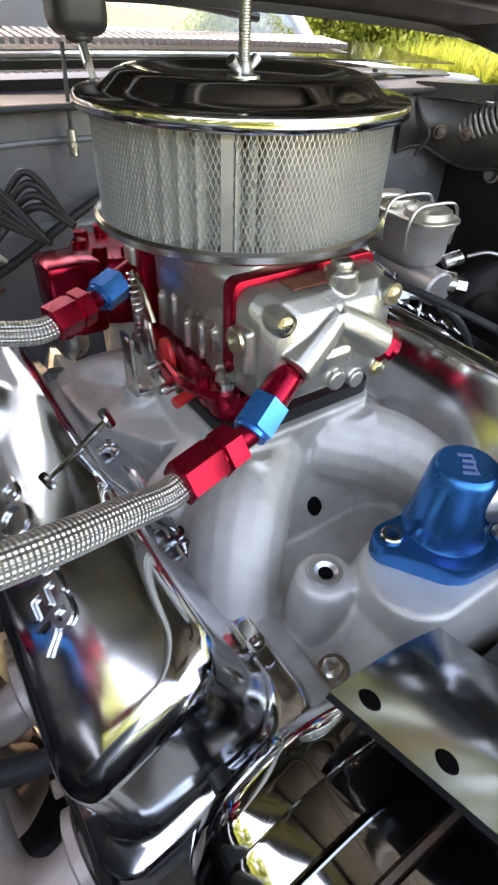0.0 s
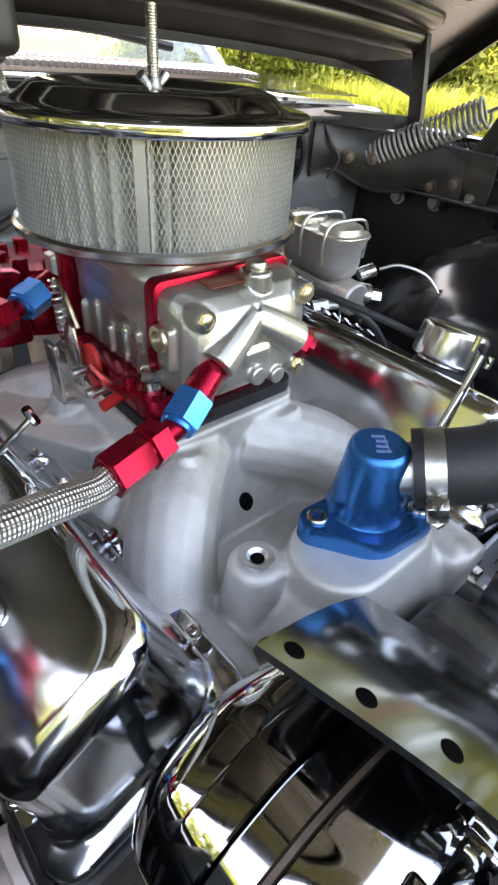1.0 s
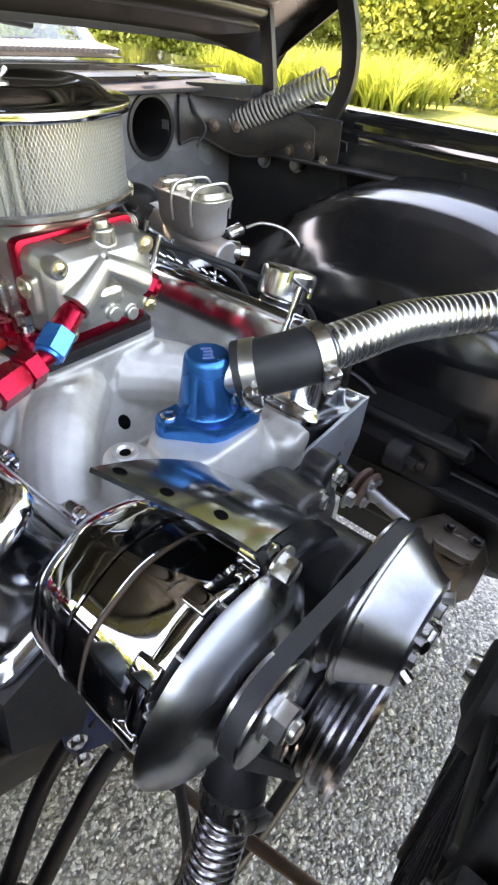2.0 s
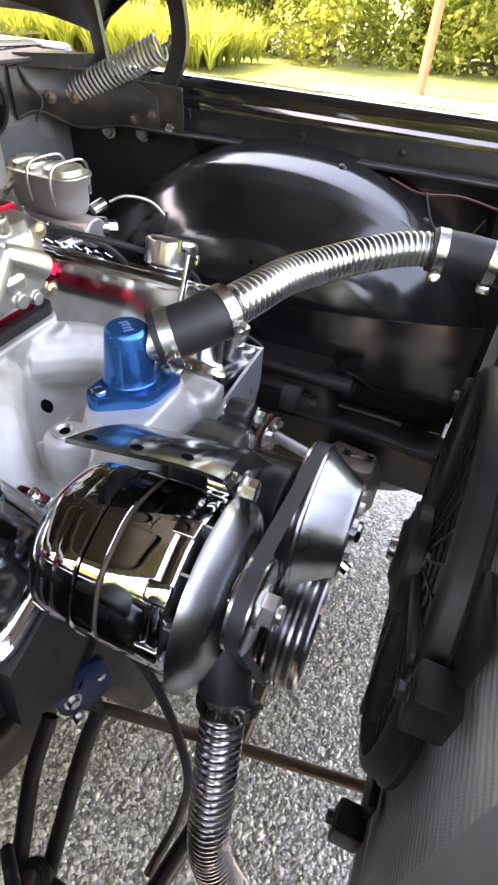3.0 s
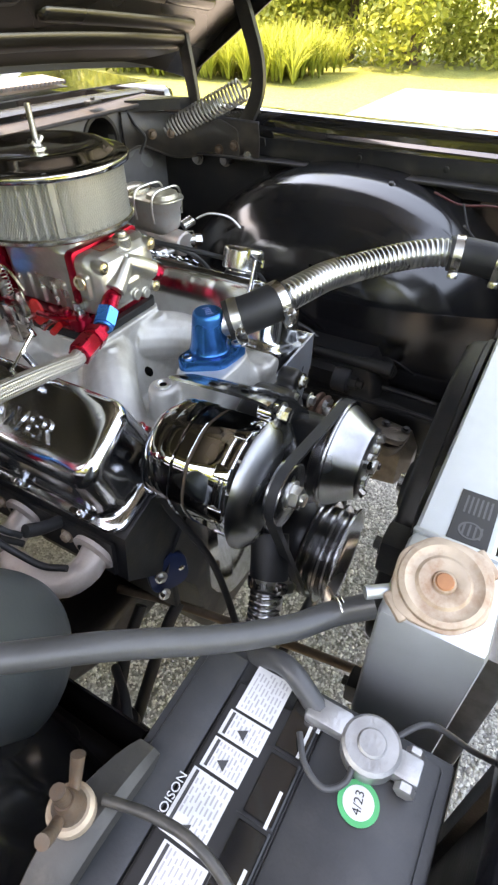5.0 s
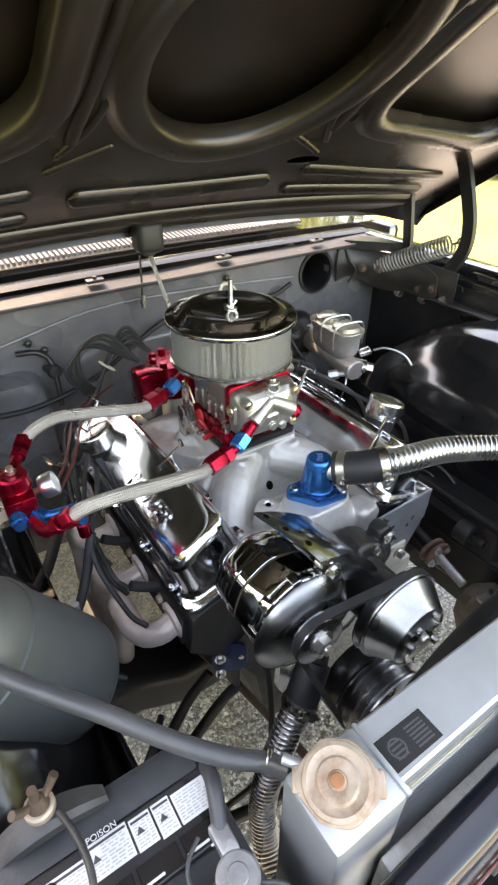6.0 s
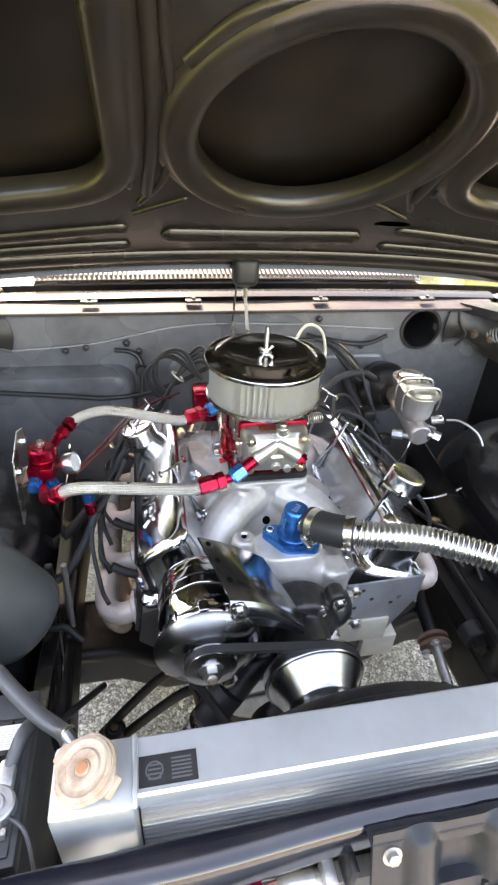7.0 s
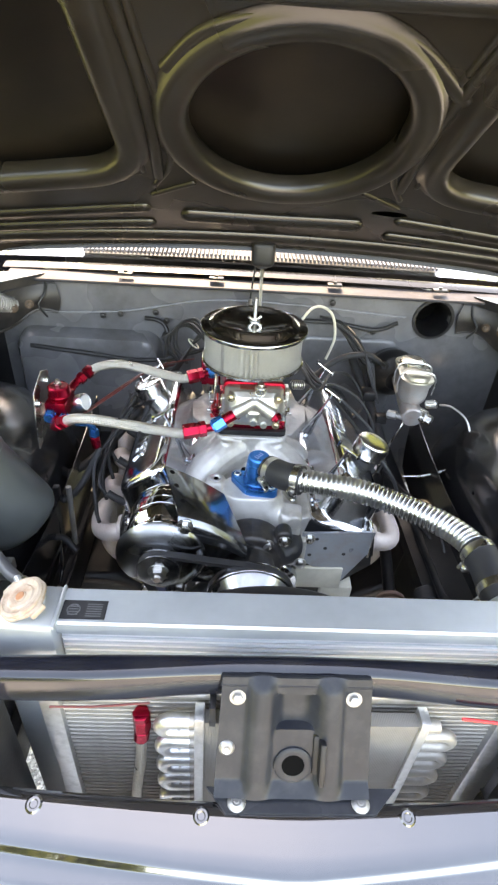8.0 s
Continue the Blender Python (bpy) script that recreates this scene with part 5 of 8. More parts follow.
    if sg < 0:
        rot = Matrix(((0, a2.x * -1, n2.x, 0), (-1, 0, 0, 0), (0, a2.z * -1, n2.z, 0), (0, 0, 0, 1)))
        m = Matrix.Translation(at(0.016, 0.165, 0.1100)) @ rot
        words("lettering", "POWER", 0.040, m, CAPCHROME, cov, 0.0012)
    else:
        part("pressed_script", joined(*[sweep([at(-0.02, 0.20 + 0.016 * k, 0.1165), at(-0.03, 0.206 + 0.016 * k, 0.118), at(-0.02, 0.212 + 0.016 * k, 0.1165)], 0.0012, 6, n=8) for k in range(8)]), CHROME, cov)
    for k, y in enumerate(wires):
        q0, q1, top = at(-0.068, y, 0.02), at(-0.052, y, 0.10), at(-0.05, y, 0.135)
        s = part("wire_loom", joined(rod(q0, q1, 0.0042, 14), rod(q1, top, 0.0040, 14), rod(at(-0.075, y, 0.135), at(-0.025, y, 0.137), 0.002, 8), rod(at(-0.075, y, 0.130), at(-0.075, y, 0.142), 0.003, 8), rod(at(-0.025, y, 0.131), at(-0.025, y, 0.143), 0.003, 8)), CHROME, t, "chrome plug wire holder")
    return t


valve_cover(-1, 0.180, 0.365, (0.17,))
valve_cover(1, 0.168, 0.134, (0.075, 0.30, 0.43))


def air_cleaner():
    t = thing("air_cleaner", (0, 0.45, 0.945), "round chrome air cleaner with an open mesh filter", "air cleaner")
    Z0, Z1, R = 0.950, 1.022, 0.1035
    base = part("base_plate", lathe([(0.055, 0.938), (0.062, 0.936), (0.075, 0.943), (0.098, 0.9445), (0.106, 0.9445), (0.1095, 0.947), (0.1095, 0.951), (0.107, 0.953), (0.104, 0.9515), (0.05, 0.9495)], (0, 0.45, 0), seg=96), CAPCHROME, t)
    lid = part("lid", lathe([(0.107, 1.0188), (0.1120, 1.0188), (0.1127, 1.0193), (0.1130, 1.0203), (0.1130, 1.0252), (0.1126, 1.0264), (0.1116, 1.0272), (0.1105, 1.0275), (0.100, 1.0280), (0.097, 1.0286), (0.093, 1.0308), (0.085, 1.0375), (0.077, 1.0400), (0.068, 1.0390), (0.056, 1.0355), (0.030, 1.0340), (0.0, 1.0340)], (0, 0.45, -0.002), seg=96), CHROME, t, "polished chrome lid with a raised ring")
    # pleated paper
    bm = bmesh.new()
    np_ = 56
    for z in (Z0, Z1):
        for k in range(2 * np_):
            r = (R - 0.0015) if k % 2 else (R - 0.030)
            a = math.pi * k / np_
            bm.verts.new((r * math.cos(a), 0.45 + r * math.sin(a), z))
    bm.verts.ensure_lookup_table()
    for k in range(2 * np_):
        j = (k + 1) % (2 * np_)
        bm.faces.new((bm.verts[k], bm.verts[j], bm.verts[j + 2 * np_], bm.verts[k + 2 * np_]))
    el = part("filter_element", bm, PAPER, t, "pale pleated paper element", smooth=False)
    # woven diamond mesh: two sets of slanting strands
    N, rows, w, th = 204, 19, 0.00023, 0.0004
    vs, fs = [], []
    H = Z1 - Z0
    for sg in (1, -1):
        for k in range(N):
            base_i = len(vs)
            steps = rows
            for s in range(steps + 1):
                f = s / steps
                a = math.tau * (k / N + sg * 0.5 * rows / N * f)
                da = w / R
                z = Z0 + H * f
                for rr in (R, R + th):
                    for d in (-da, da):
                        vs.append((rr * math.cos(a + d), 0.45 + rr * math.sin(a + d), z))
            for s in range(steps):
                i = base_i + 4 * s
                for q in ((2, 3), (0, 2), (3, 1)):
                    fs.append((i + q[0], i + q[1], i + 4 + q[1], i + 4 + q[0]))
    me = bpy.data.meshes.new("wire_mesh")
    me.from_pydata(vs, [], fs)
    me.materials.append(WIREMESH)
    ob = tagged(new("wire_mesh", me), "silver diamond wire mesh", kind="stuff")
    ob.parent = t
    ob.matrix_parent_inverse = Matrix.Translation(-t.location)
    a = radians(-128)
    part("mesh_seam", box(-0.0035, 0.0035, -0.0006, 0.0008, Z0, Z1), WIREMESH, t).matrix_basis = Matrix.Translation((R * math.cos(a), 0.45 + R * math.sin(a), 0)) @ Matrix.Rotation(a + math.pi / 2, 4, "Z")
    part("stud", joined(rod((0, 0.45, 1.03), (0, 0.45, 1.081), 0.0036, 14), *[torus((0, 0.45, 1.036 + 0.0016 * k), (0, 0, 1), 0.0035, 0.0006, 14, 6) for k in range(28)]), STEEL, t, "threaded steel stud")
    wing = joined(lathe([(0.004, 0.008), (0.005, 0.007), (0.006, 0.002), (0.008, 0), (0.011, 0), (0.011, -0.002)], (0, 0.45, 1.0335), seg=24), *[sweep([(s * 0.004, 0.45 + s * 0.001, 1.036), (s * 0.009, 0.45 + s * 0.003, 1.039), (s * 0.013, 0.45 + s * 0.004, 1.0425)], lambda f, x: 0.0022 + 0.0014 * f, 10, n=8) for s in (-1, 1)])
    part("wing_nut", wing, STEEL, t)
    t.location += V((-0.005, 0.003, 0))
    return t


air_cleaner()


TAG = mat("worn_red_tag", (0.20, 0.05, 0.035), 0.4, 0.4, 0.25, 80, dirt=(0.30, 0.16, 0.09), dirt_amount=0.6, dirt_scale=60)


def carburetor():
    t = thing("carburetor", (0, 0.45, 0.822), "four barrel carburetor in silver zinc and red anodised parts", "carburetor")
    part("spacer", prism(rounded(0.15, 0.185, 0.012), 0.8085, 0.821, 0.001, Matrix.Translation((0, 0.45, 0))), PLASTIC, t, "black carburetor spacer")
    part("throttle_body", prism(rounded(0.148, 0.168, 0.014), 0.8212, 0.842, 0.002, Matrix.Translation((0, 0.45, 0))), RED, t, "red anodised throttle plate")
    b = [loft([[(x, 0.45 + y, z) for x, y in rounded(w, d, r)] for w, d, r, z in ((0.112, 0.128, 0.01, 0.842), (0.112, 0.128, 0.01, 0.90), (0.122, 0.132, 0.02, 0.925), (0.128, 0.134, 0.05, 0.938))]), rod((0, 0.45, 0.92), (0, 0.45, 0.946), 0.064, 40)]
    for sg in (-1, 1):
        for k in range(5):
            y = 0.405 + 0.0225 * k
            b.append(box(*sorted((sg * 0.052, sg * (0.061 - 0.001 * (k % 2)))), y - 0.003, y + 0.003, 0.845, 0.882 - 0.006 * (k % 3), 0.0015))
    cast(part("main_body", joined(*b), CARB, t), 0.0016, 3)

    def bowl(f, primary):
        """f: -1 front, 1 rear."""
        y = lambda d: 0.45 + f * d
        part("metering_block", prism(rounded(0.128, 0.088, 0.008), 0, 0.013, 0.0012, Matrix(((1, 0, 0, 0), (0, 0, f, y(0.066)), (0, 1, 0, 0.887), (0, 0, 0, 1)))), RED, t, "red anodised metering block")
        secs = []
        for d, w, h, z, r in ((0.079, 0.124, 0.082, 0.886, 0.012), (0.092, 0.124, 0.082, 0.886, 0.014), (0.104, 0.118, 0.078, 0.884, 0.018), (0.113, 0.104, 0.066, 0.882, 0.022), (0.118, 0.08, 0.048, 0.880, 0.02)):
            secs.append([(x, y(d), z + q) for x, q in rounded(w, h, r)])
        bb = [loft(secs)]
        for s in (-1, 1):
            bb.append(sweep([(0, y(0.108), 0.904), (s * 0.018, y(0.114), 0.894), (s * 0.040, y(0.119), 0.880)], lambda q, m: 0.0125 + 0.0015 * q, 16, n=12))
            bb.append(rod((s * 0.048, y(0.10), 0.914), (s * 0.048, y(0.117), 0.914), 0.0085, 18))
            bb.append(rod((s * 0.048, y(0.10), 0.853), (s * 0.048, y(0.117), 0.853), 0.0085, 18))
            bb.append(box(*sorted((s * 0.058, s * 0.067)), *sorted((y(0.083), y(0.10))), 0.872, 0.905, 0.003))
        bb += [rod((0.012, y(0.098), 0.918), (0.012, y(0.098), 0.934), 0.0125, 20, 0.002), box(-0.014, 0.014, *sorted((y(0.108), y(0.121))), 0.868, 0.884, 0.004), rod((0, y(0.11), 0.86), (0, y(0.124), 0.86), 0.008, 18, 0.001), rod((0.022, y(0.11), 0.853), (0.022, y(0.122), 0.853), 0.007, 18)]
        ob = part("fuel_bowl", joined(*bb), CARB, t, "silver cast fuel bowl")
        cast(ob, 0.0011, 1)
        for s in (-1, 1):
            for z in (0.914, 0.853):
                bolt("bolt", (s * 0.048, y(0.1165), z), (0, f, 0), 0.0055, t, BRASSY, 0.004)
        part("jet_screw", lathe([(0, 0.006), (0.007, 0.006), (0.008, 0.004), (0.008, 0)], (0.012, y(0.098), 0.9335), (0, 0, 1), 16), CARB, t)
        part("data_plate", box(-0.03, 0.002, *sorted((y(0.083), y(0.10))), 0.9268, 0.9279), TAG, t, "red brown tag with worn print")
    bowl(-1, True), bowl(1, False)
    part("sight_plug", lathe([(0, -0.004), (0.0055, -0.004), (0.0065, 0.0015), (0.0095, 0.0015), (0.0105, -0.002)], (-0.0675, 0.362, 0.895), (-1, 0, 0), 20), BRASSY, t)
    # the right inlet is plugged
    part("inlet_plug", joined(hexbar((0.044, 0.331, 0.877), (0.049, 0.326, 0.873), 0.0125), rod((0.048, 0.327, 0.874), (0.052, 0.3235, 0.871), 0.009, 18, 0.001)), RED, t, "red anodised plug")
    # throttle linkage on the near side
    lk = part("throttle_shaft", rod((-0.10, 0.42, 0.832), (0.09, 0.42, 0.832), 0.004, 12), STEEL, t)
    lev = prism([(-0.012, -0.02), (0.014, -0.022), (0.018, 0.01), (0.004, 0.036), (-0.008, 0.034), (-0.016, 0.008)], 0, 0.0025, 0.0005, Matrix(((0, 0, 1, -0.086), (1, 0, 0, 0.47), (0, 1, 0, 0.835), (0, 0, 0, 1))))
    part("throttle_lever", lev, STEEL, t, "zinc plated throttle lever")
    part("accelerator_cam", prism(oval(0, 0, 0.014, 0.020, 20), 0, 0.004, 0.0006, Matrix(((0, 0, 1, -0.080), (1, 0, 0, 0.45), (0, 1, 0, 0.838), (0, 0, 0, 1)))), REDPL, t)
    part("return_spring", helix((-0.083, 0.487, 0.842), (-0.083, 0.492, 0.90), 0.0045, 0.0008, 11, 12, 6), STEEL, t)
    part("bracket", joined(box(-0.098, -0.094, 0.478, 0.500, 0.790, 0.848, 0.001), box(-0.098, -0.074, 0.478, 0.500, 0.790, 0.793, 0.0008)), STEEL, t)
    part("linkage_rod", sweep([(-0.083, 0.458, 0.87), (-0.083, 0.475, 0.892), (-0.083, 0.492, 0.90), (-0.078, 0.505, 0.885)], 0.002, 8, n=20), BRASSY, t)
    part("pump_arm", joined(sweep([(-0.078, 0.37, 0.848), (-0.088, 0.40, 0.846), (-0.084, 0.44, 0.842)], 0.004, 8, n=10), rod((-0.08, 0.385, 0.842), (-0.08, 0.385, 0.86), 0.006, 14)), RED, t)
    for y, z in ((0.433, 0.829), (0.415, 0.826)):
        part("vacuum_cap", sweep([(-0.070, y, z), (-0.080, y - 0.002, z - 0.002), (-0.092, y - 0.004, z - 0.004)], 0.005, 12, n=8), REDPL, t, "red rubber vacuum cap")
    part("vacuum_port", rod((-0.068, 0.455, 0.834), (-0.096, 0.455, 0.832), 0.0045, 12, 0.001), STEEL, t)
    for sx in (-1, 1):
        for sy in (-1, 1):
            st = part("mounting_stud", joined(rod((sx * 0.066, 0.45 + sy * 0.074, 0.842), (sx * 0.066, 0.45 + sy * 0.074, 0.856), 0.008, 16), hexbar((sx * 0.066, 0.45 + sy * 0.074, 0.856), (sx * 0.066, 0.45 + sy * 0.074, 0.866), 0.0085)), STEEL, t)
    part("corner_post", rod((-0.066, 0.376, 0.842), (-0.066, 0.376, 0.848), 0.0115, 20), RED, t)
    part("choke_spring", helix((0.085, 0.42, 0.905), (0.11, 0.43, 0.90), 0.010, 0.001, 5, 14, 6), STEEL, t)
    part("secondary_linkage", joined(rod((0.078, 0.39, 0.85), (0.085, 0.48, 0.86), 0.0035, 10), box(0.072, 0.082, 0.43, 0.47, 0.84, 0.88, 0.002)), STEEL, t)
    return t


carburetor()


def fitting_chain(t, pts, hose_first):
    """A red and blue threaded hose fitting along three points: carburetor, union, hose."""
    a, b, c = (V(p) for p in pts)
    d = (b - a).normalized()
    e = (c - b).normalized()
    L = (b - a).length
    part("adapter", joined(hexbar(a, a + d * 0.007, 0.0145), rod(a + d * 0.007, a + d * (L - 0.012), 0.0115, 24, 0.001)), RED, t, "red anodised adapter")
    part("swivel_nut", joined(hexbar(b - d * 0.014, b + d * 0.011, 0.0150, 0.001), rod(b + d * 0.011, b + d * 0.014, 0.012, 24)), BLUEFIT, t, "light blue anodised nut")
    s = b + d * 0.012
    m = (c - s).length
    g = (c - s).normalized()
    part("neck", rod(s, s + g * (m * 0.3), 0.0085, 20), RED, t)
    part("socket", joined(hexbar(s + g * (m * 0.24), s + g * (m * 0.50), 0.0162, 0.001), lathe([(0, 0), (0.0138, 0), (0.0148, 0.002), (0.0148, m * 0.05), (0.0158, m * 0.09), (0.0158, m * 0.5), (0.0140, m * 0.52), (0, m * 0.52)], s + g * (m * 0.5), g, 6), rod(s + g * (m * 0.48), s + g * (m * 0.54), 0.0125, 24)), RED, t, "red anodised hose socket")
    return s + g * m


def fuel_hose(label, chain, mid, end_chain):
    t = thing("fuel_hose", chain[0], label, "fuel hose", "braided fuel hoses")
    p0 = fitting_chain(t, chain, True)
    p1 = V(end_chain[0])
    q = V(end_chain[1])
    g = (V(p0) - V(chain[1])).normalized()
    part("braided_hose", sweep([tuple(V(p0) - g * 0.012), tuple(V(p0) + g * 0.012), *mid, tuple(p1)], 0.0102, 24, n=160), BRAID, t, "braided stainless hose")
    d = (q - p1).normalized()
    m = (q - p1).length
    part("socket", joined(lathe([(0, 0), (0.0125, 0.0), (0.014, 0.003), (0.014, m * 0.4), (0, m * 0.4)], p1 - d * 0.012, d, 6), hexbar(p1 + d * (m * 0.3), p1 + d * (m * 0.62), 0.013)), RED, t, "red anodised hose end")
    part("elbow", sweep([tuple(p1 + d * (m * 0.5)), tuple(q), *[tuple(V(x)) for x in end_chain[2:]]], 0.009, 16, n=12), RED, t)
    return t


fuel_hose("braided steel fuel hose from the front bowl to the regulator", ((-0.034, 0.338, 0.878), (-0.072, 0.323, 0.857), (-0.142, 0.306, 0.845)),
          [(-0.185, 0.290, 0.857), (-0.235, 0.272, 0.877), (-0.300, 0.262, 0.893), (-0.345, 0.268, 0.890)], ((-0.372, 0.276, 0.876), (-0.398, 0.296, 0.852), (-0.408, 0.335, 0.842)))
fuel_hose("braided steel fuel hose from the rear bowl to the regulator", ((-0.040, 0.550, 0.886), (-0.092, 0.530, 0.872), (-0.150, 0.512, 0.862)),
          [(-0.20, 0.512, 0.866), (-0.260, 0.520, 0.876), (-0.310, 0.520, 0.884), (-0.350, 0.508, 0.882)], ((-0.376, 0.490, 0.874), (-0.400, 0.455, 0.860), (-0.405, 0.425, 0.855)))


def regulator():
    t = thing("fuel_regulator", (-0.41, 0.39, 0.84), "red anodised fuel pressure regulator with a small gauge", "fuel regulator")
    body = part("body", joined(box(-0.435, -0.392, 0.355, 0.425, 0.832, 0.868, 0.003), rod((-0.412, 0.39, 0.866), (-0.412, 0.39, 0.894), 0.022, 28, 0.003), torus((-0.412, 0.39, 0.872), (0, 0, 1), 0.022, 0.002, 28, 8)), RED, t)
    part("adjuster", joined(rod((-0.412, 0.39, 0.893), (-0.412, 0.39, 0.906), 0.005, 12), hexbar((-0.412, 0.39, 0.895), (-0.412, 0.39, 0.900), 0.008)), STEEL, t)
    g = part("gauge", lathe([(0, -0.006), (0.017, -0.006), (0.019, -0.002), (0.019, 0.014), (0.0175, 0.016), (0.016, 0.0145), (0, 0.0145)], (-0.372, 0.392, 0.852), (0.75, -0.2, 0.25), 32), MACH, t, "small silver pressure gauge")
    part("dial", lathe([(0, 0.0150), (0.0158, 0.0150)], (-0.372, 0.392, 0.852), (0.75, -0.2, 0.25), 28), WHITE, g)
    part("stem", rod((-0.395, 0.397, 0.845), (-0.37, 0.39, 0.852), 0.005, 10), BRASSY, g)
    part("plug", joined(hexbar((-0.424, 0.356, 0.845), (-0.424, 0.342, 0.842), 0.012), rod((-0.424, 0.342, 0.842), (-0.424, 0.336, 0.841), 0.009, 16)), BLUEFIT, t, "light blue plug")
    part("inlet_fitting", joined(hexbar((-0.40, 0.362, 0.838), (-0.388, 0.345, 0.832), 0.011), sweep([(-0.39, 0.35, 0.833), (-0.365, 0.345, 0.832), (-0.345, 0.352, 0.825), (-0.340, 0.358, 0.80)], 0.008, 14, n=16), hexbar((-0.340, 0.358, 0.806), (-0.340, 0.358, 0.790), 0.011)), BLUE, t, "blue anodised elbow fitting")
    part("lower_socket", rod((-0.340, 0.358, 0.79), (-0.338, 0.36, 0.76), 0.010, 16, 0.002), RED, t)
    part("bracket", joined(prism([(0.33, 0.77), (0.44, 0.80), (0.445, 0.90), (0.41, 0.915), (0.35, 0.89), (0.335, 0.84)], 0, 0.003, 0.0006, Matrix(((0, 0, 1, -0.452), (1, 0, 0, 0), (0, 1, 0, 0), (0, 0, 0, 1)))), box(-0.452, -0.43, 0.36, 0.42, 0.829, 0.832)), STEEL, t, "bare steel mounting plate", smooth=False)
    for y, z in ((0.36, 0.865), (0.425, 0.885)):
        bolt("bolt", (-0.449, y, z), (1, 0, 0), 0.006, t)
    return t


regulator()


def alternator():
    t = thing("alternator", (-0.157, 0.09, 0.70), "polished chrome alternator with a pressed steel fan", "alternator")
    c = V((-0.157, 0, 0.765))
    P = lambda prof, seg=64: lathe(prof, c, (0, 1, 0), seg)

    def faceted(prof, seg=128, n=9, amount=0.011, turn=0.35):
        """A turned shell pressed into soft flats."""
        b = lathe(prof, (0, 0, 0), (0, 1, 0), seg)
        for v in b.verts:
            r = math.hypot(v.co.x, v.co.z)
            if r > 0.05:
                w = math.cos(n * (math.atan2(v.co.z, v.co.x) + turn))
                k = 1 + amount * w * min(1, (r - 0.05) / 0.014)
                v.co.x *= k
                v.co.z *= k
        return turned(b, Matrix.Translation(c))
    part("rear_housing", faceted([(0, 0.172), (0.030, 0.172), (0.045, 0.170), (0.058, 0.165), (0.0640, 0.157), (0.0660, 0.148), (0.0660, 0.1395), (0.0675, 0.1385), (0.0680, 0.1365), (0.0680, 0.1215), (0.066, 0.1205)]), ALTCHROME, t)
    part("stator_ring", faceted([(0.064, 0.121), (0.0672, 0.118), (0.0672, 0.104), (0.064, 0.101)]), ALTCHROME, t)
    part("seam", faceted([(0.064, 0.1032), (0.0672, 0.1026), (0.0672, 0.1002), (0.064, 0.0995)]), DARKRUST, t, "brown seam between the halves")
    part("front_housing", faceted([(0.0655, 0.0995), (0.0682, 0.0985), (0.0682, 0.066), (0.0672, 0.0645), (0.0665, 0.0625), (0.0680, 0.0605), (0.0680, 0.0545), (0.0655, 0.050), (0.056, 0.045), (0.030, 0.042), (0.02, 0.042)]), ALTCHROME, t)
    for k in range(9):
        a = math.tau * k / 9 + 0.62
        m = Matrix.Translation(c) @ Matrix.Rotation(a, 4, "Y")
        part("rib", turned(box(-0.0075, 0.0075, 0.051, 0.070, 0.0640, 0.0700, 0.0025, 3), m), ALTCHROME, t)
    # the fan: dish with blades
    part("fan", P([(0.020, 0.026), (0.044, 0.026), (0.054, 0.0255), (0.064, 0.0285), (0.072, 0.0335), (0.0770, 0.0385), (0.0775, 0.0420), (0.0755, 0.0415), (0.070, 0.0365), (0.056, 0.030), (0.020, 0.029)]), FANSTEEL, t, "satin pressed steel cooling fan")
    for k in range(12):
        m = Matrix.Translation(c) @ Matrix.Rotation(math.tau * k / 12, 4, "Y")
        part("blade", turned(box(-0.001, 0.001, 0.041, 0.050, 0.045, 0.070, 0.0004, 1), m), MACH, t)
    part("pulley", P([(0.012, 0.004), (0.034, 0.004), (0.0365, 0.005), (0.0365, 0.007), (0.0285, 0.0115), (0.0285, 0.0135), (0.0375, 0.018), (0.0375, 0.0205), (0.034, 0.022), (0.02, 0.024)]), DARKSTEEL, t, "dark steel pulley")
    n = part("shaft_nut", joined(hexbar(c + V((0, 0.004, 0)), c + V((0, -0.008, 0)), 0.0135), rod(c + V((0, 0.006, 0)), c + V((0, 0.002, 0)), 0.018, 24), rod(c + V((0, -0.008, 0)), c + V((0, -0.013, 0)), 0.0075, 16, 0.001)), STEEL, t)
    part("shaft_end", rod(c + V((0, -0.013, 0)), c + V((0, -0.0135, 0)), 0.0055, 14), RUSTCAP, n)
    part("upper_ear", joined(rod(c + V((0.042, 0.045, 0.068)), c + V((0.042, 0.066, 0.068)), 0.012, 20, 0.002), box(-0.130, -0.105, 0.047, 0.064, 0.79, 0.83, 0.004)), ALTCHROME, t)
    part("lower_ear", joined(rod(c + V((0.030, 0.040, -0.078)), c + V((0.030, 0.10, -0.078)), 0.013, 20, 0.002), box(-0.142, -0.112, 0.045, 0.095, 0.685, 0.72, 0.004)), ALTCHROME, t)
    bolt("upper_bolt", (-0.115, 0.040, 0.836), (0, -1, 0), 0.0088, t, STEEL, 0.011)
    bolt("lower_bolt", (-0.127, 0.036, 0.687), (0, -1, 0), 0.0095, t, STEEL, 0.010)
    part("rear_terminal", rod((-0.19, 0.165, 0.76), (-0.19, 0.185, 0.76), 0.006, 12), RUBBER, t)
    return t


alternator()


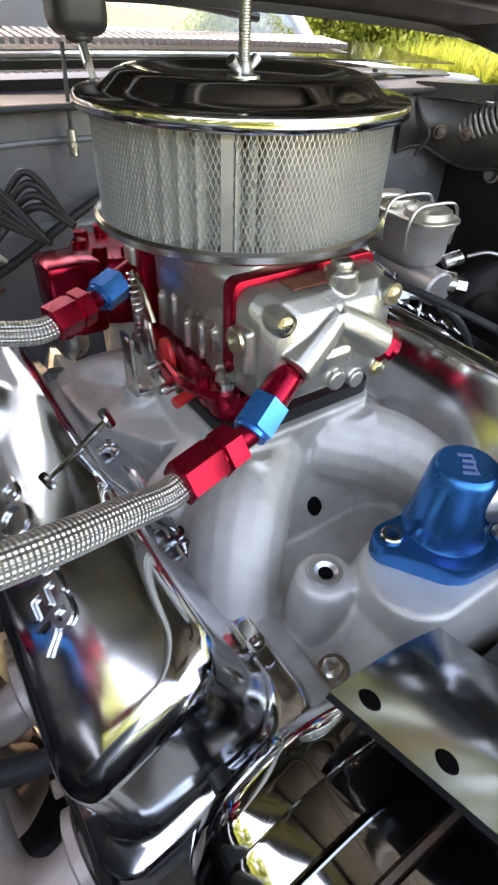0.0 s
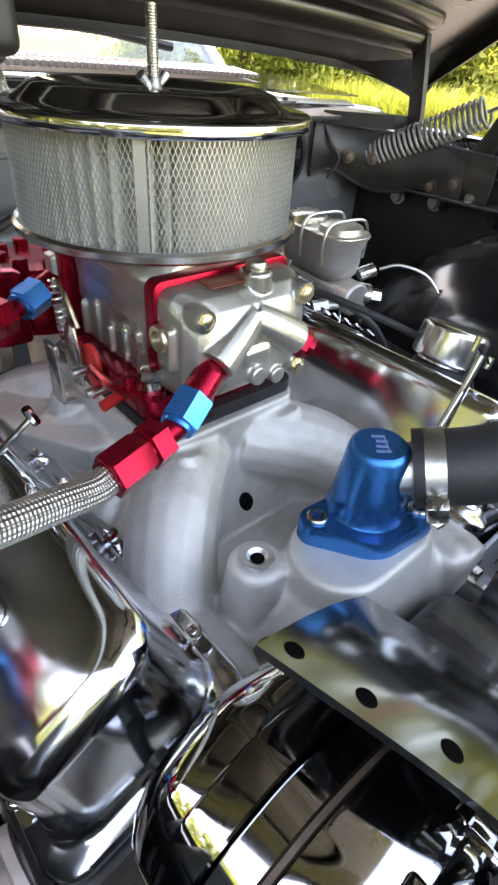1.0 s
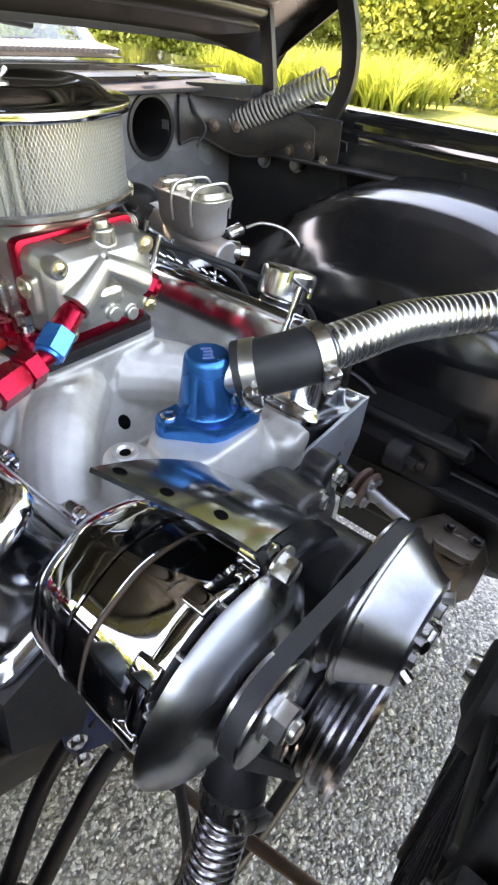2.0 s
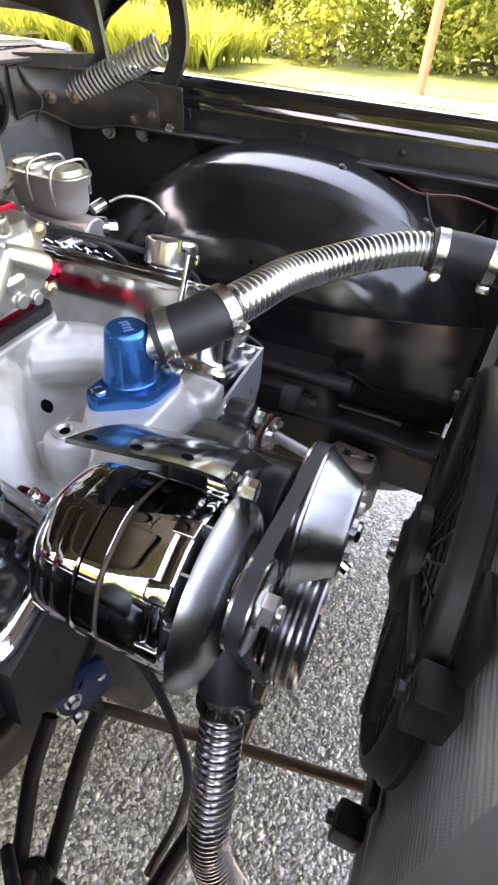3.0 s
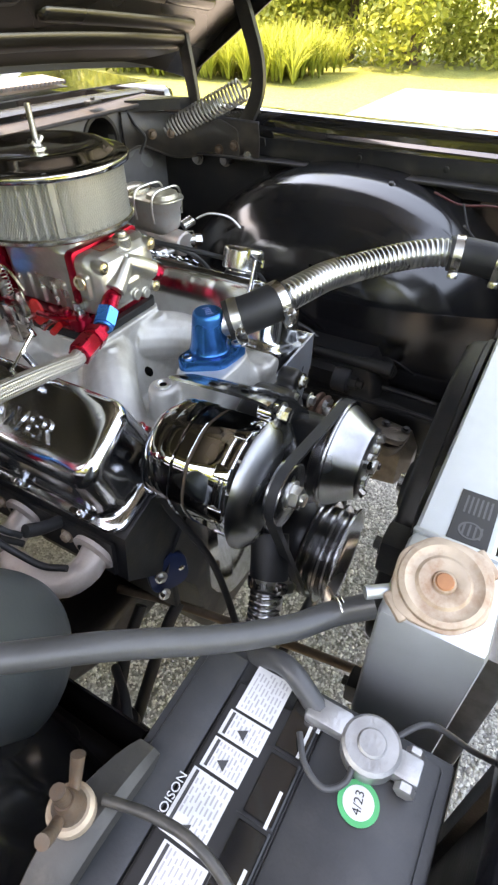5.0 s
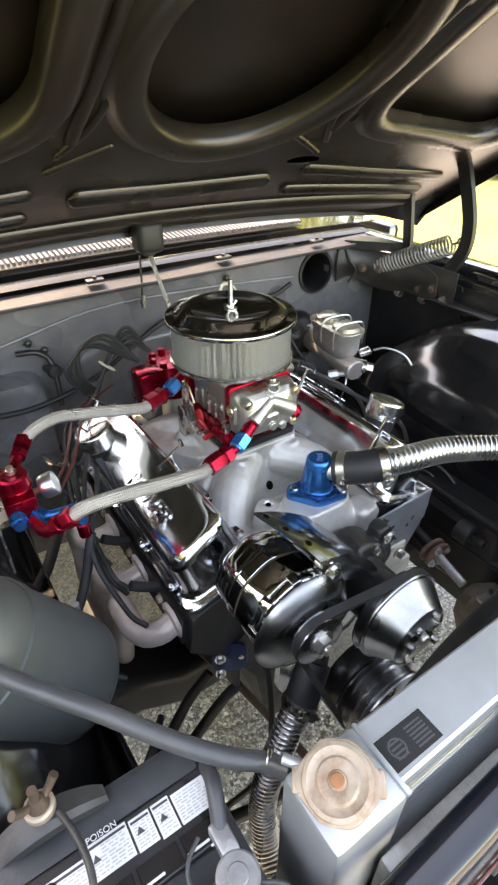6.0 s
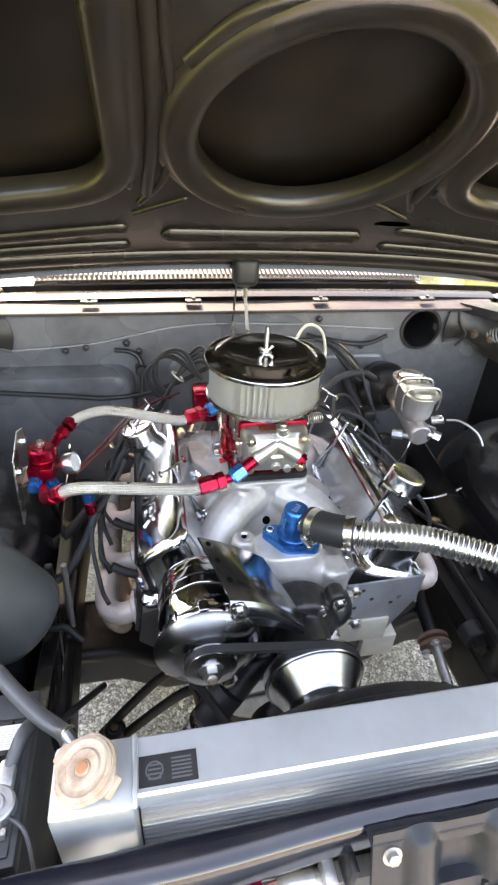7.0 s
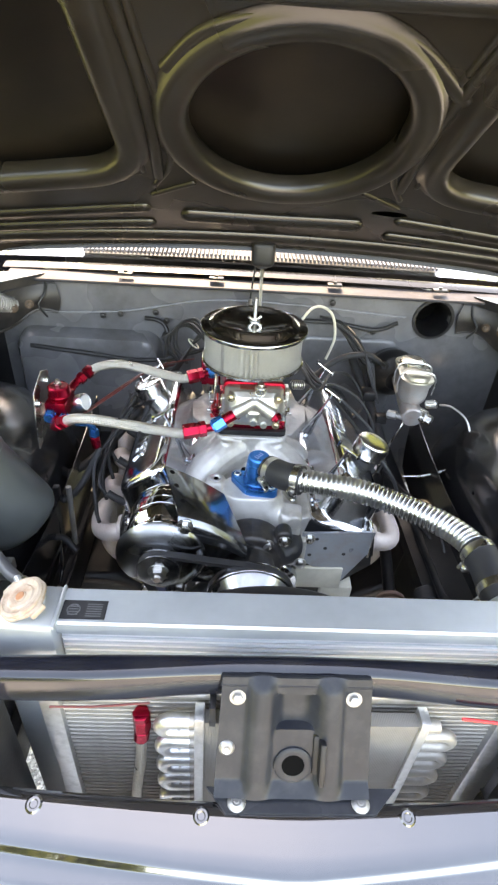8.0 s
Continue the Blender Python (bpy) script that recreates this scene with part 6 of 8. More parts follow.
def alternator_bracket():
    t = thing("alternator_bracket", (-0.09, 0.1, 0.82), "black chrome folded alternator bracket with bolt holes", "bracket")
    A, B, C, D = V((-0.162, 0.152, 0.872)), V((-0.056, 0.166, 0.800)), V((-0.012, 0.064, 0.772)), V((-0.128, 0.052, 0.853))

    def top(u, v):
        p = (A * (1 - u) + B * u) * (1 - v) + (D * (1 - u) + C * u) * v
        return p + V((0, 0, 0.014 * math.sin(u * math.pi) * (0.35 + 0.65 * v) - 0.006 * v ** 6))
    part("plate", grid(top, 16, 14, 0.0035), BLKPLATE, t)

    def flange(u, v):
        p = top(u, 1.0)
        return V((p.x, p.y - 0.010 * math.sin(min(1, v * 2) * math.pi / 2), p.z - 0.036 * v * (0.6 + 0.4 * math.cos((u - 0.15) * 2.5)) + 0.001))
    part("front_flange", grid(flange, 16, 8, 0.0035), BLKPLATE, t)
    for k, (u, v) in enumerate(((0.10, 0.10), (0.10, 0.40), (0.12, 0.72))):
        p = top(u, v)
        nn = (top(u + 0.05, v) - top(u - 0.05, v)).cross(top(u, v + 0.05) - top(u, v - 0.05)).normalized()
        if nn.z < 0:
            nn = -nn
        # Black disc on the plate, coloured as shade in a hole.
        part("hole", lathe([(0, 0.0042), (0.0042, 0.0042), (0.0052, 0.0030)], p, nn, 20), HOLE_SHADE, t, "black disc for the shade in a bolt hole")
    part("brace", sweep([(-0.02, 0.075, 0.765), (0.0, 0.10, 0.74), (0.01, 0.12, 0.72)], 0.012, 8, section=[(1, 0.25), (-1, 0.25), (-1, -0.25), (1, -0.25)]), BLKPLATE, t)
    part("low_bracket", joined(box(-0.15, -0.02, 0.075, 0.083, 0.66, 0.70, 0.003), box(-0.05, -0.01, 0.08, 0.14, 0.66, 0.70, 0.003)), BLKPLATE, t)
    return t


alternator_bracket()


def pulleys():
    t = thing("water_pump_pulley", (0, 0, 0.70), "spun aluminium water pump pulley shaped like a deep cup", "pulley")
    P = lambda prof: lathe(prof, (0, 0, 0.70), (0, 1, 0), 72)
    part("cup", P([(0, -0.036), (0.026, -0.036), (0.046, -0.036), (0.0505, -0.034), (0.0525, -0.028), (0.070, 0.000), (0.0715, 0.004)]), SPUN, t)
    part("rim", P([(0.0715, 0.004), (0.0755, 0.0045), (0.0765, 0.006), (0.0765, 0.0085), (0.066, 0.0135), (0.066, 0.0155), (0.0765, 0.021), (0.0765, 0.0235), (0.072, 0.0245), (0.04, 0.025)]), DARKSTEEL, t)
    part("hub", P([(0, -0.046), (0.009, -0.046), (0.010, -0.044), (0.010, -0.036), (0.022, -0.035), (0.022, -0.033)]), STEEL, t)
    for k in range(4):
        a = math.tau * k / 4 + 0.5
        bolt("bolt", (0.024 * math.cos(a), -0.034, 0.70 + 0.024 * math.sin(a)), (0, -1, 0), 0.007, t, STEEL)
    for a in (0.9, 2.4, 4.0, 5.6):
        part("spacer_tab", rod((0.036 * math.cos(a), -0.035, 0.70 + 0.036 * math.sin(a)), (0.040 * math.cos(a), -0.044, 0.70 + 0.040 * math.sin(a)), 0.006, 8), STEEL, t)
    c = thing("crank_pulley", (0, 0, 0.49), "chrome crank pulley with a belt groove", "pulley")
    Q = lambda prof: lathe(prof, (0, 0, 0.49), (0, 1, 0), 64)
    part("sheave", Q([(0.03, -0.004), (0.060, -0.006), (0.068, -0.012), (0.078, -0.026), (0.083, -0.027), (0.0835, -0.024), (0.073, -0.016), (0.073, -0.013), (0.0830, -0.007), (0.0830, -0.003), (0.073, 0.002), (0.073, 0.006), (0.0825, 0.011), (0.0825, 0.014), (0.071, 0.0175), (0.071, 0.020), (0.0805, 0.024), (0.0805, 0.027), (0.05, 0.028)]), DARKSTEEL, c)
    part("damper", Q([(0.02, 0.03), (0.078, 0.03), (0.080, 0.033), (0.080, 0.065), (0.078, 0.068), (0.02, 0.068)]), SATIN, c)
    part("crank_bolt", joined(hexbar((0, 0.0, 0.49), (0, -0.016, 0.49), 0.014), rod((0, 0.01, 0.49), (0, -0.002, 0.49), 0.028, 24)), STEEL, c)
    # the belt: straight runs tangent to the pulleys
    ps = [((-0.157, 0.765), 0.0345), ((0, 0.70), 0.0745), ((0, 0.49), 0.079)]
    path = []
    order = [0, 1, 2]
    for i in range(3):
        (c0, r0), (c1, r1) = ps[order[i]], ps[order[(i + 1) % 3]]
        d = np.array(c1) - np.array(c0)
        L = np.linalg.norm(d)
        th = math.atan2(d[1], d[0])
        phi = math.acos((r0 - r1) / L)
        a = th + phi
        path.append((order[i], a, np.array(c0) + r0 * np.array([math.cos(a), math.sin(a)]), order[(i + 1) % 3], np.array(c1) + r1 * np.array([math.cos(a), math.sin(a)])))
    pts = []
    for i in range(3):
        _, a, p, j, q = path[i]
        for f in np.linspace(0, 1, 14):
            pts.append(p * (1 - f) + q * f)
        a1 = path[(i + 1) % 3][1]
        while a1 > a:
            a1 -= math.tau
        (cc, rr) = ps[j]
        for f in np.linspace(0, 1, 16)[1:-1]:
            an = a + (a1 - a) * f
            pts.append(np.array(cc) + rr * np.array([math.cos(an), math.sin(an)]))
    bm = bmesh.new()
    n = len(pts)
    arr = np.array(pts)
    tg = np.roll(arr, -1, 0) - np.roll(arr, 1, 0)
    tg /= np.linalg.norm(tg, axis=1)[:, None]
    nm = np.stack([-tg[:, 1], tg[:, 0]], 1)
    sec = [(0.0022, 0.0065), (0.0022, -0.0065), (-0.007, -0.0042), (-0.007, 0.0042)]
    rings = []
    for i in range(n):
        ring = []
        for h, w in sec:
            q = arr[i] + nm[i] * h
            ring.append(bm.verts.new((q[0], 0.0135 + w, q[1])))
        rings.append(ring)
    for i in range(n):
        for k in range(4):
            bm.faces.new((rings[i][k], rings[i][(k + 1) % 4], rings[(i + 1) % n][(k + 1) % 4], rings[(i + 1) % n][k]))
    bmesh.ops.recalc_face_normals(bm, faces=bm.faces)
    solo("drive_belt", bm, RUBBER, "black rubber V-belt round the pulleys", "belt")


pulleys()


def head_bracket():
    t = thing("accessory_bracket", (0.18, 0.16, 0.62), "grey painted steel plate bolted to the cylinder head", "bracket")
    m = Matrix(((1, 0, 0, 0), (0, 0, 1, 0.160), (0, 1, 0, 0), (0, 0, 0, 1)))
    part("plate", prism([(0.105, 0.715), (0.250, 0.722), (0.246, 0.665), (0.212, 0.60), (0.195, 0.565), (0.165, 0.60), (0.105, 0.64)], 0, 0.005, 0.0012, m), mat("bracket_grey", (0.30, 0.32, 0.34), 0.33, 0.5, 0.1, 40, 0.15, 300, dirt=(0.2, 0.12, 0.07), dirt_amount=0.4, dirt_scale=20), t, smooth=False)
    part("fold", box(0.243, 0.249, 0.160, 0.20, 0.65, 0.722, 0.002), STEEL, t)
    for x, z in ((0.135, 0.70), (0.155, 0.675), (0.195, 0.66), (0.125, 0.655)):
        # Black discs for the shade inside the bolt holes.
        part("hole", rod((x, 0.1595, z), (x, 0.1592, z), 0.004, 14), INK_SHADE, t)
    bolt("bolt", (0.12, 0.160, 0.70), (0, -1, 0), 0.008, t)
    part("lower_bracket", joined(box(0.16, 0.23, 0.158, 0.20, 0.50, 0.56, 0.004), box(0.10, 0.20, 0.155, 0.165, 0.56, 0.62, 0.003)), CREAM, t, "cream cast lower bracket")
    return t


head_bracket()


def header(sg):
    t = thing("exhaust_header", (sg * 0.30, 0.42, 0.58), "pale coated tubular exhaust header with heat stains", "exhaust header", "exhaust headers")
    part("flange", loft([[(sg * x, y, z) for x, z in ((0.256, 0.675), (0.262, 0.677), (0.268, 0.625), (0.262, 0.622))] for y in (0.19, 0.645)]), ENGINE, t, smooth=False)
    for k, y in enumerate((0.222, 0.345, 0.470, 0.595)):
        d = (0.055, 0.045, 0.04, -0.03)[k]
        part("tube", sweep([(sg * 0.255, y, 0.650), (sg * 0.288, y - 0.1 * d, 0.642), (sg * 0.314, y + 0.25 * d, 0.634), (sg * 0.322, y + d, 0.632), (sg * 0.320, y + 1.9 * d, 0.615 - 0.02 * k), (sg * 0.325, 0.42 + 0.06 * (k - 1.5), 0.50), (sg * 0.31, 0.45 + 0.03 * (k - 1.5), 0.36)], 0.0195, 20, n=44), HEADER, t)
        part("port_collar", lathe([(0.0215, 0.0), (0.030, 0.0), (0.031, 0.006), (0.024, 0.009), (0.0215, 0.009)], (sg * 0.262, y, 0.648), (sg, 0, -0.15), 24), HEADER, t)
        bolt("bolt", (sg * 0.264, y + 0.045, 0.652), (sg, 0, 0.15), 0.007, t, RUSTCAP)
        part("spark_boot", sweep([(sg * 0.262, y + 0.055, 0.672), (sg * 0.285, y + 0.057, 0.682), (sg * 0.305, y + 0.06, 0.695)], 0.0085, 12, n=10), RUBBER, t, "black rubber plug boot")
    part("collector", sweep([(sg * 0.31, 0.46, 0.37), (sg * 0.30, 0.52, 0.28), (sg * 0.28, 0.70, 0.22)], 0.045, 20, n=16), HEADER, t)
    return t


header(-1), header(1)


def distributor():
    t = thing("distributor", (-0.03, 0.66, 0.72), "red capped distributor behind the carburetor", "distributor")
    part("body", rod((-0.035, 0.655, 0.68), (-0.035, 0.655, 0.80), 0.026, 24, 0.003), CASTALU, t)
    cap = part("cap", lathe([(0.058, 0.80), (0.060, 0.803), (0.060, 0.835), (0.052, 0.842), (0.050, 0.862), (0.046, 0.866), (0, 0.866)], (-0.035, 0.655, 0), seg=32), RED, t, "red plastic cap")
    for k in range(8):
        a = math.tau * k / 8
        part("tower", rod((-0.035 + 0.038 * math.cos(a), 0.655 + 0.038 * math.sin(a), 0.86), (-0.035 + 0.038 * math.cos(a), 0.655 + 0.038 * math.sin(a), 0.876), 0.008, 12, 0.001), RED, cap)
    part("module", box(-0.125, -0.07, 0.60, 0.655, 0.795, 0.872, 0.006), RED, t, "red ignition module housing")
    part("vacuum_can", lathe([(0, 0), (0.025, 0.002), (0.028, 0.008), (0.028, 0.018), (0.02, 0.022), (0, 0.024)], (-0.10, 0.63, 0.79), (-1, -0.3, 0), 24), STEEL, t)
    return t


distributor()


def plug_wires():
    rng = random.Random(4)
    for k in range(4):
        y = (0.28, 0.40, 0.53, 0.655)[k]
        o = 0.006 * k
        solo("plug_wire", sweep([(-0.07, 0.67 + o, 0.885), (-0.10, 0.70 + o, 0.90 + 0.01 * k), (-0.15, 0.715 + 0.5 * o, 0.86), (-0.20, 0.69, 0.80 - o), (-0.275, 0.66 - 0.03 * k, 0.765 - o), (-0.315, (0.66 + y) / 2, 0.735 - 2 * o), (-0.325, y + 0.03, 0.715), (-0.31, y + 0.005, 0.69)], 0.0040, 10, n=90), RUBBER, "black ignition wire to a spark plug", "wire", "plug wires")
        y = (0.28, 0.40, 0.53, 0.655)[k]
        solo("plug_wire", sweep([(0.0, 0.67 + o, 0.885), (0.04, 0.69 + o, 0.90 + 0.006 * k), (0.11, 0.66 - o, 0.875), (0.15, 0.60 - 0.04 * k, 0.852 + o * 0.5), (0.205, (0.55 + y) / 2, 0.845), (0.275, y + 0.02, 0.80), (0.320, y + 0.01, 0.73), (0.31, y, 0.69)], 0.0040, 10, n=90), RUBBER, "black ignition wire to a spark plug", "wire", "plug wires")
    solo("wire_tie", torus((-0.152, 0.712, 0.858), (0.7, 0.1, 0.8), 0.017, 0.0022, 20, 8), CREAM, "pale wire separator clipped on the ignition wires", "wire clip")


plug_wires()


# ---- radiator, fan and front of the car ----
def fin_mat(name, axis, pitch, color):
    """Thin folded fins, as fine grooves."""
    m = mat(name, color, 0.5, 0.25, 0.12, 40)
    n, l = m.node_tree.nodes, m.node_tree.links
    co = n.new("ShaderNodeTexCoord")
    sp = n.new("ShaderNodeSeparateXYZ")
    l.new(co.outputs["Object"], sp.inputs[0])
    a = n.new("ShaderNodeMath"); a.operation = "MULTIPLY"; a.inputs[1].default_value = math.tau / pitch
    l.new(sp.outputs[axis], a.inputs[0])
    s = n.new("ShaderNodeMath"); s.operation = "SINE"
    l.new(a.outputs[0], s.inputs[0])
    bp = n.new("ShaderNodeBump")
    bp.inputs["Strength"].default_value, bp.inputs["Distance"].default_value = 0.35, pitch * 0.2
    l.new(s.outputs[0], bp.inputs["Height"])
    l.new(bp.outputs[0], n["Principled BSDF"].inputs["Normal"])
    return m


FINS = fin_mat("radiator_fins", 0, 0.0022, (0.72, 0.725, 0.72))
CONDTUBE = mat("dusty_condenser_tube", (0.30, 0.28, 0.25), 0.5, 0.5, 0.15, 60, dirt=(0.16, 0.13, 0.1), dirt_amount=0.5, dirt_scale=20)
CONDFINS = fin_mat("condenser_fins", 0, 0.0022, (0.20, 0.185, 0.165))


def radiator():
    t = thing("radiator", (0.04, -0.167, 0.45), "bare aluminium radiator with welded side tanks", "radiator")
    part("top_plate", loft([[(x, y, z) for y, z in ((-0.190, 0.870), (-0.190, 0.8875), (-0.1875, 0.8903), (-0.1375, 0.8903), (-0.135, 0.8875), (-0.135, 0.868), (-0.138, 0.868), (-0.138, 0.886), (-0.187, 0.886), (-0.187, 0.870))] for x in (-0.252, 0.328)]), RADALU, t, smooth=False)
    core = part("core", box(-0.25, 0.326, -0.1815, -0.144, 0.455, 0.882), FINS, t, "fine aluminium cooling fins", smooth=False)
    tube = box(-0.25, 0.326, -0.1845, -0.1432, -0.0014, 0.0014, 0.0006, 1)
    me = bpy.data.meshes.new("tube")
    tube.to_mesh(me); tube.free()
    me.materials.append(RADALU)
    for k in range(38):
        ob = new("tube", me)
        ob.parent = core
        ob.location = (0, 0, 0.864 - 0.0105 * k)
    for x0, x1 in ((-0.328, -0.252), (0.328, 0.404)):
        part("side_tank", joined(box(x0, x1, -0.201, -0.134, 0.44, 0.893, 0.006)), RADALU, t)
        part("weld_bead", joined(*[box(x - 0.0025, x + 0.0025, -0.2005, -0.1345, 0.8895, 0.8945, 0.0018) for x in ((x0 if x0 > 0 else x1),)]), RADALU, t)
    part("lower_channel", box(-0.252, 0.328, -0.199, -0.136, 0.44, 0.455, 0.002), RADALU, t)
    part("outlet_neck", rod((0.343, -0.134, 0.862), (0.343, -0.105, 0.862), 0.0235, 28, 0.002), RADALU, t)
    part("lower_neck", rod((-0.285, -0.134, 0.50), (-0.285, -0.10, 0.50), 0.0235, 28, 0.002), RADALU, t)
    ax = V((-0.34, -0.10, 1)).normalized()
    p = V((-0.292, -0.163, 0.889))
    nk = part("filler_neck", lathe([(0.021, -0.004), (0.021, 0.006), (0.026, 0.007), (0.026, 0.010), (0.018, 0.010)], p, ax, 36), RADALU, t)
    part("overflow_nipple", rod(p + ax * 0.003 + V((-0.01, 0.018, 0)), p + ax * 0.003 + V((-0.026, 0.040, 0)), 0.0045, 12), RADALU, nk)
    part("label", box(-0.2485, -0.1935, -0.184, -0.156, 0.8905, 0.8911), INK_SHADE, t, "black maker's label with grey print", smooth=False)
    lab = joined(*[box(-0.218 + 0.0, -0.199, -0.180 + 0.0035 * k, -0.1785 + 0.0035 * k, 0.8911, 0.8914) for k in range(6)], lathe([(0.007, 0), (0.0085, 0), (0.0085, 0.0003), (0.007, 0.0003), (0.007, 0)], (-0.234, -0.170, 0.8911), seg=28), *[box(-0.240, -0.228, -0.178 + 0.004 * k, -0.1765 + 0.004 * k, 0.8911, 0.8914) for k in range(4)])
    part("label_print", lab, mat("faded_grey_print", (0.07, 0.07, 0.072), 0.5, 0, 0.1, 60), t, smooth=False)
    c = thing("pressure_cap", p + ax * 0.011, "rusty pale steel pressure cap with two ears on the radiator", "radiator cap")
    q = p + ax * 0.0105
    ears = []
    outline = []
    for k in range(72):
        a = math.tau * k / 72
        e = max(0, math.cos(2 * (a - 0.6))) ** 6
        lobe = 0.0305 + 0.0042 * e + 0.0006 * math.sin(8 * a)
        outline.append((lobe * math.cos(a), lobe * math.sin(a)))
    m = axis_matrix(q, ax)
    part("shell", prism(outline, 0, 0.005, 0.0018, m), RUSTCAP, c)
    part("crown", lathe([(0.0285, 0.004), (0.0275, 0.0075), (0.024, 0.0085), (0.021, 0.0068), (0.0175, 0.0068), (0.0155, 0.0085), (0.009, 0.0085), (0.0075, 0.0075), (0.0065, 0.0092), (0, 0.0095)], q, ax, 48), RUSTCAP, c)
    for a in (0.6, 0.6 + math.pi):
        part("ear", turned(box(0.029, 0.0365, -0.010, 0.010, -0.004, 0.004, 0.0025), m @ Matrix.Rotation(a, 4, "Z")), RUSTCAP, c)
    part("rivet", lathe([(0, 0.0105), (0.005, 0.0102), (0.006, 0.009)], q, ax, 20), mat("rust_spot", (0.36, 0.15, 0.07), 0.6, 0.3, 0.3, 80), c)
    h = thing("overflow_hose", (-0.35, -0.07, 0.86), "dark grey rubber overflow hose clipped to the radiator neck", "hose")
    part("hose", sweep([tuple(p + V((-0.022, 0.030, -0.010))), (-0.326, -0.107, 0.864), (-0.350, -0.088, 0.866), (-0.385, -0.055, 0.877), (-0.430, -0.007, 0.897), (-0.480, 0.050, 0.908), (-0.53, 0.108, 0.926), (-0.59, 0.17, 0.938), (-0.66, 0.23, 0.935)], 0.0087, 18, n=70), GREYHOSE, h)
    part("clip", joined(*[torus((-0.3205 - 0.002 * k, -0.1115 + 0.002 * k, 0.8655), (-0.75, 0.65, -0.10), 0.0094, 0.0011, 24, 8) for k in range(2)]), STEEL, h, "small wire clip")
    return t


radiator()


def cooling_fan():
    t = thing("cooling_fan", (0.03, -0.1, 0.66), "black plastic electric cooling fan on the radiator", "cooling fan")
    c = V((0.02, -0.040, 0.672))
    P = lambda prof, seg=72: lathe(prof, c, (0, 1, 0), seg)
    part("shroud", P([(0.204, -0.092), (0.209, -0.091), (0.209, -0.086), (0.206, -0.084), (0.204, -0.073), (0.202, -0.069), (0.198, -0.0665), (0.192, -0.066), (0.191, -0.071), (0.198, -0.074), (0.200, -0.090)]), PLASTIC, t)
    for sx, sz in ((-1, -1), (-1, 1), (1, -1), (1, 1)):
        part("flange", box(c.x + 0.165 * sx - 0.03, c.x + 0.165 * sx + 0.03, -0.136, -0.126, 0.665 + 0.15 * sz - 0.025, 0.665 + 0.15 * sz + 0.025, 0.004), PLASTIC, t)
    for k in range(44):
        m = Matrix.Translation(c) @ Matrix.Rotation(math.tau * k / 44, 4, "Y")
        part("guard_rib", turned(box(0.058, 0.197, -0.0730, -0.0670, -0.0012, 0.0012), m @ Matrix.Rotation(0.0, 4, "Y")), PLASTIC, t, smooth=False)
    for r in (0.095, 0.13, 0.162):
        part("guard_ring", torus(c + V((0, -0.070, 0)), (0, 1, 0), r, 0.0022, 64, 8), PLASTIC, t)
    for k in range(4):
        m = Matrix.Translation(c) @ Matrix.Rotation(math.tau * k / 4 + 0.5, 4, "Y")
        part("strut", turned(box(0.05, 0.197, -0.074, -0.062, -0.006, 0.006, 0.002), m), PLASTIC, t)
    part("motor", P([(0, -0.042), (0.030, -0.044), (0.040, -0.050), (0.043, -0.050), (0.058, -0.054), (0.060, -0.066)]), PLASTIC, t)
    part("motor_hub", P([(0, -0.036), (0.012, -0.036), (0.014, -0.044)]), STEEL, t)
    for k in range(10):
        m = Matrix.Translation(c) @ Matrix.Rotation(math.tau * k / 10, 4, "Y")
        part("blade", turned(grid(lambda u, v: (0.05 + 0.135 * u, -0.092 + 0.008 * v, -0.022 + 0.044 * v + 0.014 * u), 6, 3, 0.002), m), PLASTIC, t)
    for sx, sz in ((1, 0.08), (-1, 0.11), (1, -0.16), (-1, -0.18)):
        tb = part("mounting_tab", box(c.x + sx * 0.20 - 0.016, c.x + sx * 0.20 + 0.016, -0.135, -0.105, 0.665 + sz - 0.022, 0.665 + sz + 0.022, 0.004), PLASTIC, t)
        bolt("bolt", (c.x + sx * 0.20, -0.105, 0.665 + sz), (0, 1, 0), 0.007, tb, SATIN)
    return t


cooling_fan()


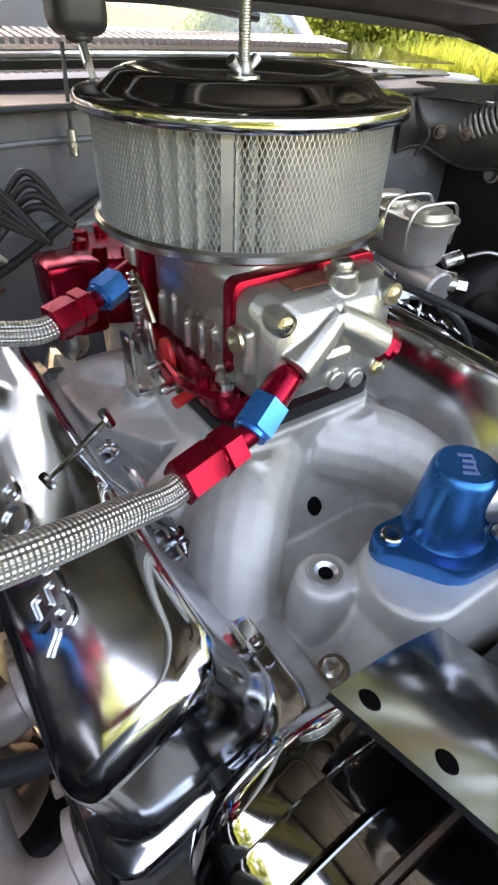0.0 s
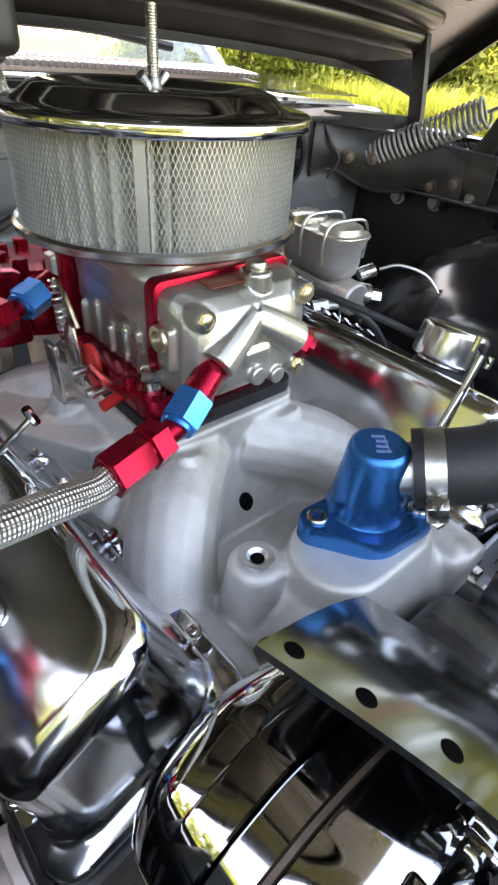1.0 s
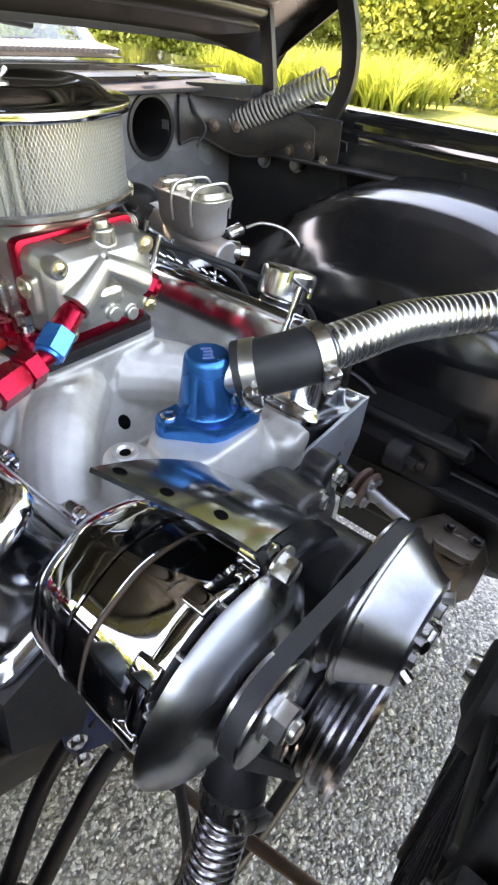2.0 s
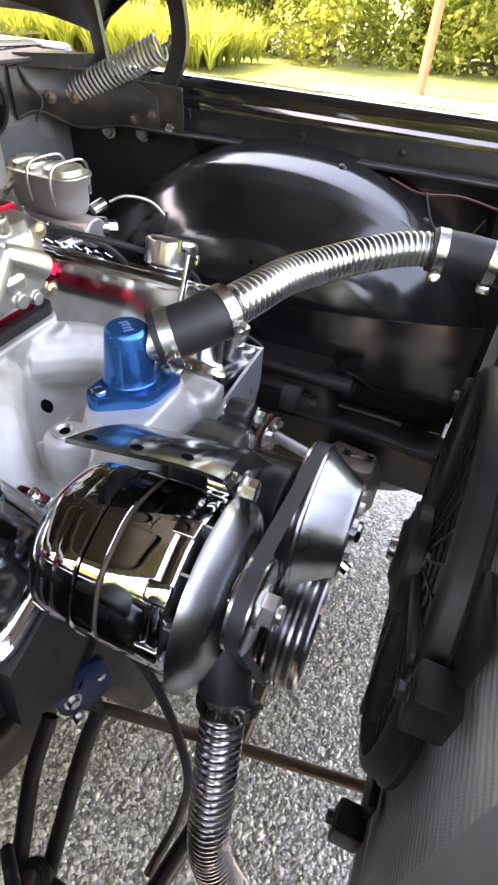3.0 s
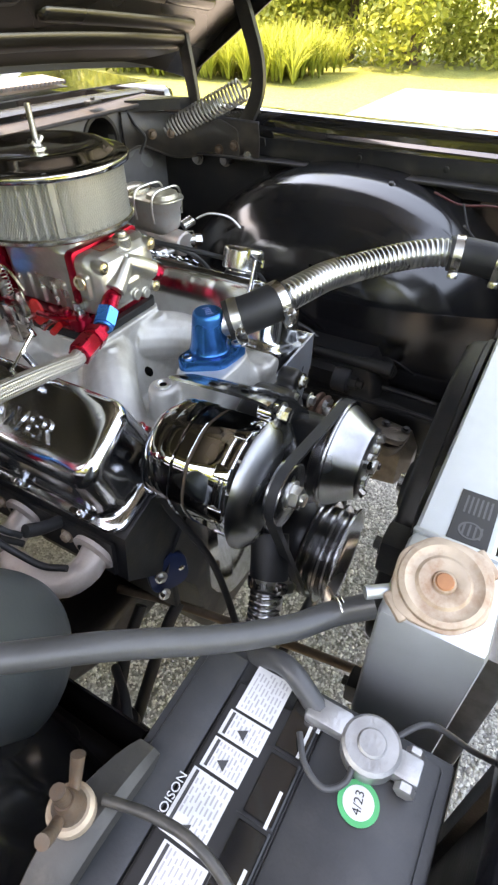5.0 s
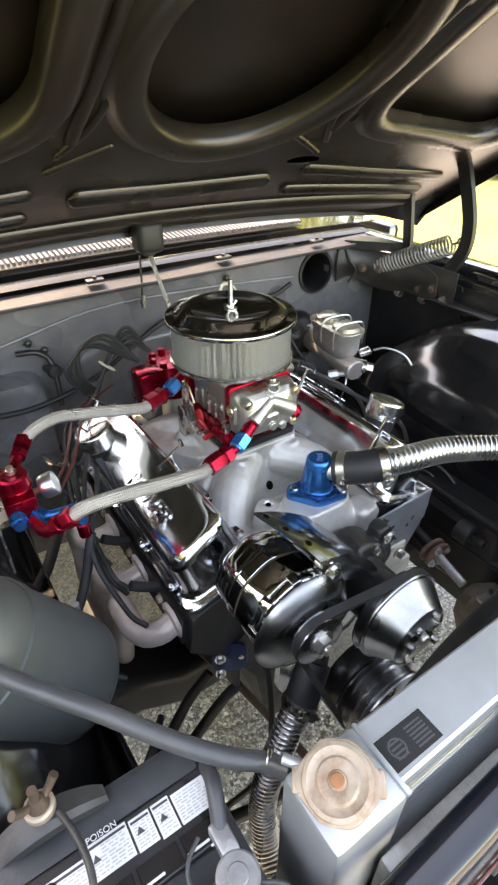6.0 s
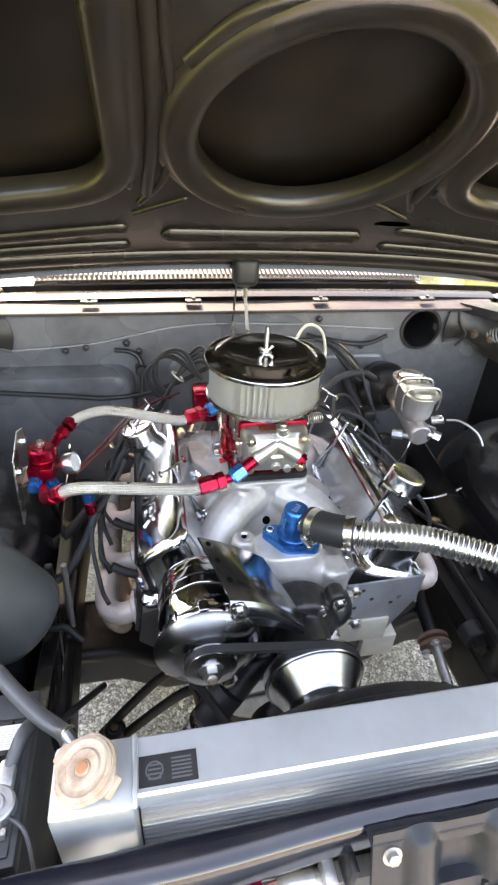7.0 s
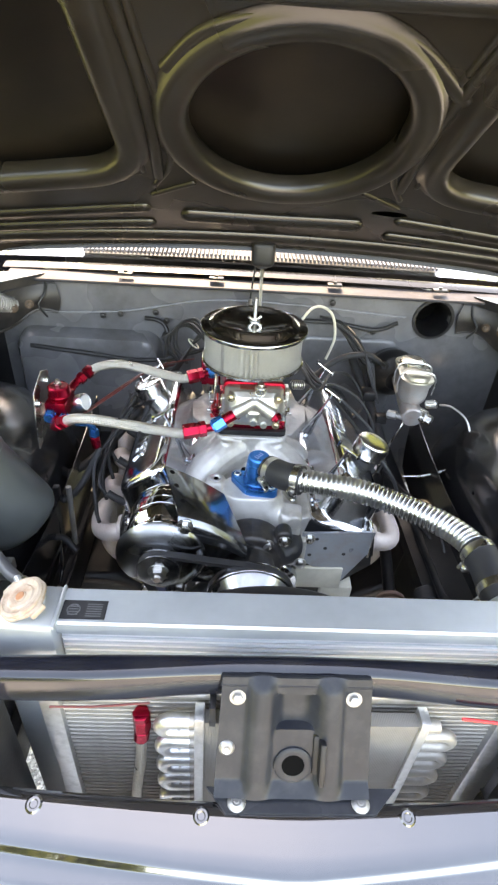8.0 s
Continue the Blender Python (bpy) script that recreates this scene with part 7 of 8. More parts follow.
def core_support():
    t = thing("radiator_support", (CX, -0.25, 0.87), "glossy black radiator support bar across the front", "radiator support")

    def sec(x):
        u = abs(x - 0.045)
        w = min(1, max(0, (u - 0.06) / 0.22))
        w = w * w * (3 - 2 * w)
        y0 = -0.219 - 0.008 * min(1, u / 0.45) ** 2
        yc = -0.243 - 0.010 * w  # the crease
        yb = -0.2475 - 0.012 * w
        zt = 0.885 - 0.005 * min(1, u / 0.4)
        return [(x, y0, zt - 0.045), (x, y0, zt - 0.010), (x, y0 - 0.002, zt - 0.003), (x, y0 - 0.007, zt), (x, y0 - 0.012, zt - 0.0002), (x, yc + 0.009, zt - 0.0012), (x, yc + 0.003, zt - 0.0030), (x, yc - 0.0010, zt - 0.0075), (x, yc - 0.0022, zt - 0.0120), (x, yb - 0.0002, zt - 0.037), (x, yb, zt - 0.040), (x, yb + 0.003, zt - 0.045), (x, yb + 0.008, zt - 0.047)]
    BARPAINT = mat("dull_black_gloss", (0.006, 0.007, 0.011), 0.13, 0, 0.2, 30, rough_vary=0.04, spec=0.5, dirt=(0.04, 0.038, 0.035), dirt_amount=0.3, dirt_scale=14)
    part("bar", loft([sec(x) for x in np.linspace(-0.74, 0.80, 60)]), BARPAINT, t)
    for sg in (-1, 1):
        part("side_panel", joined(box(*sorted((CX + sg * 0.355, CX + sg * 0.74)), -0.262, -0.250, 0.36, 0.845, 0.003), box(*sorted((CX + sg * 0.34, CX + sg * 0.36)), -0.30, -0.24, 0.36, 0.845, 0.003)), FRAME, t)
    part("red_wire", sweep([(-0.245, -0.262, 0.8335), (-0.19, -0.261, 0.8345), (-0.13, -0.256, 0.8355)], 0.0014, 8, n=16), DULLRED, t, "red wire tucked under the bar")
    part("red_wire", sweep([(0.24, -0.268, 0.836), (0.32, -0.273, 0.833), (0.42, -0.274, 0.832)], 0.0020, 8, n=16), REDPL, t, "red wire tucked under the bar")
    part("lower_bar", box(CX - 0.60, CX + 0.60, -0.27, -0.20, 0.33, 0.40, 0.008), FRAME, t)
    # latch support
    p = thing("hood_latch", (0.037, -0.30, 0.80), "dark grey hood latch plate bolted to the support bar", "hood latch")
    dz, dy = 0.121, -0.060
    O = V((0.040, -0.2535, 0.876))
    e = V((0, dy, -dz)).normalized()
    nrm = V((1, 0, 0)).cross(e)
    if nrm.z < 0:
        nrm = -nrm
    L = math.hypot(dy, dz)
    m = Matrix(((1, e.x, nrm.x, O.x), (0, e.y, nrm.y, O.y), (0, e.z, nrm.z, O.z), (0, 0, 0, 1)))
    LATCH = mat("latch_grey", (0.016, 0.018, 0.022), 0.34, 0.0, 0.12, 50, 0.1, 300, spec=0.18, dirt=(0.06, 0.06, 0.06), dirt_amount=0.3, dirt_scale=30)

    def surf(u, v):
        x = -0.086 + 0.172 * u
        h = 0.0
        for cx, w, d in ((-0.040, 0.012, 0.010), (0.040, 0.012, 0.010)):
            h += d * math.exp(-((x - cx) / w) ** 4)
        h -= 0.012 * math.exp(-((x) / 0.022) ** 6) * (1 if 0.12 < v < 0.45 else 0)
        y = -0.010 + (L + 0.012) * v
        fl = 0.010 * max(0, (v - 0.88) / 0.12)
        return m @ V((x * (1 + 0.06 * v), y, h * min(1, v * 12, (1 - v) * 9) + fl))
    part("plate", grid(surf, 44, 44, 0.004), LATCH, p)
    part("top_flange", box(-0.048, 0.128, -0.258, -0.240, 0.8755, 0.8790, 0.002), LATCH, p)
    part("foot", loft([[(0.048 + x, -0.330 + y, z - 0.12 * (0.02 - y)) for x, y in ((-0.108, 0.020), (0.120, 0.020), (0.092, -0.006), (-0.084, -0.006))] for z in (0.7475, 0.7525)]), LATCH, p, smooth=False)
    pil = part("striker_hole", lathe([(0.0125, 0.002), (0.0135, 0.0065), (0.019, 0.0075), (0.0225, 0.006), (0.0235, 0.002)], m @ V((0.000, 0.098, 0)), nrm, 28), LATCH, p)
    # Black disc as the shade in the striker ring.
    part("hole", lathe([(0, 0.0062), (0.0134, 0.0062)], m @ V((0.000, 0.098, 0)), nrm, 24), HOLE_SHADE, pil, "black disc for the shade in the striker opening")
    part("release_lever", turned(joined(box(0.022, 0.040, 0.058, 0.108, 0.002, 0.009, 0.002), box(0.028, 0.035, 0.06, 0.114, 0.006, 0.022, 0.002)), m), PLASTIC, p)
    for x in (-0.028, 0.106):
        bolt("bolt", m @ V((x - 0.040, 0.014, 0.004)), nrm, 0.0062, p, SPRING)
    for q in ((-0.062, 0.078),):
        part("carriage_bolt", lathe([(0, 0.0045), (0.003, 0.0045), (0.0035, 0.0032), (0.006, 0.0038), (0.0085, 0.002), (0.0095, 0)], m @ V((q[0] - 0.016, q[1], 0.004)), nrm, 24), SPRING, p, "grey round headed bolt")
    for x in (-0.024, 0.122):
        part("carriage_bolt", lathe([(0, 0.0045), (0.003, 0.0045), (0.0035, 0.0032), (0.006, 0.0038), (0.0095, 0.002), (0.0110, 0)], (x, -0.3265, 0.7525), (0, 0.12, 1), 24), SPRING, p, "grey round headed bolt")
    return t


core_support()


def header_panel():
    """The painted panel ahead of the radiator, with a pointed front."""
    t = thing("header_panel", (CX, -0.45, 0.74), "glossy black front panel reflecting the sky, with a pointed middle", "front panel")

    rows = [(0.0, -0.014), (0.003, -0.001), (0.006, 0.0), (0.040, -0.0095), (0.046, -0.0125), (0.052, -0.0195), (0.056, -0.0215), (0.074, -0.0265), (0.079, -0.030), (0.088, -0.041), (0.094, -0.0445), (0.118, -0.052), (0.16, -0.075), (0.22, -0.13), (0.25, -0.22), (0.26, -0.38)]

    def fn(u, v):
        x = CX - 0.85 + 1.70 * u
        a = abs(x - 0.045)
        peak = 0.026 * max(0, 1 - a / 0.42) + 0.004 * min(1, a / 0.42)
        y0 = -0.322 + 0.030 * min(1, a / 0.5) ** 1.6
        k = v * (len(rows) - 1)
        i = min(int(k), len(rows) - 2)
        f = k - i
        d = rows[i][0] * (1 - f) + rows[i + 1][0] * f
        h = rows[i][1] * (1 - f) + rows[i + 1][1] * f
        return (x, y0 - d - peak * min(1, max(0, d - 0.008) / 0.03), 0.745 + h - 0.01 * min(1, a / 0.7) ** 2)
    b = grid(fn, 60, 60)
    bmesh.ops.reverse_faces(b, faces=b.faces[:])
    b.normal_update()
    if sum(f.normal.z for f in b.faces) < 0:
        bmesh.ops.reverse_faces(b, faces=b.faces[:])
    part("panel", b, GLOSS, t)
    for x in (-0.258, -0.064, 0.178, 0.345):
        a = abs(x - 0.045)
        part("round_plug", lathe([(0, 0.0005), (0.004, 0.0005), (0.005, 0.0014), (0.0075, 0.0014), (0.010, -0.0008)], (x, -0.340 + 0.030 * min(1, a / 0.5) ** 1.6, 0.7432 - 0.01 * min(1, a / 0.7) ** 2), (0, -0.22, 1), 24), GLOSS, t)
    return t


header_panel()


def condenser():
    t = thing("condenser", (0.02, -0.225, 0.5), "aluminium condenser with fine fins in front of the radiator", "condenser")
    part("fin_block", box(-0.255, 0.33, -0.222, -0.207, 0.42, 0.80), CONDFINS, t, smooth=False)
    tube = box(-0.255, 0.33, -0.2245, -0.207, -0.0012, 0.0012, 0.0008, 1)
    me = bpy.data.meshes.new("tube")
    tube.to_mesh(me); tube.free()
    me.materials.append(CONDTUBE)
    for k in range(34):
        ob = new("tube", me)
        ob.parent = t
        ob.location = V((0, 0, 0.79 - 0.0105 * k)) - V(t.location)
    for x in (-0.2625, 0.3375):
        part("end_plate", box(x - 0.0125, x + 0.0125, -0.232, -0.205, 0.42, 0.81, 0.002), ZINC, t)
    part("top_rail", box(-0.275, 0.35, -0.232, -0.205, 0.800, 0.815, 0.002), ZINC, t)
    c = thing("oil_cooler", (0.05, -0.245, 0.66), "small tube cooler with bright aluminium return bends", "oil cooler")
    zs = [0.776 - 0.0245 * k for k in range(10)]
    for k, z in enumerate(zs):
        part("tube", rod((-0.10, -0.245, z), (0.235, -0.245, z), 0.0090, 14), CONDTUBE, c)
    for k in range(0, 10, 2):
        part("return_bend", sweep([(-0.085, -0.245, zs[k]), (-0.112, -0.245, zs[k]), (-0.122, -0.245, (zs[k] + zs[k + 1]) / 2), (-0.112, -0.245, zs[k + 1]), (-0.085, -0.245, zs[k + 1])], 0.0095, 14, n=24), ZINC, c)
    for k in range(1, 9, 2):
        part("return_bend", sweep([(0.225, -0.245, zs[k]), (0.250, -0.245, zs[k]), (0.260, -0.245, (zs[k] + zs[k + 1]) / 2), (0.250, -0.245, zs[k + 1]), (0.225, -0.245, zs[k + 1])], 0.0088, 14, n=24), CONDTUBE, c)
    part("fin_block", box(-0.068, 0.205, -0.254, -0.236, 0.55, 0.788), CONDFINS, c, smooth=False)
    for x in (-0.072, 0.2105):
        part("end_bracket", box(x - 0.006, x + 0.006, -0.258, -0.234, 0.54, 0.80, 0.001), ZINC, c)
    h = thing("cooler_line", (-0.147, -0.23, 0.74), "braided cooler line with a red anodised fitting", "cooler line")
    part("hose_end", joined(hexbar((-0.147, -0.236, 0.762), (-0.147, -0.238, 0.742), 0.0115), rod((-0.147, -0.238, 0.742), (-0.149, -0.24, 0.722), 0.0105, 16, 0.001)), RED, h, "red anodised hose end")
    part("nut", hexbar((-0.147, -0.236, 0.776), (-0.147, -0.236, 0.763), 0.0115), RED, h)
    part("braided_hose", sweep([(-0.149, -0.24, 0.724), (-0.153, -0.242, 0.66), (-0.165, -0.24, 0.56), (-0.17, -0.235, 0.46)], 0.0075, 16, n=60), BRAID, h)
    part("wire_tie", box(-0.060, -0.052, -0.262, -0.232, 0.795, 0.835, 0.001), PLASTIC, c, "black cable tie")
    return t


condenser()


# ---- battery and the passenger side ----
def battery():
    t = thing("battery", (-0.49, -0.12, 0.615), "dark grey car battery with worn white labels", "battery")
    X0, X1, Y0, Y1, Z = -0.632, -0.366, -0.204, -0.036, 0.838
    part("case", box(X0, X1, Y0, Y1, 0.612, Z - 0.022, 0.005), BATTERY, t)
    lid = part("cover", box(X0 - 0.002, X1 + 0.002, Y0 - 0.002, Y1 + 0.002, Z - 0.026, Z - 0.004, 0.003), BATTERY, t)
    part("front_deck", box(X0 + 0.004, X1 - 0.004, Y0 + 0.005, -0.128, Z - 0.012, Z - 0.0005, 0.003), BATTERY, lid)
    part("rear_deck", box(X0 + 0.004, X1 - 0.004, -0.068, Y1 - 0.004, Z - 0.012, Z - 0.001, 0.003), BATTERY, lid)
    part("vent_cover", joined(box(X0 + 0.02, X1 - 0.02, -0.127, -0.069, Z - 0.012, Z + 0.0015, 0.002), *[box(X0 + 0.03 + 0.038 * k, X0 + 0.031 + 0.038 * k, -0.127, -0.105, Z, Z + 0.0025) for k in range(6)]), INK_SHADE, lid, "black cell cover strip", smooth=False)
    zt = Z + 0.0016
    for k in range(6):
        part("cell_cap", box(X0 + 0.032 + 0.038 * k, X0 + 0.066 + 0.038 * k, -0.1255, -0.1075, Z + 0.001, Z + 0.0024, 0.0006, 1), GLOSS, lid, "glossy black cell cap", smooth=False)
    # labels: pale blocks along the strip with bars for print
    x = -0.372
    blocks = [(-0.372, -0.403, -0.076, -0.102), (-0.405, -0.421, -0.074, -0.102), (-0.423, -0.441, -0.074, -0.100), (-0.443, -0.478, -0.072, -0.099), (-0.480, -0.522, -0.078, -0.106)]
    for k, (a, b, y1, y0) in enumerate(blocks):
        lb = part("label", box(b, a, y0, y1, zt, zt + 0.0004), WHITE, t, "scuffed white label", smooth=False)
        bars, heads = [], []
        rng = random.Random(k)
        n = 9
        for i in range(n):
            yy = y0 + 0.003 + (y1 - y0 - 0.006) * i / (n - 1)
            xx = b + 0.002 + (0.010 if k in (3, 4) and i > 4 else 0.0)
            while xx < a - 0.003:
                w = rng.uniform(0.0015, 0.006)
                bars.append(box(xx, min(xx + w, a - 0.0015), yy - rng.uniform(0.0003, 0.0006), yy + 0.0005, zt + 0.0004, zt + 0.0007))
                xx += w + rng.uniform(0.0008, 0.0022)
        part("label_print", joined(*bars), GREYINK, lb, smooth=False)
        if k in (1, 2, 3, 4):
            q = (a + b) / 2
            part("label_heading", joined(box(b + 0.001, a - 0.001, y1 - 0.0042, y1 - 0.0022, zt + 0.0005, zt + 0.0009), prism([(b + 0.003, y0 + 0.012), (b + 0.010, y0 + 0.012), (b + 0.0065, y0 + 0.018)], zt + 0.0005, zt + 0.0009)), mat("label_black", (0.05, 0.05, 0.052), 0.5, 0, 0.1, 60) if k == 1 else bpy.data.materials["label_black"], lb, smooth=False)
    part("caution_mark", lathe([(0.0025, 0), (0.0052, 0), (0.0052, 0.0004), (0.0025, 0.0004), (0.0025, 0)], (-0.508, -0.084, zt + 0.0005), seg=24), INK_SHADE, t)
    white = []
    rng = random.Random(9)
    for k in range(9):
        white.append(box(-0.622 + 0.006 * k, -0.6185 + 0.006 * k, -0.096 + rng.uniform(0, 0.004), -0.080, zt, zt + 0.0004))
    for k in range(6):
        x0 = -0.61 + 0.04 * k
        white.append(box(x0, x0 + 0.020, -0.1235, -0.1215, zt + 0.001, zt + 0.0014))
    for w in white:
        part("white_bar", w, WHITE, t, smooth=False)
    words("warning_word", "POISON", 0.0072, Matrix.Translation((-0.462, -0.0690, zt)) @ Matrix.Rotation(0, 4, "Z"), WHITE, t, 0.0002)
    part("round_mark", lathe([(0.0035, 0), (0.0055, 0), (0.0055, 0.0004), (0.0035, 0.0004), (0.0035, 0)], (-0.553, -0.088, zt), seg=9), WHITE, t)
    part("warning_mark", box(-0.391, -0.383, -0.128, -0.112, zt - 0.001, zt - 0.0005), WHITE, t)
    st = part("date_sticker", lathe([(0, 0), (0.0118, 0), (0.0118, 0.0004), (0, 0.0004)], (-0.4125, -0.162, Z), seg=36), GREEN, t, "round green sticker with a white middle")
    part("sticker_middle", lathe([(0, 0.0004), (0.0088, 0.0004), (0.0088, 0.0007), (0, 0.0007)], (-0.4125, -0.162, Z), seg=36), WHITE, st)
    words("date", "4/23", 0.0072, Matrix.Translation((-0.4125, -0.162, Z + 0.0008)) @ Matrix.Rotation(radians(8), 4, "Z"), INK_SHADE, st, 0.0001)
    part("front_ribs", joined(*[box(-0.57 + 0.016 * k, -0.562 + 0.016 * k, Y0 - 0.006, Y0, 0.75, 0.80, 0.001) for k in range(12)]), BATTERY, t)
    part("rear_ribs", joined(*[box(-0.61 + 0.012 * k, -0.604 + 0.012 * k, Y1, Y1 + 0.005, 0.79, 0.812, 0.001) for k in range(19)]), BATTERY, t)
    for x in (-0.385, -0.612):
        part("post", rod((x, -0.158, Z - 0.004), (x, -0.158, Z + 0.016), 0.0085, 20, 0.001), LEAD, t)
    c = thing("battery_cable", (-0.385, -0.158, Z), "grey lead clamp and cable on the battery post", "battery cable")
    p = V((-0.385, -0.158, Z + 0.006))
    part("clamp", joined(lathe([(0.0085, -0.007), (0.0165, -0.007), (0.0175, -0.005), (0.0175, 0.006), (0.0155, 0.008), (0.0085, 0.008)], p, (0, 0, 1), 28), box(p.x - 0.008, p.x + 0.008, p.y - 0.030, p.y - 0.013, p.z - 0.006, p.z + 0.005, 0.002), box(p.x - 0.004, p.x + 0.012, p.y + 0.014, p.y + 0.042, p.z - 0.006, p.z + 0.006, 0.003)), LEAD, c)
    part("clamp_bolt", joined(hexbar((p.x - 0.014, p.y - 0.024, p.z), (p.x - 0.008, p.y - 0.024, p.z), 0.006), rod((p.x - 0.012, p.y - 0.024, p.z), (p.x + 0.013, p.y - 0.024, p.z), 0.003, 10), hexbar((p.x + 0.008, p.y - 0.024, p.z), (p.x + 0.013, p.y - 0.024, p.z), 0.0055)), ZINC, c)
    part("cable", sweep([(p.x + 0.005, p.y + 0.035, p.z), (-0.368, -0.09, 0.852), (-0.360, -0.05, 0.80), (-0.352, -0.02, 0.70), (-0.345, 0.0, 0.60), (-0.34, 0.02, 0.45)], 0.0070, 14, n=60), GREYHOSE, c)
    part("ground_lead", sweep([(p.x + 0.012, p.y - 0.01, p.z), (-0.355, -0.185, 0.845), (-0.345, -0.215, 0.82), (-0.335, -0.236, 0.80), (-0.33, -0.246, 0.79)], 0.0020, 10, n=40), GREYHOSE, c)
    part("loop", sweep([(-0.398, -0.118, 0.845), (-0.412, -0.128, 0.846), (-0.418, -0.142, 0.846), (-0.409, -0.152, 0.846), (-0.396, -0.152, 0.848)], 0.0019, 10, n=40), GREYHOSE, c)
    part("lug", joined(rod((-0.33, -0.240, 0.79), (-0.33, -0.247, 0.79), 0.010, 16), hexbar((-0.33, -0.236, 0.79), (-0.33, -0.242, 0.79), 0.007)), STEEL, c)
    # hold-down
    h = thing("battery_holddown", (-0.50, -0.03, 0.84), "worn black hold-down strap with a wing nut", "battery hold-down")
    WORN = mat("worn_black_steel", (0.045, 0.043, 0.040), 0.45, 0.3, 0.25, 50, 0.25, 300, dirt=(0.14, 0.12, 0.10), dirt_amount=0.5, dirt_scale=30)
    secs = []
    for f in np.linspace(0, 1, 14):
        x, y = -0.448 - 0.110 * f, -0.042 + 0.008 * f
        w = 0.008 + 0.006 * math.sin(f * math.pi) ** 0.7
        z = 0.840 + 0.018 * math.sin(min(1, f * 1.15) * math.pi) ** 0.8 - 0.012 * f * f
        secs.append([(x, y - w, z - 0.010), (x, y - w, z), (x, y - w * 0.6, z + 0.004), (x, y + w * 0.7, z + 0.003), (x, y + w, z - 0.006), (x, y + w * 0.9, z - 0.010)])
    part("strap", loft(secs), WORN, h)
    part("threaded_rod", joined(rod((-0.497, -0.034, 0.78), (-0.497, -0.034, 0.893), 0.004, 10)), DARKRUST, h)
    part("wing_nut", joined(lathe([(0.009, 0), (0.0085, 0.004), (0.005, 0.012), (0.004, 0.012)], (-0.497, -0.034, 0.868), seg=20), *[sweep([(-0.497 + s * 0.004, -0.034, 0.872), (-0.497 + s * 0.012, -0.034 + s * 0.004, 0.878), (-0.497 + s * 0.018, -0.034 + s * 0.006, 0.886)], lambda f, q: 0.003 + 0.001 * f, 10, n=8) for s in (-1, 1)]), DARKRUST, h)
    part("washer", lathe([(0.004, 0.008), (0.0105, 0.008), (0.0125, 0.006), (0.0125, 0), (0.004, 0)], (-0.497, -0.034, 0.860), seg=24), RUSTCAP, h, "rusty steel washer")
    part("bent_rod", sweep([(-0.485, -0.045, 0.862), (-0.478, -0.075, 0.864), (-0.478, -0.105, 0.862), (-0.492, -0.15, 0.850), (-0.500, -0.20, 0.845), (-0.502, -0.215, 0.80)], 0.0030, 10, n=40), WORN, h)
    tr = thing("battery_tray", (-0.5, -0.1, 0.6), "black steel battery tray", "battery tray")
    part("floor", box(-0.66, -0.35, -0.225, -0.015, 0.602, 0.610, 0.002), FRAME, tr)
    part("support", joined(box(-0.62, -0.58, -0.15, -0.02, 0.35, 0.602, 0.003), box(-0.42, -0.38, -0.20, -0.02, 0.45, 0.602, 0.003)), FRAME, tr)
    return t


battery()

def vacuum_reservoir():
    t = thing("vacuum_reservoir", (-0.47, 0.15, 0.72), "dark grey plastic canister leaning beside the engine", "reservoir")
    ax = V((math.cos(0.118) * math.cos(-1.04), math.sin(0.118) * math.cos(-1.04), math.sin(-1.04)))
    end = V((-0.430, 0.157, 0.720))
    top = end - ax * 0.215
    part("canister", lathe([(0, 0.215), (0.050, 0.2145), (0.062, 0.2125), (0.070, 0.207), (0.0755, 0.197), (0.077, 0.185), (0.0765, 0.060), (0.0765, 0.058)], top, ax, 64), DRUM, t)
    part("cap", lathe([(0.0765, 0.060), (0.0785, 0.058), (0.0785, 0.046), (0.0765, 0.044), (0.075, 0.012), (0.070, 0.003), (0.060, 0.0), (0, -0.001)], top, ax, 64), DRUM, t)
    part("mounting_foot", joined(box(-0.66, -0.50, 0.13, 0.16, 0.60, 0.606, 0.002), box(-0.535, -0.505, 0.13, 0.16, 0.60, 0.76, 0.002)), SATIN, t)
    part("nipple", joined(rod(end + ax * -0.004, end + ax * 0.016, 0.008, 14, 0.002), rod(end + ax * 0.014, end + ax * 0.030, 0.005, 12, 0.001)), RUBBER, t)
    return t


vacuum_reservoir()


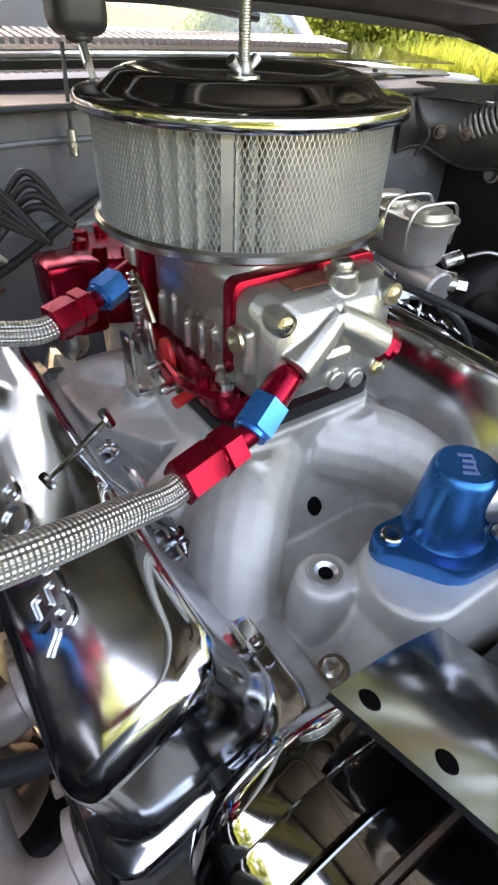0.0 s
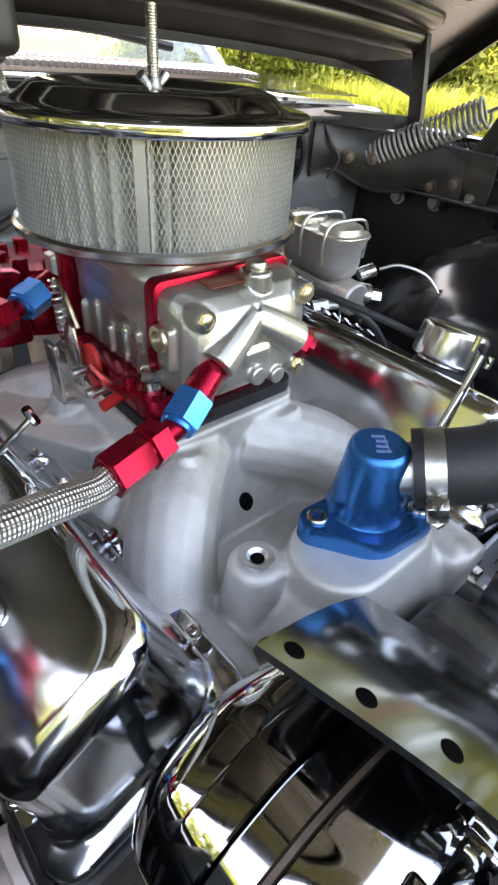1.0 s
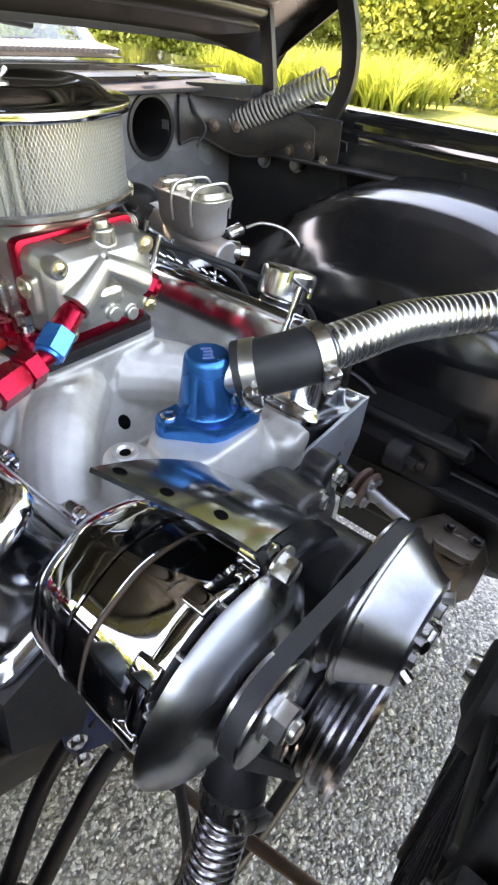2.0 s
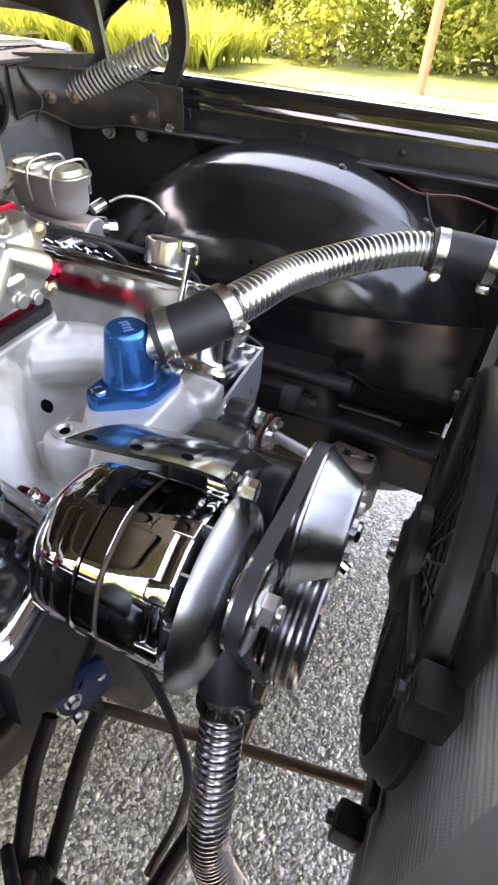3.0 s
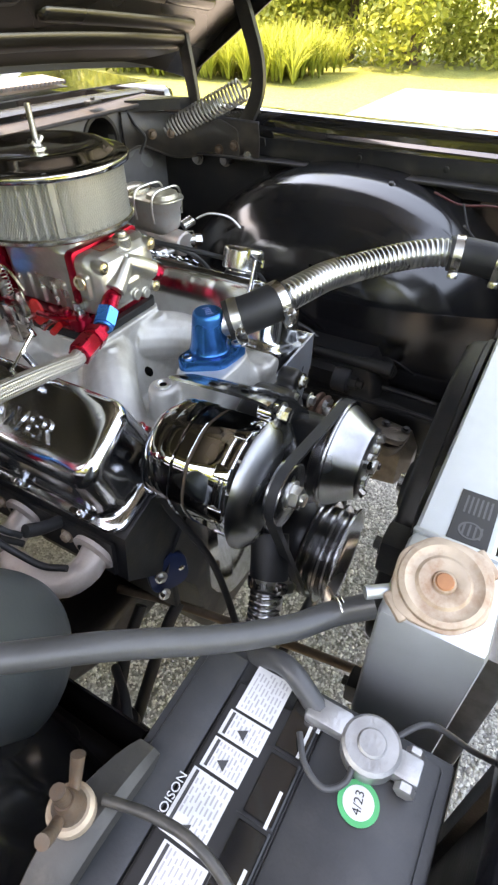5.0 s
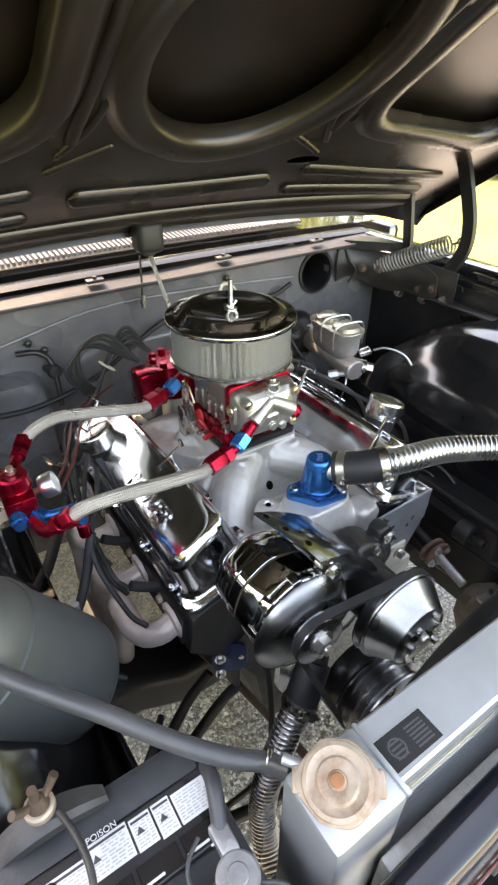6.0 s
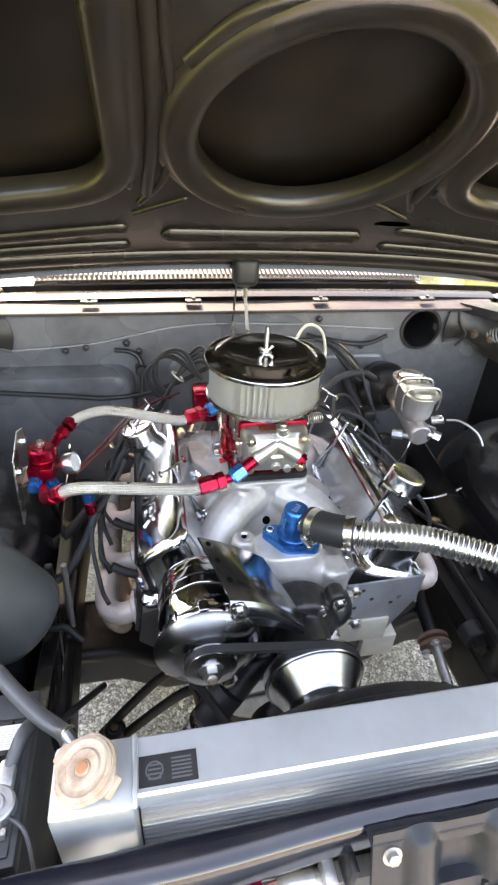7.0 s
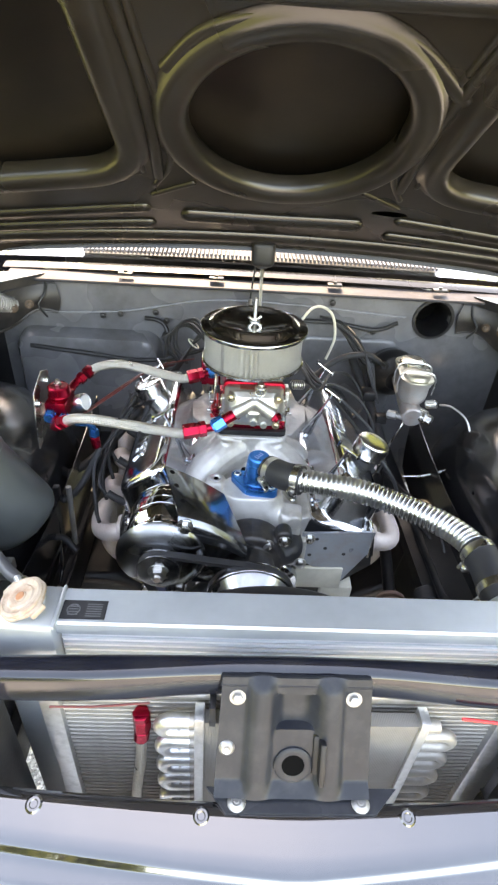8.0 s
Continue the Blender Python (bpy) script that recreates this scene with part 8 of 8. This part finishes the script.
# ---- brakes, steering, lines on the driver's side ----
def master_cylinder():
    t = thing("master_cylinder", (0.44, 0.64, 0.78), "cast brake master cylinder with a wire bail over its lid", "master cylinder")
    ang = Matrix.Translation((0.433, 0.652, 0)) @ Matrix.Rotation(radians(-6), 4, "Z") @ Matrix.Diagonal((1.04, 1.16, 1, 1))
    tilt = lambda b: turned(b, ang)
    MC = mat("cast_reservoir", (0.46, 0.44, 0.42), 0.38, 0.7, 0.15, 50, 0.5, 400, dirt=(0.36, 0.22, 0.16), dirt_amount=0.6, dirt_scale=25)
    part("reservoir", tilt(loft([[(x, y, z) for x, y in rounded(w, l, r)] for w, l, r, z in ((0.030, 0.085, 0.012, 0.766), (0.052, 0.108, 0.024, 0.771), (0.066, 0.124, 0.030, 0.782), (0.071, 0.131, 0.033, 0.797), (0.072, 0.132, 0.034, 0.820), (0.078, 0.139, 0.036, 0.828), (0.081, 0.142, 0.038, 0.838))])), MC, t)
    lid = part("lid", tilt(joined(prism(rounded(0.083, 0.143, 0.032), 0.838, 0.843, 0.0015), loft([[(x, -0.034 + y, z) for x, y in rounded(w, l, r)] for w, l, r, z in ((0.066, 0.058, 0.027, 0.842), (0.062, 0.054, 0.026, 0.852), (0.046, 0.038, 0.018, 0.856))]), loft([[(x, 0.034 + y, z) for x, y in rounded(w, l, r)] for w, l, r, z in ((0.066, 0.058, 0.027, 0.842), (0.062, 0.054, 0.026, 0.852), (0.046, 0.038, 0.018, 0.856))]))), mat("yellowed_lid", (0.46, 0.44, 0.37), 0.32, 0.8, 0.1, 60, dirt=(0.35, 0.26, 0.14), dirt_amount=0.4, dirt_scale=40), t, "yellow zinc lid with two domes")
    for y in (-0.045, 0.0):
        part("wire_bail", tilt(sweep([(-0.043, y, 0.80), (-0.045, y, 0.835), (-0.034, y, 0.858), (0, y, 0.862), (0.034, y, 0.858), (0.045, y, 0.835), (0.043, y, 0.80)], 0.0022, 8, n=48)), STEEL, lid)
    part("bore", tilt(joined(rod((0, 0.12, 0.760), (0, -0.085, 0.752), 0.026, 24, 0.003))), MC, t)
    part("front_fitting", tilt(joined(rod((0.010, -0.06, 0.755), (0.034, -0.078, 0.752), 0.018, 18, 0.002), hexbar((0.030, -0.076, 0.752), (0.046, -0.088, 0.750), 0.013), rod((0.034, -0.05, 0.775), (0.058, -0.06, 0.785), 0.011, 16, 0.002))), STEEL, t)
    part("pipe", sweep([(0.490, 0.570, 0.786), (0.512, 0.545, 0.795), (0.540, 0.505, 0.780), (0.545, 0.47, 0.735), (0.510, 0.45, 0.680), (0.455, 0.455, 0.645), (0.40, 0.46, 0.635)], 0.0028, 10, n=70), STEEL, t, "thin bent brake pipe")
    part("pipe", sweep([(0.42, 0.585, 0.75), (0.40, 0.565, 0.71), (0.385, 0.57, 0.65), (0.39, 0.60, 0.55)], 0.0028, 10, n=40), STEEL, t, "thin bent brake pipe")
    part("mounting_flange", tilt(joined(prism(rounded(0.085, 0.07, 0.015), 0, 0.010, 0.001, Matrix(((1, 0, 0, 0), (0, 0, 1, 0.105), (0, 1, 0, 0.76), (0, 0, 0, 1)))))), MC, t)
    b = thing("brake_booster", (0.43, 0.80, 0.77), "black round brake booster on the firewall", "brake booster")
    part("shell", lathe([(0.0, 0.085), (0.030, 0.085), (0.036, 0.075), (0.055, 0.064), (0.070, 0.046), (0.073, 0.032), (0.073, 0.026), (0.070, 0.020), (0.06, -0.015), (0, -0.015)], (0.43, 0.845, 0.752), (0, -1, 0), 56), SATIN, b)
    part("check_valve", joined(rod((0.40, 0.80, 0.785), (0.385, 0.755, 0.80), 0.010, 16, 0.002), rod((0.386, 0.758, 0.80), (0.366, 0.745, 0.815), 0.006, 12)), RUBBER, b)
    part("vacuum_hose", sweep([(0.366, 0.745, 0.815), (0.32, 0.735, 0.84), (0.24, 0.70, 0.84), (0.15, 0.62, 0.81)], 0.0085, 14, n=40), RUBBER, b)
    v = thing("proportioning_valve", (0.36, 0.60, 0.60), "dark brake valve block with pipes", "brake valve")
    part("block", joined(box(0.345, 0.385, 0.56, 0.64, 0.60, 0.64, 0.005), rod((0.365, 0.56, 0.62), (0.365, 0.52, 0.62), 0.012, 14)), STEEL, v)


master_cylinder()


def steering():
    t = thing("steering_box", (0.31, 0.03, 0.52), "dirty cast steering gear with a rag joint", "steering gear")
    part("housing", joined(loft([[(0.31 + x, y, 0.53 + z) for x, z in rounded(w, h, 0.02)] for w, h, y in ((0.05, 0.06, -0.04), (0.09, 0.10, -0.02), (0.10, 0.11, 0.05), (0.06, 0.07, 0.08))]), rod((0.29, 0.01, 0.56), (0.275, 0.005, 0.60), 0.026, 18, 0.003)), mat("oily_cast_iron", (0.20, 0.165, 0.13), 0.45, 0.4, 0.25, 40, 0.4, 300, dirt=(0.07, 0.05, 0.03), dirt_amount=0.6, dirt_scale=25), t)
    part("top_cover", prism(rounded(0.07, 0.06, 0.015), 0, 0.012, 0.002, Matrix.Translation((0.275, 0.005, 0.600)) @ Matrix.Rotation(0.3, 4, "Y")), bpy.data.materials["oily_cast_iron"], t)
    for a in range(4):
        bolt("bolt", (0.275 + 0.022 * (1 if a % 2 else -1), 0.005 + 0.020 * (1 if a > 1 else -1), 0.612), (0, 0, 1), 0.006, t, FRAME)
    part("input_shaft", rod((0.318, 0.08, 0.545), (0.326, 0.16, 0.56), 0.010, 16), ZINC, t, "bare steel shaft")
    rj = part("rag_joint", joined(rod((0.326, 0.155, 0.559), (0.327, 0.163, 0.560), 0.032, 24, 0.002), rod((0.327, 0.170, 0.561), (0.328, 0.178, 0.562), 0.032, 24, 0.002)), mat("rusty_joint", (0.22, 0.13, 0.10), 0.55, 0.3, 0.3, 60, 0.3, 300), t, "rusty coupling")
    for k in range(4):
        a = math.tau * k / 4 + 0.4
        bolt("bolt", (0.326 + 0.023 * math.cos(a), 0.153, 0.559 + 0.023 * math.sin(a)), (0, -1, 0), 0.0065, rj, ZINC)
    part("column_shaft", rod((0.328, 0.178, 0.562), (0.40, 0.86, 0.68), 0.014, 16), SATIN, t)
    t.location.z -= 0.055
    for ob in t.children:
        if ob.name.split(".")[0] in ("housing", "top_cover", "bolt"):
            ob.location += V((0.022, -0.005, -0.032))
    k2 = thing("steering_linkage", (0, 0.05, 0.28), "black steering linkage under the engine", "steering linkage")
    part("centre_link", sweep([(-0.30, 0.06, 0.285), (-0.1, 0.03, 0.28), (0.28, 0.04, 0.285)], 0.012, 12), FRAME, k2)
    arm = part("idler_arm", loft([[(x + a, y, z + h) for a, h in rounded(w, 0.018, 0.006)] for x, y, z, w in ((-0.331, 0.172, 0.304, 0.030), (-0.332, 0.130, 0.306, 0.027), (-0.330, 0.090, 0.306, 0.025), (-0.328, 0.055, 0.304, 0.026))]), FRAME, k2)
    part("boss", lathe([(0.006, 0.022), (0.013, 0.021), (0.0135, 0.016), (0.021, 0.015), (0.023, 0.011), (0.023, -0.012), (0.019, -0.016), (0, -0.016)], (-0.330, 0.187, 0.305), (0, 0, 1), 24), FRAME, arm)
    bolt("bolt", (-0.330, 0.187, 0.322), (0, 0, 1), 0.008, arm, DARKRUST)
    part("ball_end", lathe([(0, 0.026), (0.010, 0.024), (0.018, 0.016), (0.021, 0.004), (0.019, -0.012), (0.012, -0.02), (0, -0.021)], (-0.328, 0.040, 0.304), (0, 0, 1), 24), FRAME, arm)
    part("stud_nut", joined(hexbar((-0.30, 0.055, 0.325), (-0.30, 0.055, 0.338), 0.012), rod((-0.30, 0.055, 0.33), (-0.30, 0.055, 0.35), 0.006, 10)), STEEL, k2)
    part("tie_rod", rod((-0.29, 0.07, 0.285), (-0.62, 0.24, 0.30), 0.011, 12), FRAME, k2)
    sb = thing("sway_bar", (0, -0.2, 0.33), "brown rusty bar running to the front", "sway bar")
    part("bar", sweep([(-0.10, -0.18, 0.385), (-0.13, 0.0, 0.40), (-0.165, 0.20, 0.41), (-0.19, 0.30, 0.41)], 0.0075, 12, n=24), mat("brown_steel", (0.14, 0.10, 0.07), 0.5, 0.4, 0.25, 60), sb)
    for k, pts in enumerate(([(-0.20, 0.24, 0.42), (-0.25, 0.235, 0.38), (-0.31, 0.215, 0.33), (-0.36, 0.20, 0.28)], [(-0.165, 0.19, 0.42), (-0.20, 0.19, 0.40), (-0.26, 0.185, 0.35), (-0.34, 0.175, 0.28)])):
        solo("brake_hose", sweep(pts, 0.010, 12, n=30), RUBBER, "black rubber line beside the frame", "hose", "black lines")
    solo("alternator_wire", sweep([(-0.19, 0.172, 0.745), (-0.18, 0.165, 0.68), (-0.155, 0.12, 0.56), (-0.185, 0.06, 0.44), (-0.215, 0.055, 0.36), (-0.27, 0.07, 0.30)], 0.0055, 10, n=60), RUBBER, "black wrapped wiring hanging from the alternator", "wire")
    for k, pts in enumerate(([(-0.36, 0.39, 0.83), (-0.31, 0.45, 0.845), (-0.24, 0.60, 0.84), (-0.15, 0.70, 0.82)], [(-0.37, 0.40, 0.82), (-0.32, 0.47, 0.835), (-0.26, 0.62, 0.82), (-0.2, 0.72, 0.79)])):
        solo("red_wire", sweep(pts, 0.0024, 8, n=40), DULLRED, "dull red wire running behind the engine", "wire", "red wires")


steering()


def rear_bits():
    t = thing("dipstick", (0.023, 0.84, 1.07), "black rubber block with a braided dipstick tube", "dipstick")
    part("grip", joined(box(-0.008, 0.054, 0.812, 0.868, 1.036, 1.104, 0.016, 4), rod((0.023, 0.84, 1.03), (0.023, 0.84, 1.06), 0.016, 20, 0.004)), RUBBER, t)
    part("ferrule", rod((0.023, 0.836, 1.034), (0.021, 0.815, 1.010), 0.0055, 14, 0.001), STEEL, t)
    part("braided_tube", sweep([(0.022, 0.825, 1.020), (0.020, 0.76, 0.95), (0.018, 0.714, 0.90), (0.02, 0.70, 0.80), (0.03, 0.72, 0.65)], 0.0042, 14, n=80), BRAID, t)
    c = thing("kickdown_cable", (0.0, 0.83, 0.93), "thin black cable with a bright end on the firewall", "cable")
    part("cable", sweep([(0.005, 0.85, 1.03), (0.0, 0.842, 0.99), (-0.004, 0.838, 0.945)], 0.0026, 8, n=20), RUBBER, c)
    part("end", joined(rod((-0.004, 0.838, 0.945), (-0.005, 0.836, 0.915), 0.0055, 12, 0.001), hexbar((-0.005, 0.837, 0.925), (-0.005, 0.837, 0.932), 0.008)), STEEL, c)
    for k, pts in enumerate(([(0.04, 0.60, 0.86), (0.09, 0.66, 0.90), (0.16, 0.76, 0.955), (0.22, 0.80, 0.93), (0.24, 0.80, 0.86), (0.22, 0.78, 0.80)],)):
        solo("vacuum_line", sweep(pts, 0.0038, 10, n=60), CREAM, "pale vacuum line looping behind the air cleaner", "hose")
    solo("wiring_loom", sweep([(-0.62, 0.80, 0.79), (-0.45, 0.795, 0.775), (-0.30, 0.80, 0.76), (-0.15, 0.81, 0.79), (0.05, 0.845, 0.87), (0.22, 0.848, 0.885), (0.36, 0.845, 0.87), (0.42, 0.83, 0.90)], 0.006, 10, n=100), RUBBER, "black wiring loom along the firewall", "wiring")
    for k in range(6):
        o = 0.006 * k + 0.003 * math.sin(5.0 * k)
        solo("ignition_wire", sweep([(-0.10, 0.66, 0.875), (-0.14 - o, 0.71 + o, 0.925 - o), (-0.19 - o, 0.74, 0.90 - o), (-0.20 - o, 0.74, 0.84), (-0.17 - o, 0.73 + 0.4 * o, 0.79)], 0.0034, 10, n=50), RUBBER, "black ignition wire looping behind the engine", "wire", "looped wires")


rear_bits()


def passenger_clutter():
    """Lines, brackets and wiring between the canister and the exhaust header."""
    br = thing("inner_bracket", (-0.42, 0.30, 0.60), "dirty black steel bracket with a pale tag on the inner fender", "bracket")
    part("upright", joined(box(-0.424, -0.410, 0.285, 0.300, 0.50, 0.70, 0.003), box(-0.46, -0.40, 0.28, 0.31, 0.50, 0.508, 0.002)), FRAME, br)
    part("rod", rod((-0.395, 0.29, 0.53), (-0.39, 0.292, 0.70), 0.006, 12, 0.001), SPRING, br, "dull steel rod")
    part("tag", box(-0.452, -0.434, 0.272, 0.276, 0.655, 0.685, 0.001), CREAM, br, "small pale tag")
    for k, (pts, r, m) in enumerate((
            ([(-0.33, 0.36, 0.76), (-0.36, 0.33, 0.70), (-0.40, 0.30, 0.66), (-0.47, 0.28, 0.66), (-0.60, 0.30, 0.68)], 0.008, RUBBER),
            ([(-0.28, 0.60, 0.72), (-0.35, 0.52, 0.66), (-0.42, 0.42, 0.64), (-0.52, 0.36, 0.63), (-0.64, 0.36, 0.64)], 0.010, RUBBER),
            ([(-0.36, 0.20, 0.60), (-0.40, 0.22, 0.62), (-0.46, 0.20, 0.60), (-0.56, 0.18, 0.58)], 0.007, RUBBER),
            ([(-0.33, 0.16, 0.52), (-0.37, 0.10, 0.56), (-0.42, 0.06, 0.56), (-0.50, 0.04, 0.54)], 0.006, RUBBER))):
        solo("wiring_line", sweep(pts, r, 10, n=40), m, "black rubber line low beside the engine", "hose", "lines beside the engine")
    for k in range(3):
        o = 0.012 * k
        solo("boot_wire", sweep([(-0.275, 0.56 - 4 * o, 0.80), (-0.30, 0.53 - 5 * o, 0.775), (-0.315 - o, 0.46 - 5 * o, 0.735), (-0.325, 0.40 - 6 * o, 0.70 - o), (-0.31, 0.36 - 6 * o, 0.672)], 0.0042, 10, n=40), RUBBER, "black ignition wire draped over the exhaust header", "wire", "draped wires")
    vl = thing("loom_clip", (-0.225, 0.56, 0.84), "bright wire loom clip holding ignition wires", "wire clip")
    part("bar", rod((-0.262, 0.545, 0.825), (-0.222, 0.575, 0.862), 0.0028, 10), CHROME, vl)
    part("cross_bar", rod((-0.272, 0.560, 0.835), (-0.252, 0.528, 0.820), 0.0022, 8), CHROME, vl)
    part("cross_bar", rod((-0.232, 0.59, 0.868), (-0.214, 0.562, 0.855), 0.0022, 8), CHROME, vl)
    mt = thing("engine_mount", (-0.23, 0.24, 0.46), "dirty black engine mount bolted to the block", "engine mount")
    part("plate", loft([[(-0.17 - x, 0.24 + a, z + 0.4 * x) for a, x in rounded(0.11, 0.012, 0.004)] for z in (0.42, 0.56)]), FRAME, mt)
    for y in (0.205, 0.275):
        bolt("bolt", (-0.187, y, 0.535), (-1, 0, 0.3), 0.009, mt, DARKRUST)


passenger_clutter()


def driver_clutter():
    """Arms, pipes and wires between the engine and the wheel housing."""
    ca = thing("upper_control_arm", (0.45, 0.25, 0.55), "black stamped upper control arm", "suspension arm")
    part("arm", loft([[(x, y + a, z + h) for a, h in rounded(w, 0.034, 0.012)] for x, y, z, w in ((0.385, 0.28, 0.545, 0.26), (0.44, 0.29, 0.565, 0.19), (0.52, 0.30, 0.565, 0.11), (0.60, 0.31, 0.54, 0.06))]), FRAME, ca)
    for y in (0.13, 0.40):
        part("bushing", rod((0.392, y, 0.545), (0.392, y + 0.035, 0.545), 0.026, 20, 0.003), RUBBER, ca)
    part("nut", joined(hexbar((0.392, 0.13, 0.545), (0.392, 0.113, 0.545), 0.014), rod((0.392, 0.115, 0.545), (0.392, 0.10, 0.545), 0.008, 12)), SATIN, ca)
    solo("brake_pipe", sweep([(0.375, 0.52, 0.60), (0.405, 0.40, 0.62), (0.425, 0.34, 0.635), (0.445, 0.255, 0.61), (0.442, 0.20, 0.57), (0.43, 0.14, 0.535), (0.43, -0.05, 0.525)], 0.005, 10, n=70), SATIN, "black coated brake pipe along the chassis rail", "pipe")
    solo("brake_pipe", sweep([(0.36, 0.40, 0.60), (0.40, 0.33, 0.605), (0.424, 0.28, 0.60), (0.434, 0.22, 0.55), (0.43, 0.16, 0.52)], 0.004, 10, n=50), SATIN, "black coated brake pipe along the chassis rail", "pipe")
    for k in range(5):
        o = 0.016 * k
        solo("firewall_wire", sweep([(0.20 + o, 0.85, 0.90 - 0.4 * o), (0.26 + 0.5 * o, 0.80, 0.90 - o), (0.31 + 0.3 * o, 0.74 + 0.4 * o, 0.86 - o), (0.33 + 0.4 * o, 0.70 + o, 0.80), (0.36, 0.66 + o, 0.73)], 0.0035 + 0.0008 * (k % 2), 8, n=40), GREYHOSE if k % 2 else RUBBER, "thin dark wire hanging at the firewall", "wire", "wires at the firewall")
    for pts, r, m, lab in (([(0.70, 0.10, 0.852), (0.69, 0.04, 0.838), (0.68, -0.03, 0.846), (0.67, -0.12, 0.836), (0.68, -0.22, 0.842)], 0.0022, DULLRED, "thin dull red wire hanging under the fender lip"),
                           ([(0.66, 0.03, 0.85), (0.645, 0.0, 0.80), (0.66, -0.05, 0.775), (0.67, -0.08, 0.82)], 0.0020, RUBBER, "thin black wire looping under the fender lip"),
                           ([(0.67, -0.10, 0.85), (0.66, -0.12, 0.82), (0.665, -0.135, 0.79)], 0.0018, DULLRED, "short dull red wire under the fender lip")):
        solo("loose_wire", sweep(pts, r, 8, n=40), m, lab, "wire", "loose wires")
    j = thing("wire_harness", (0.34, 0.70, 0.72), "dark bundle of taped wires and plugs beside the master cylinder", "wiring")
    part("bundle", sweep([(0.30, 0.80, 0.80), (0.33, 0.72, 0.74), (0.35, 0.62, 0.70), (0.36, 0.52, 0.66)], 0.013, 12, n=40), RUBBER, j)
    part("plug", box(0.315, 0.35, 0.66, 0.70, 0.735, 0.762, 0.004), PLASTIC, j)
    part("plug", box(0.345, 0.375, 0.60, 0.625, 0.70, 0.725, 0.004), PLASTIC, j)
    part("fitting", joined(hexbar((0.372, 0.60, 0.735), (0.392, 0.585, 0.74), 0.012), rod((0.39, 0.585, 0.74), (0.41, 0.57, 0.742), 0.007, 12)), ZINC, j)


driver_clutter()
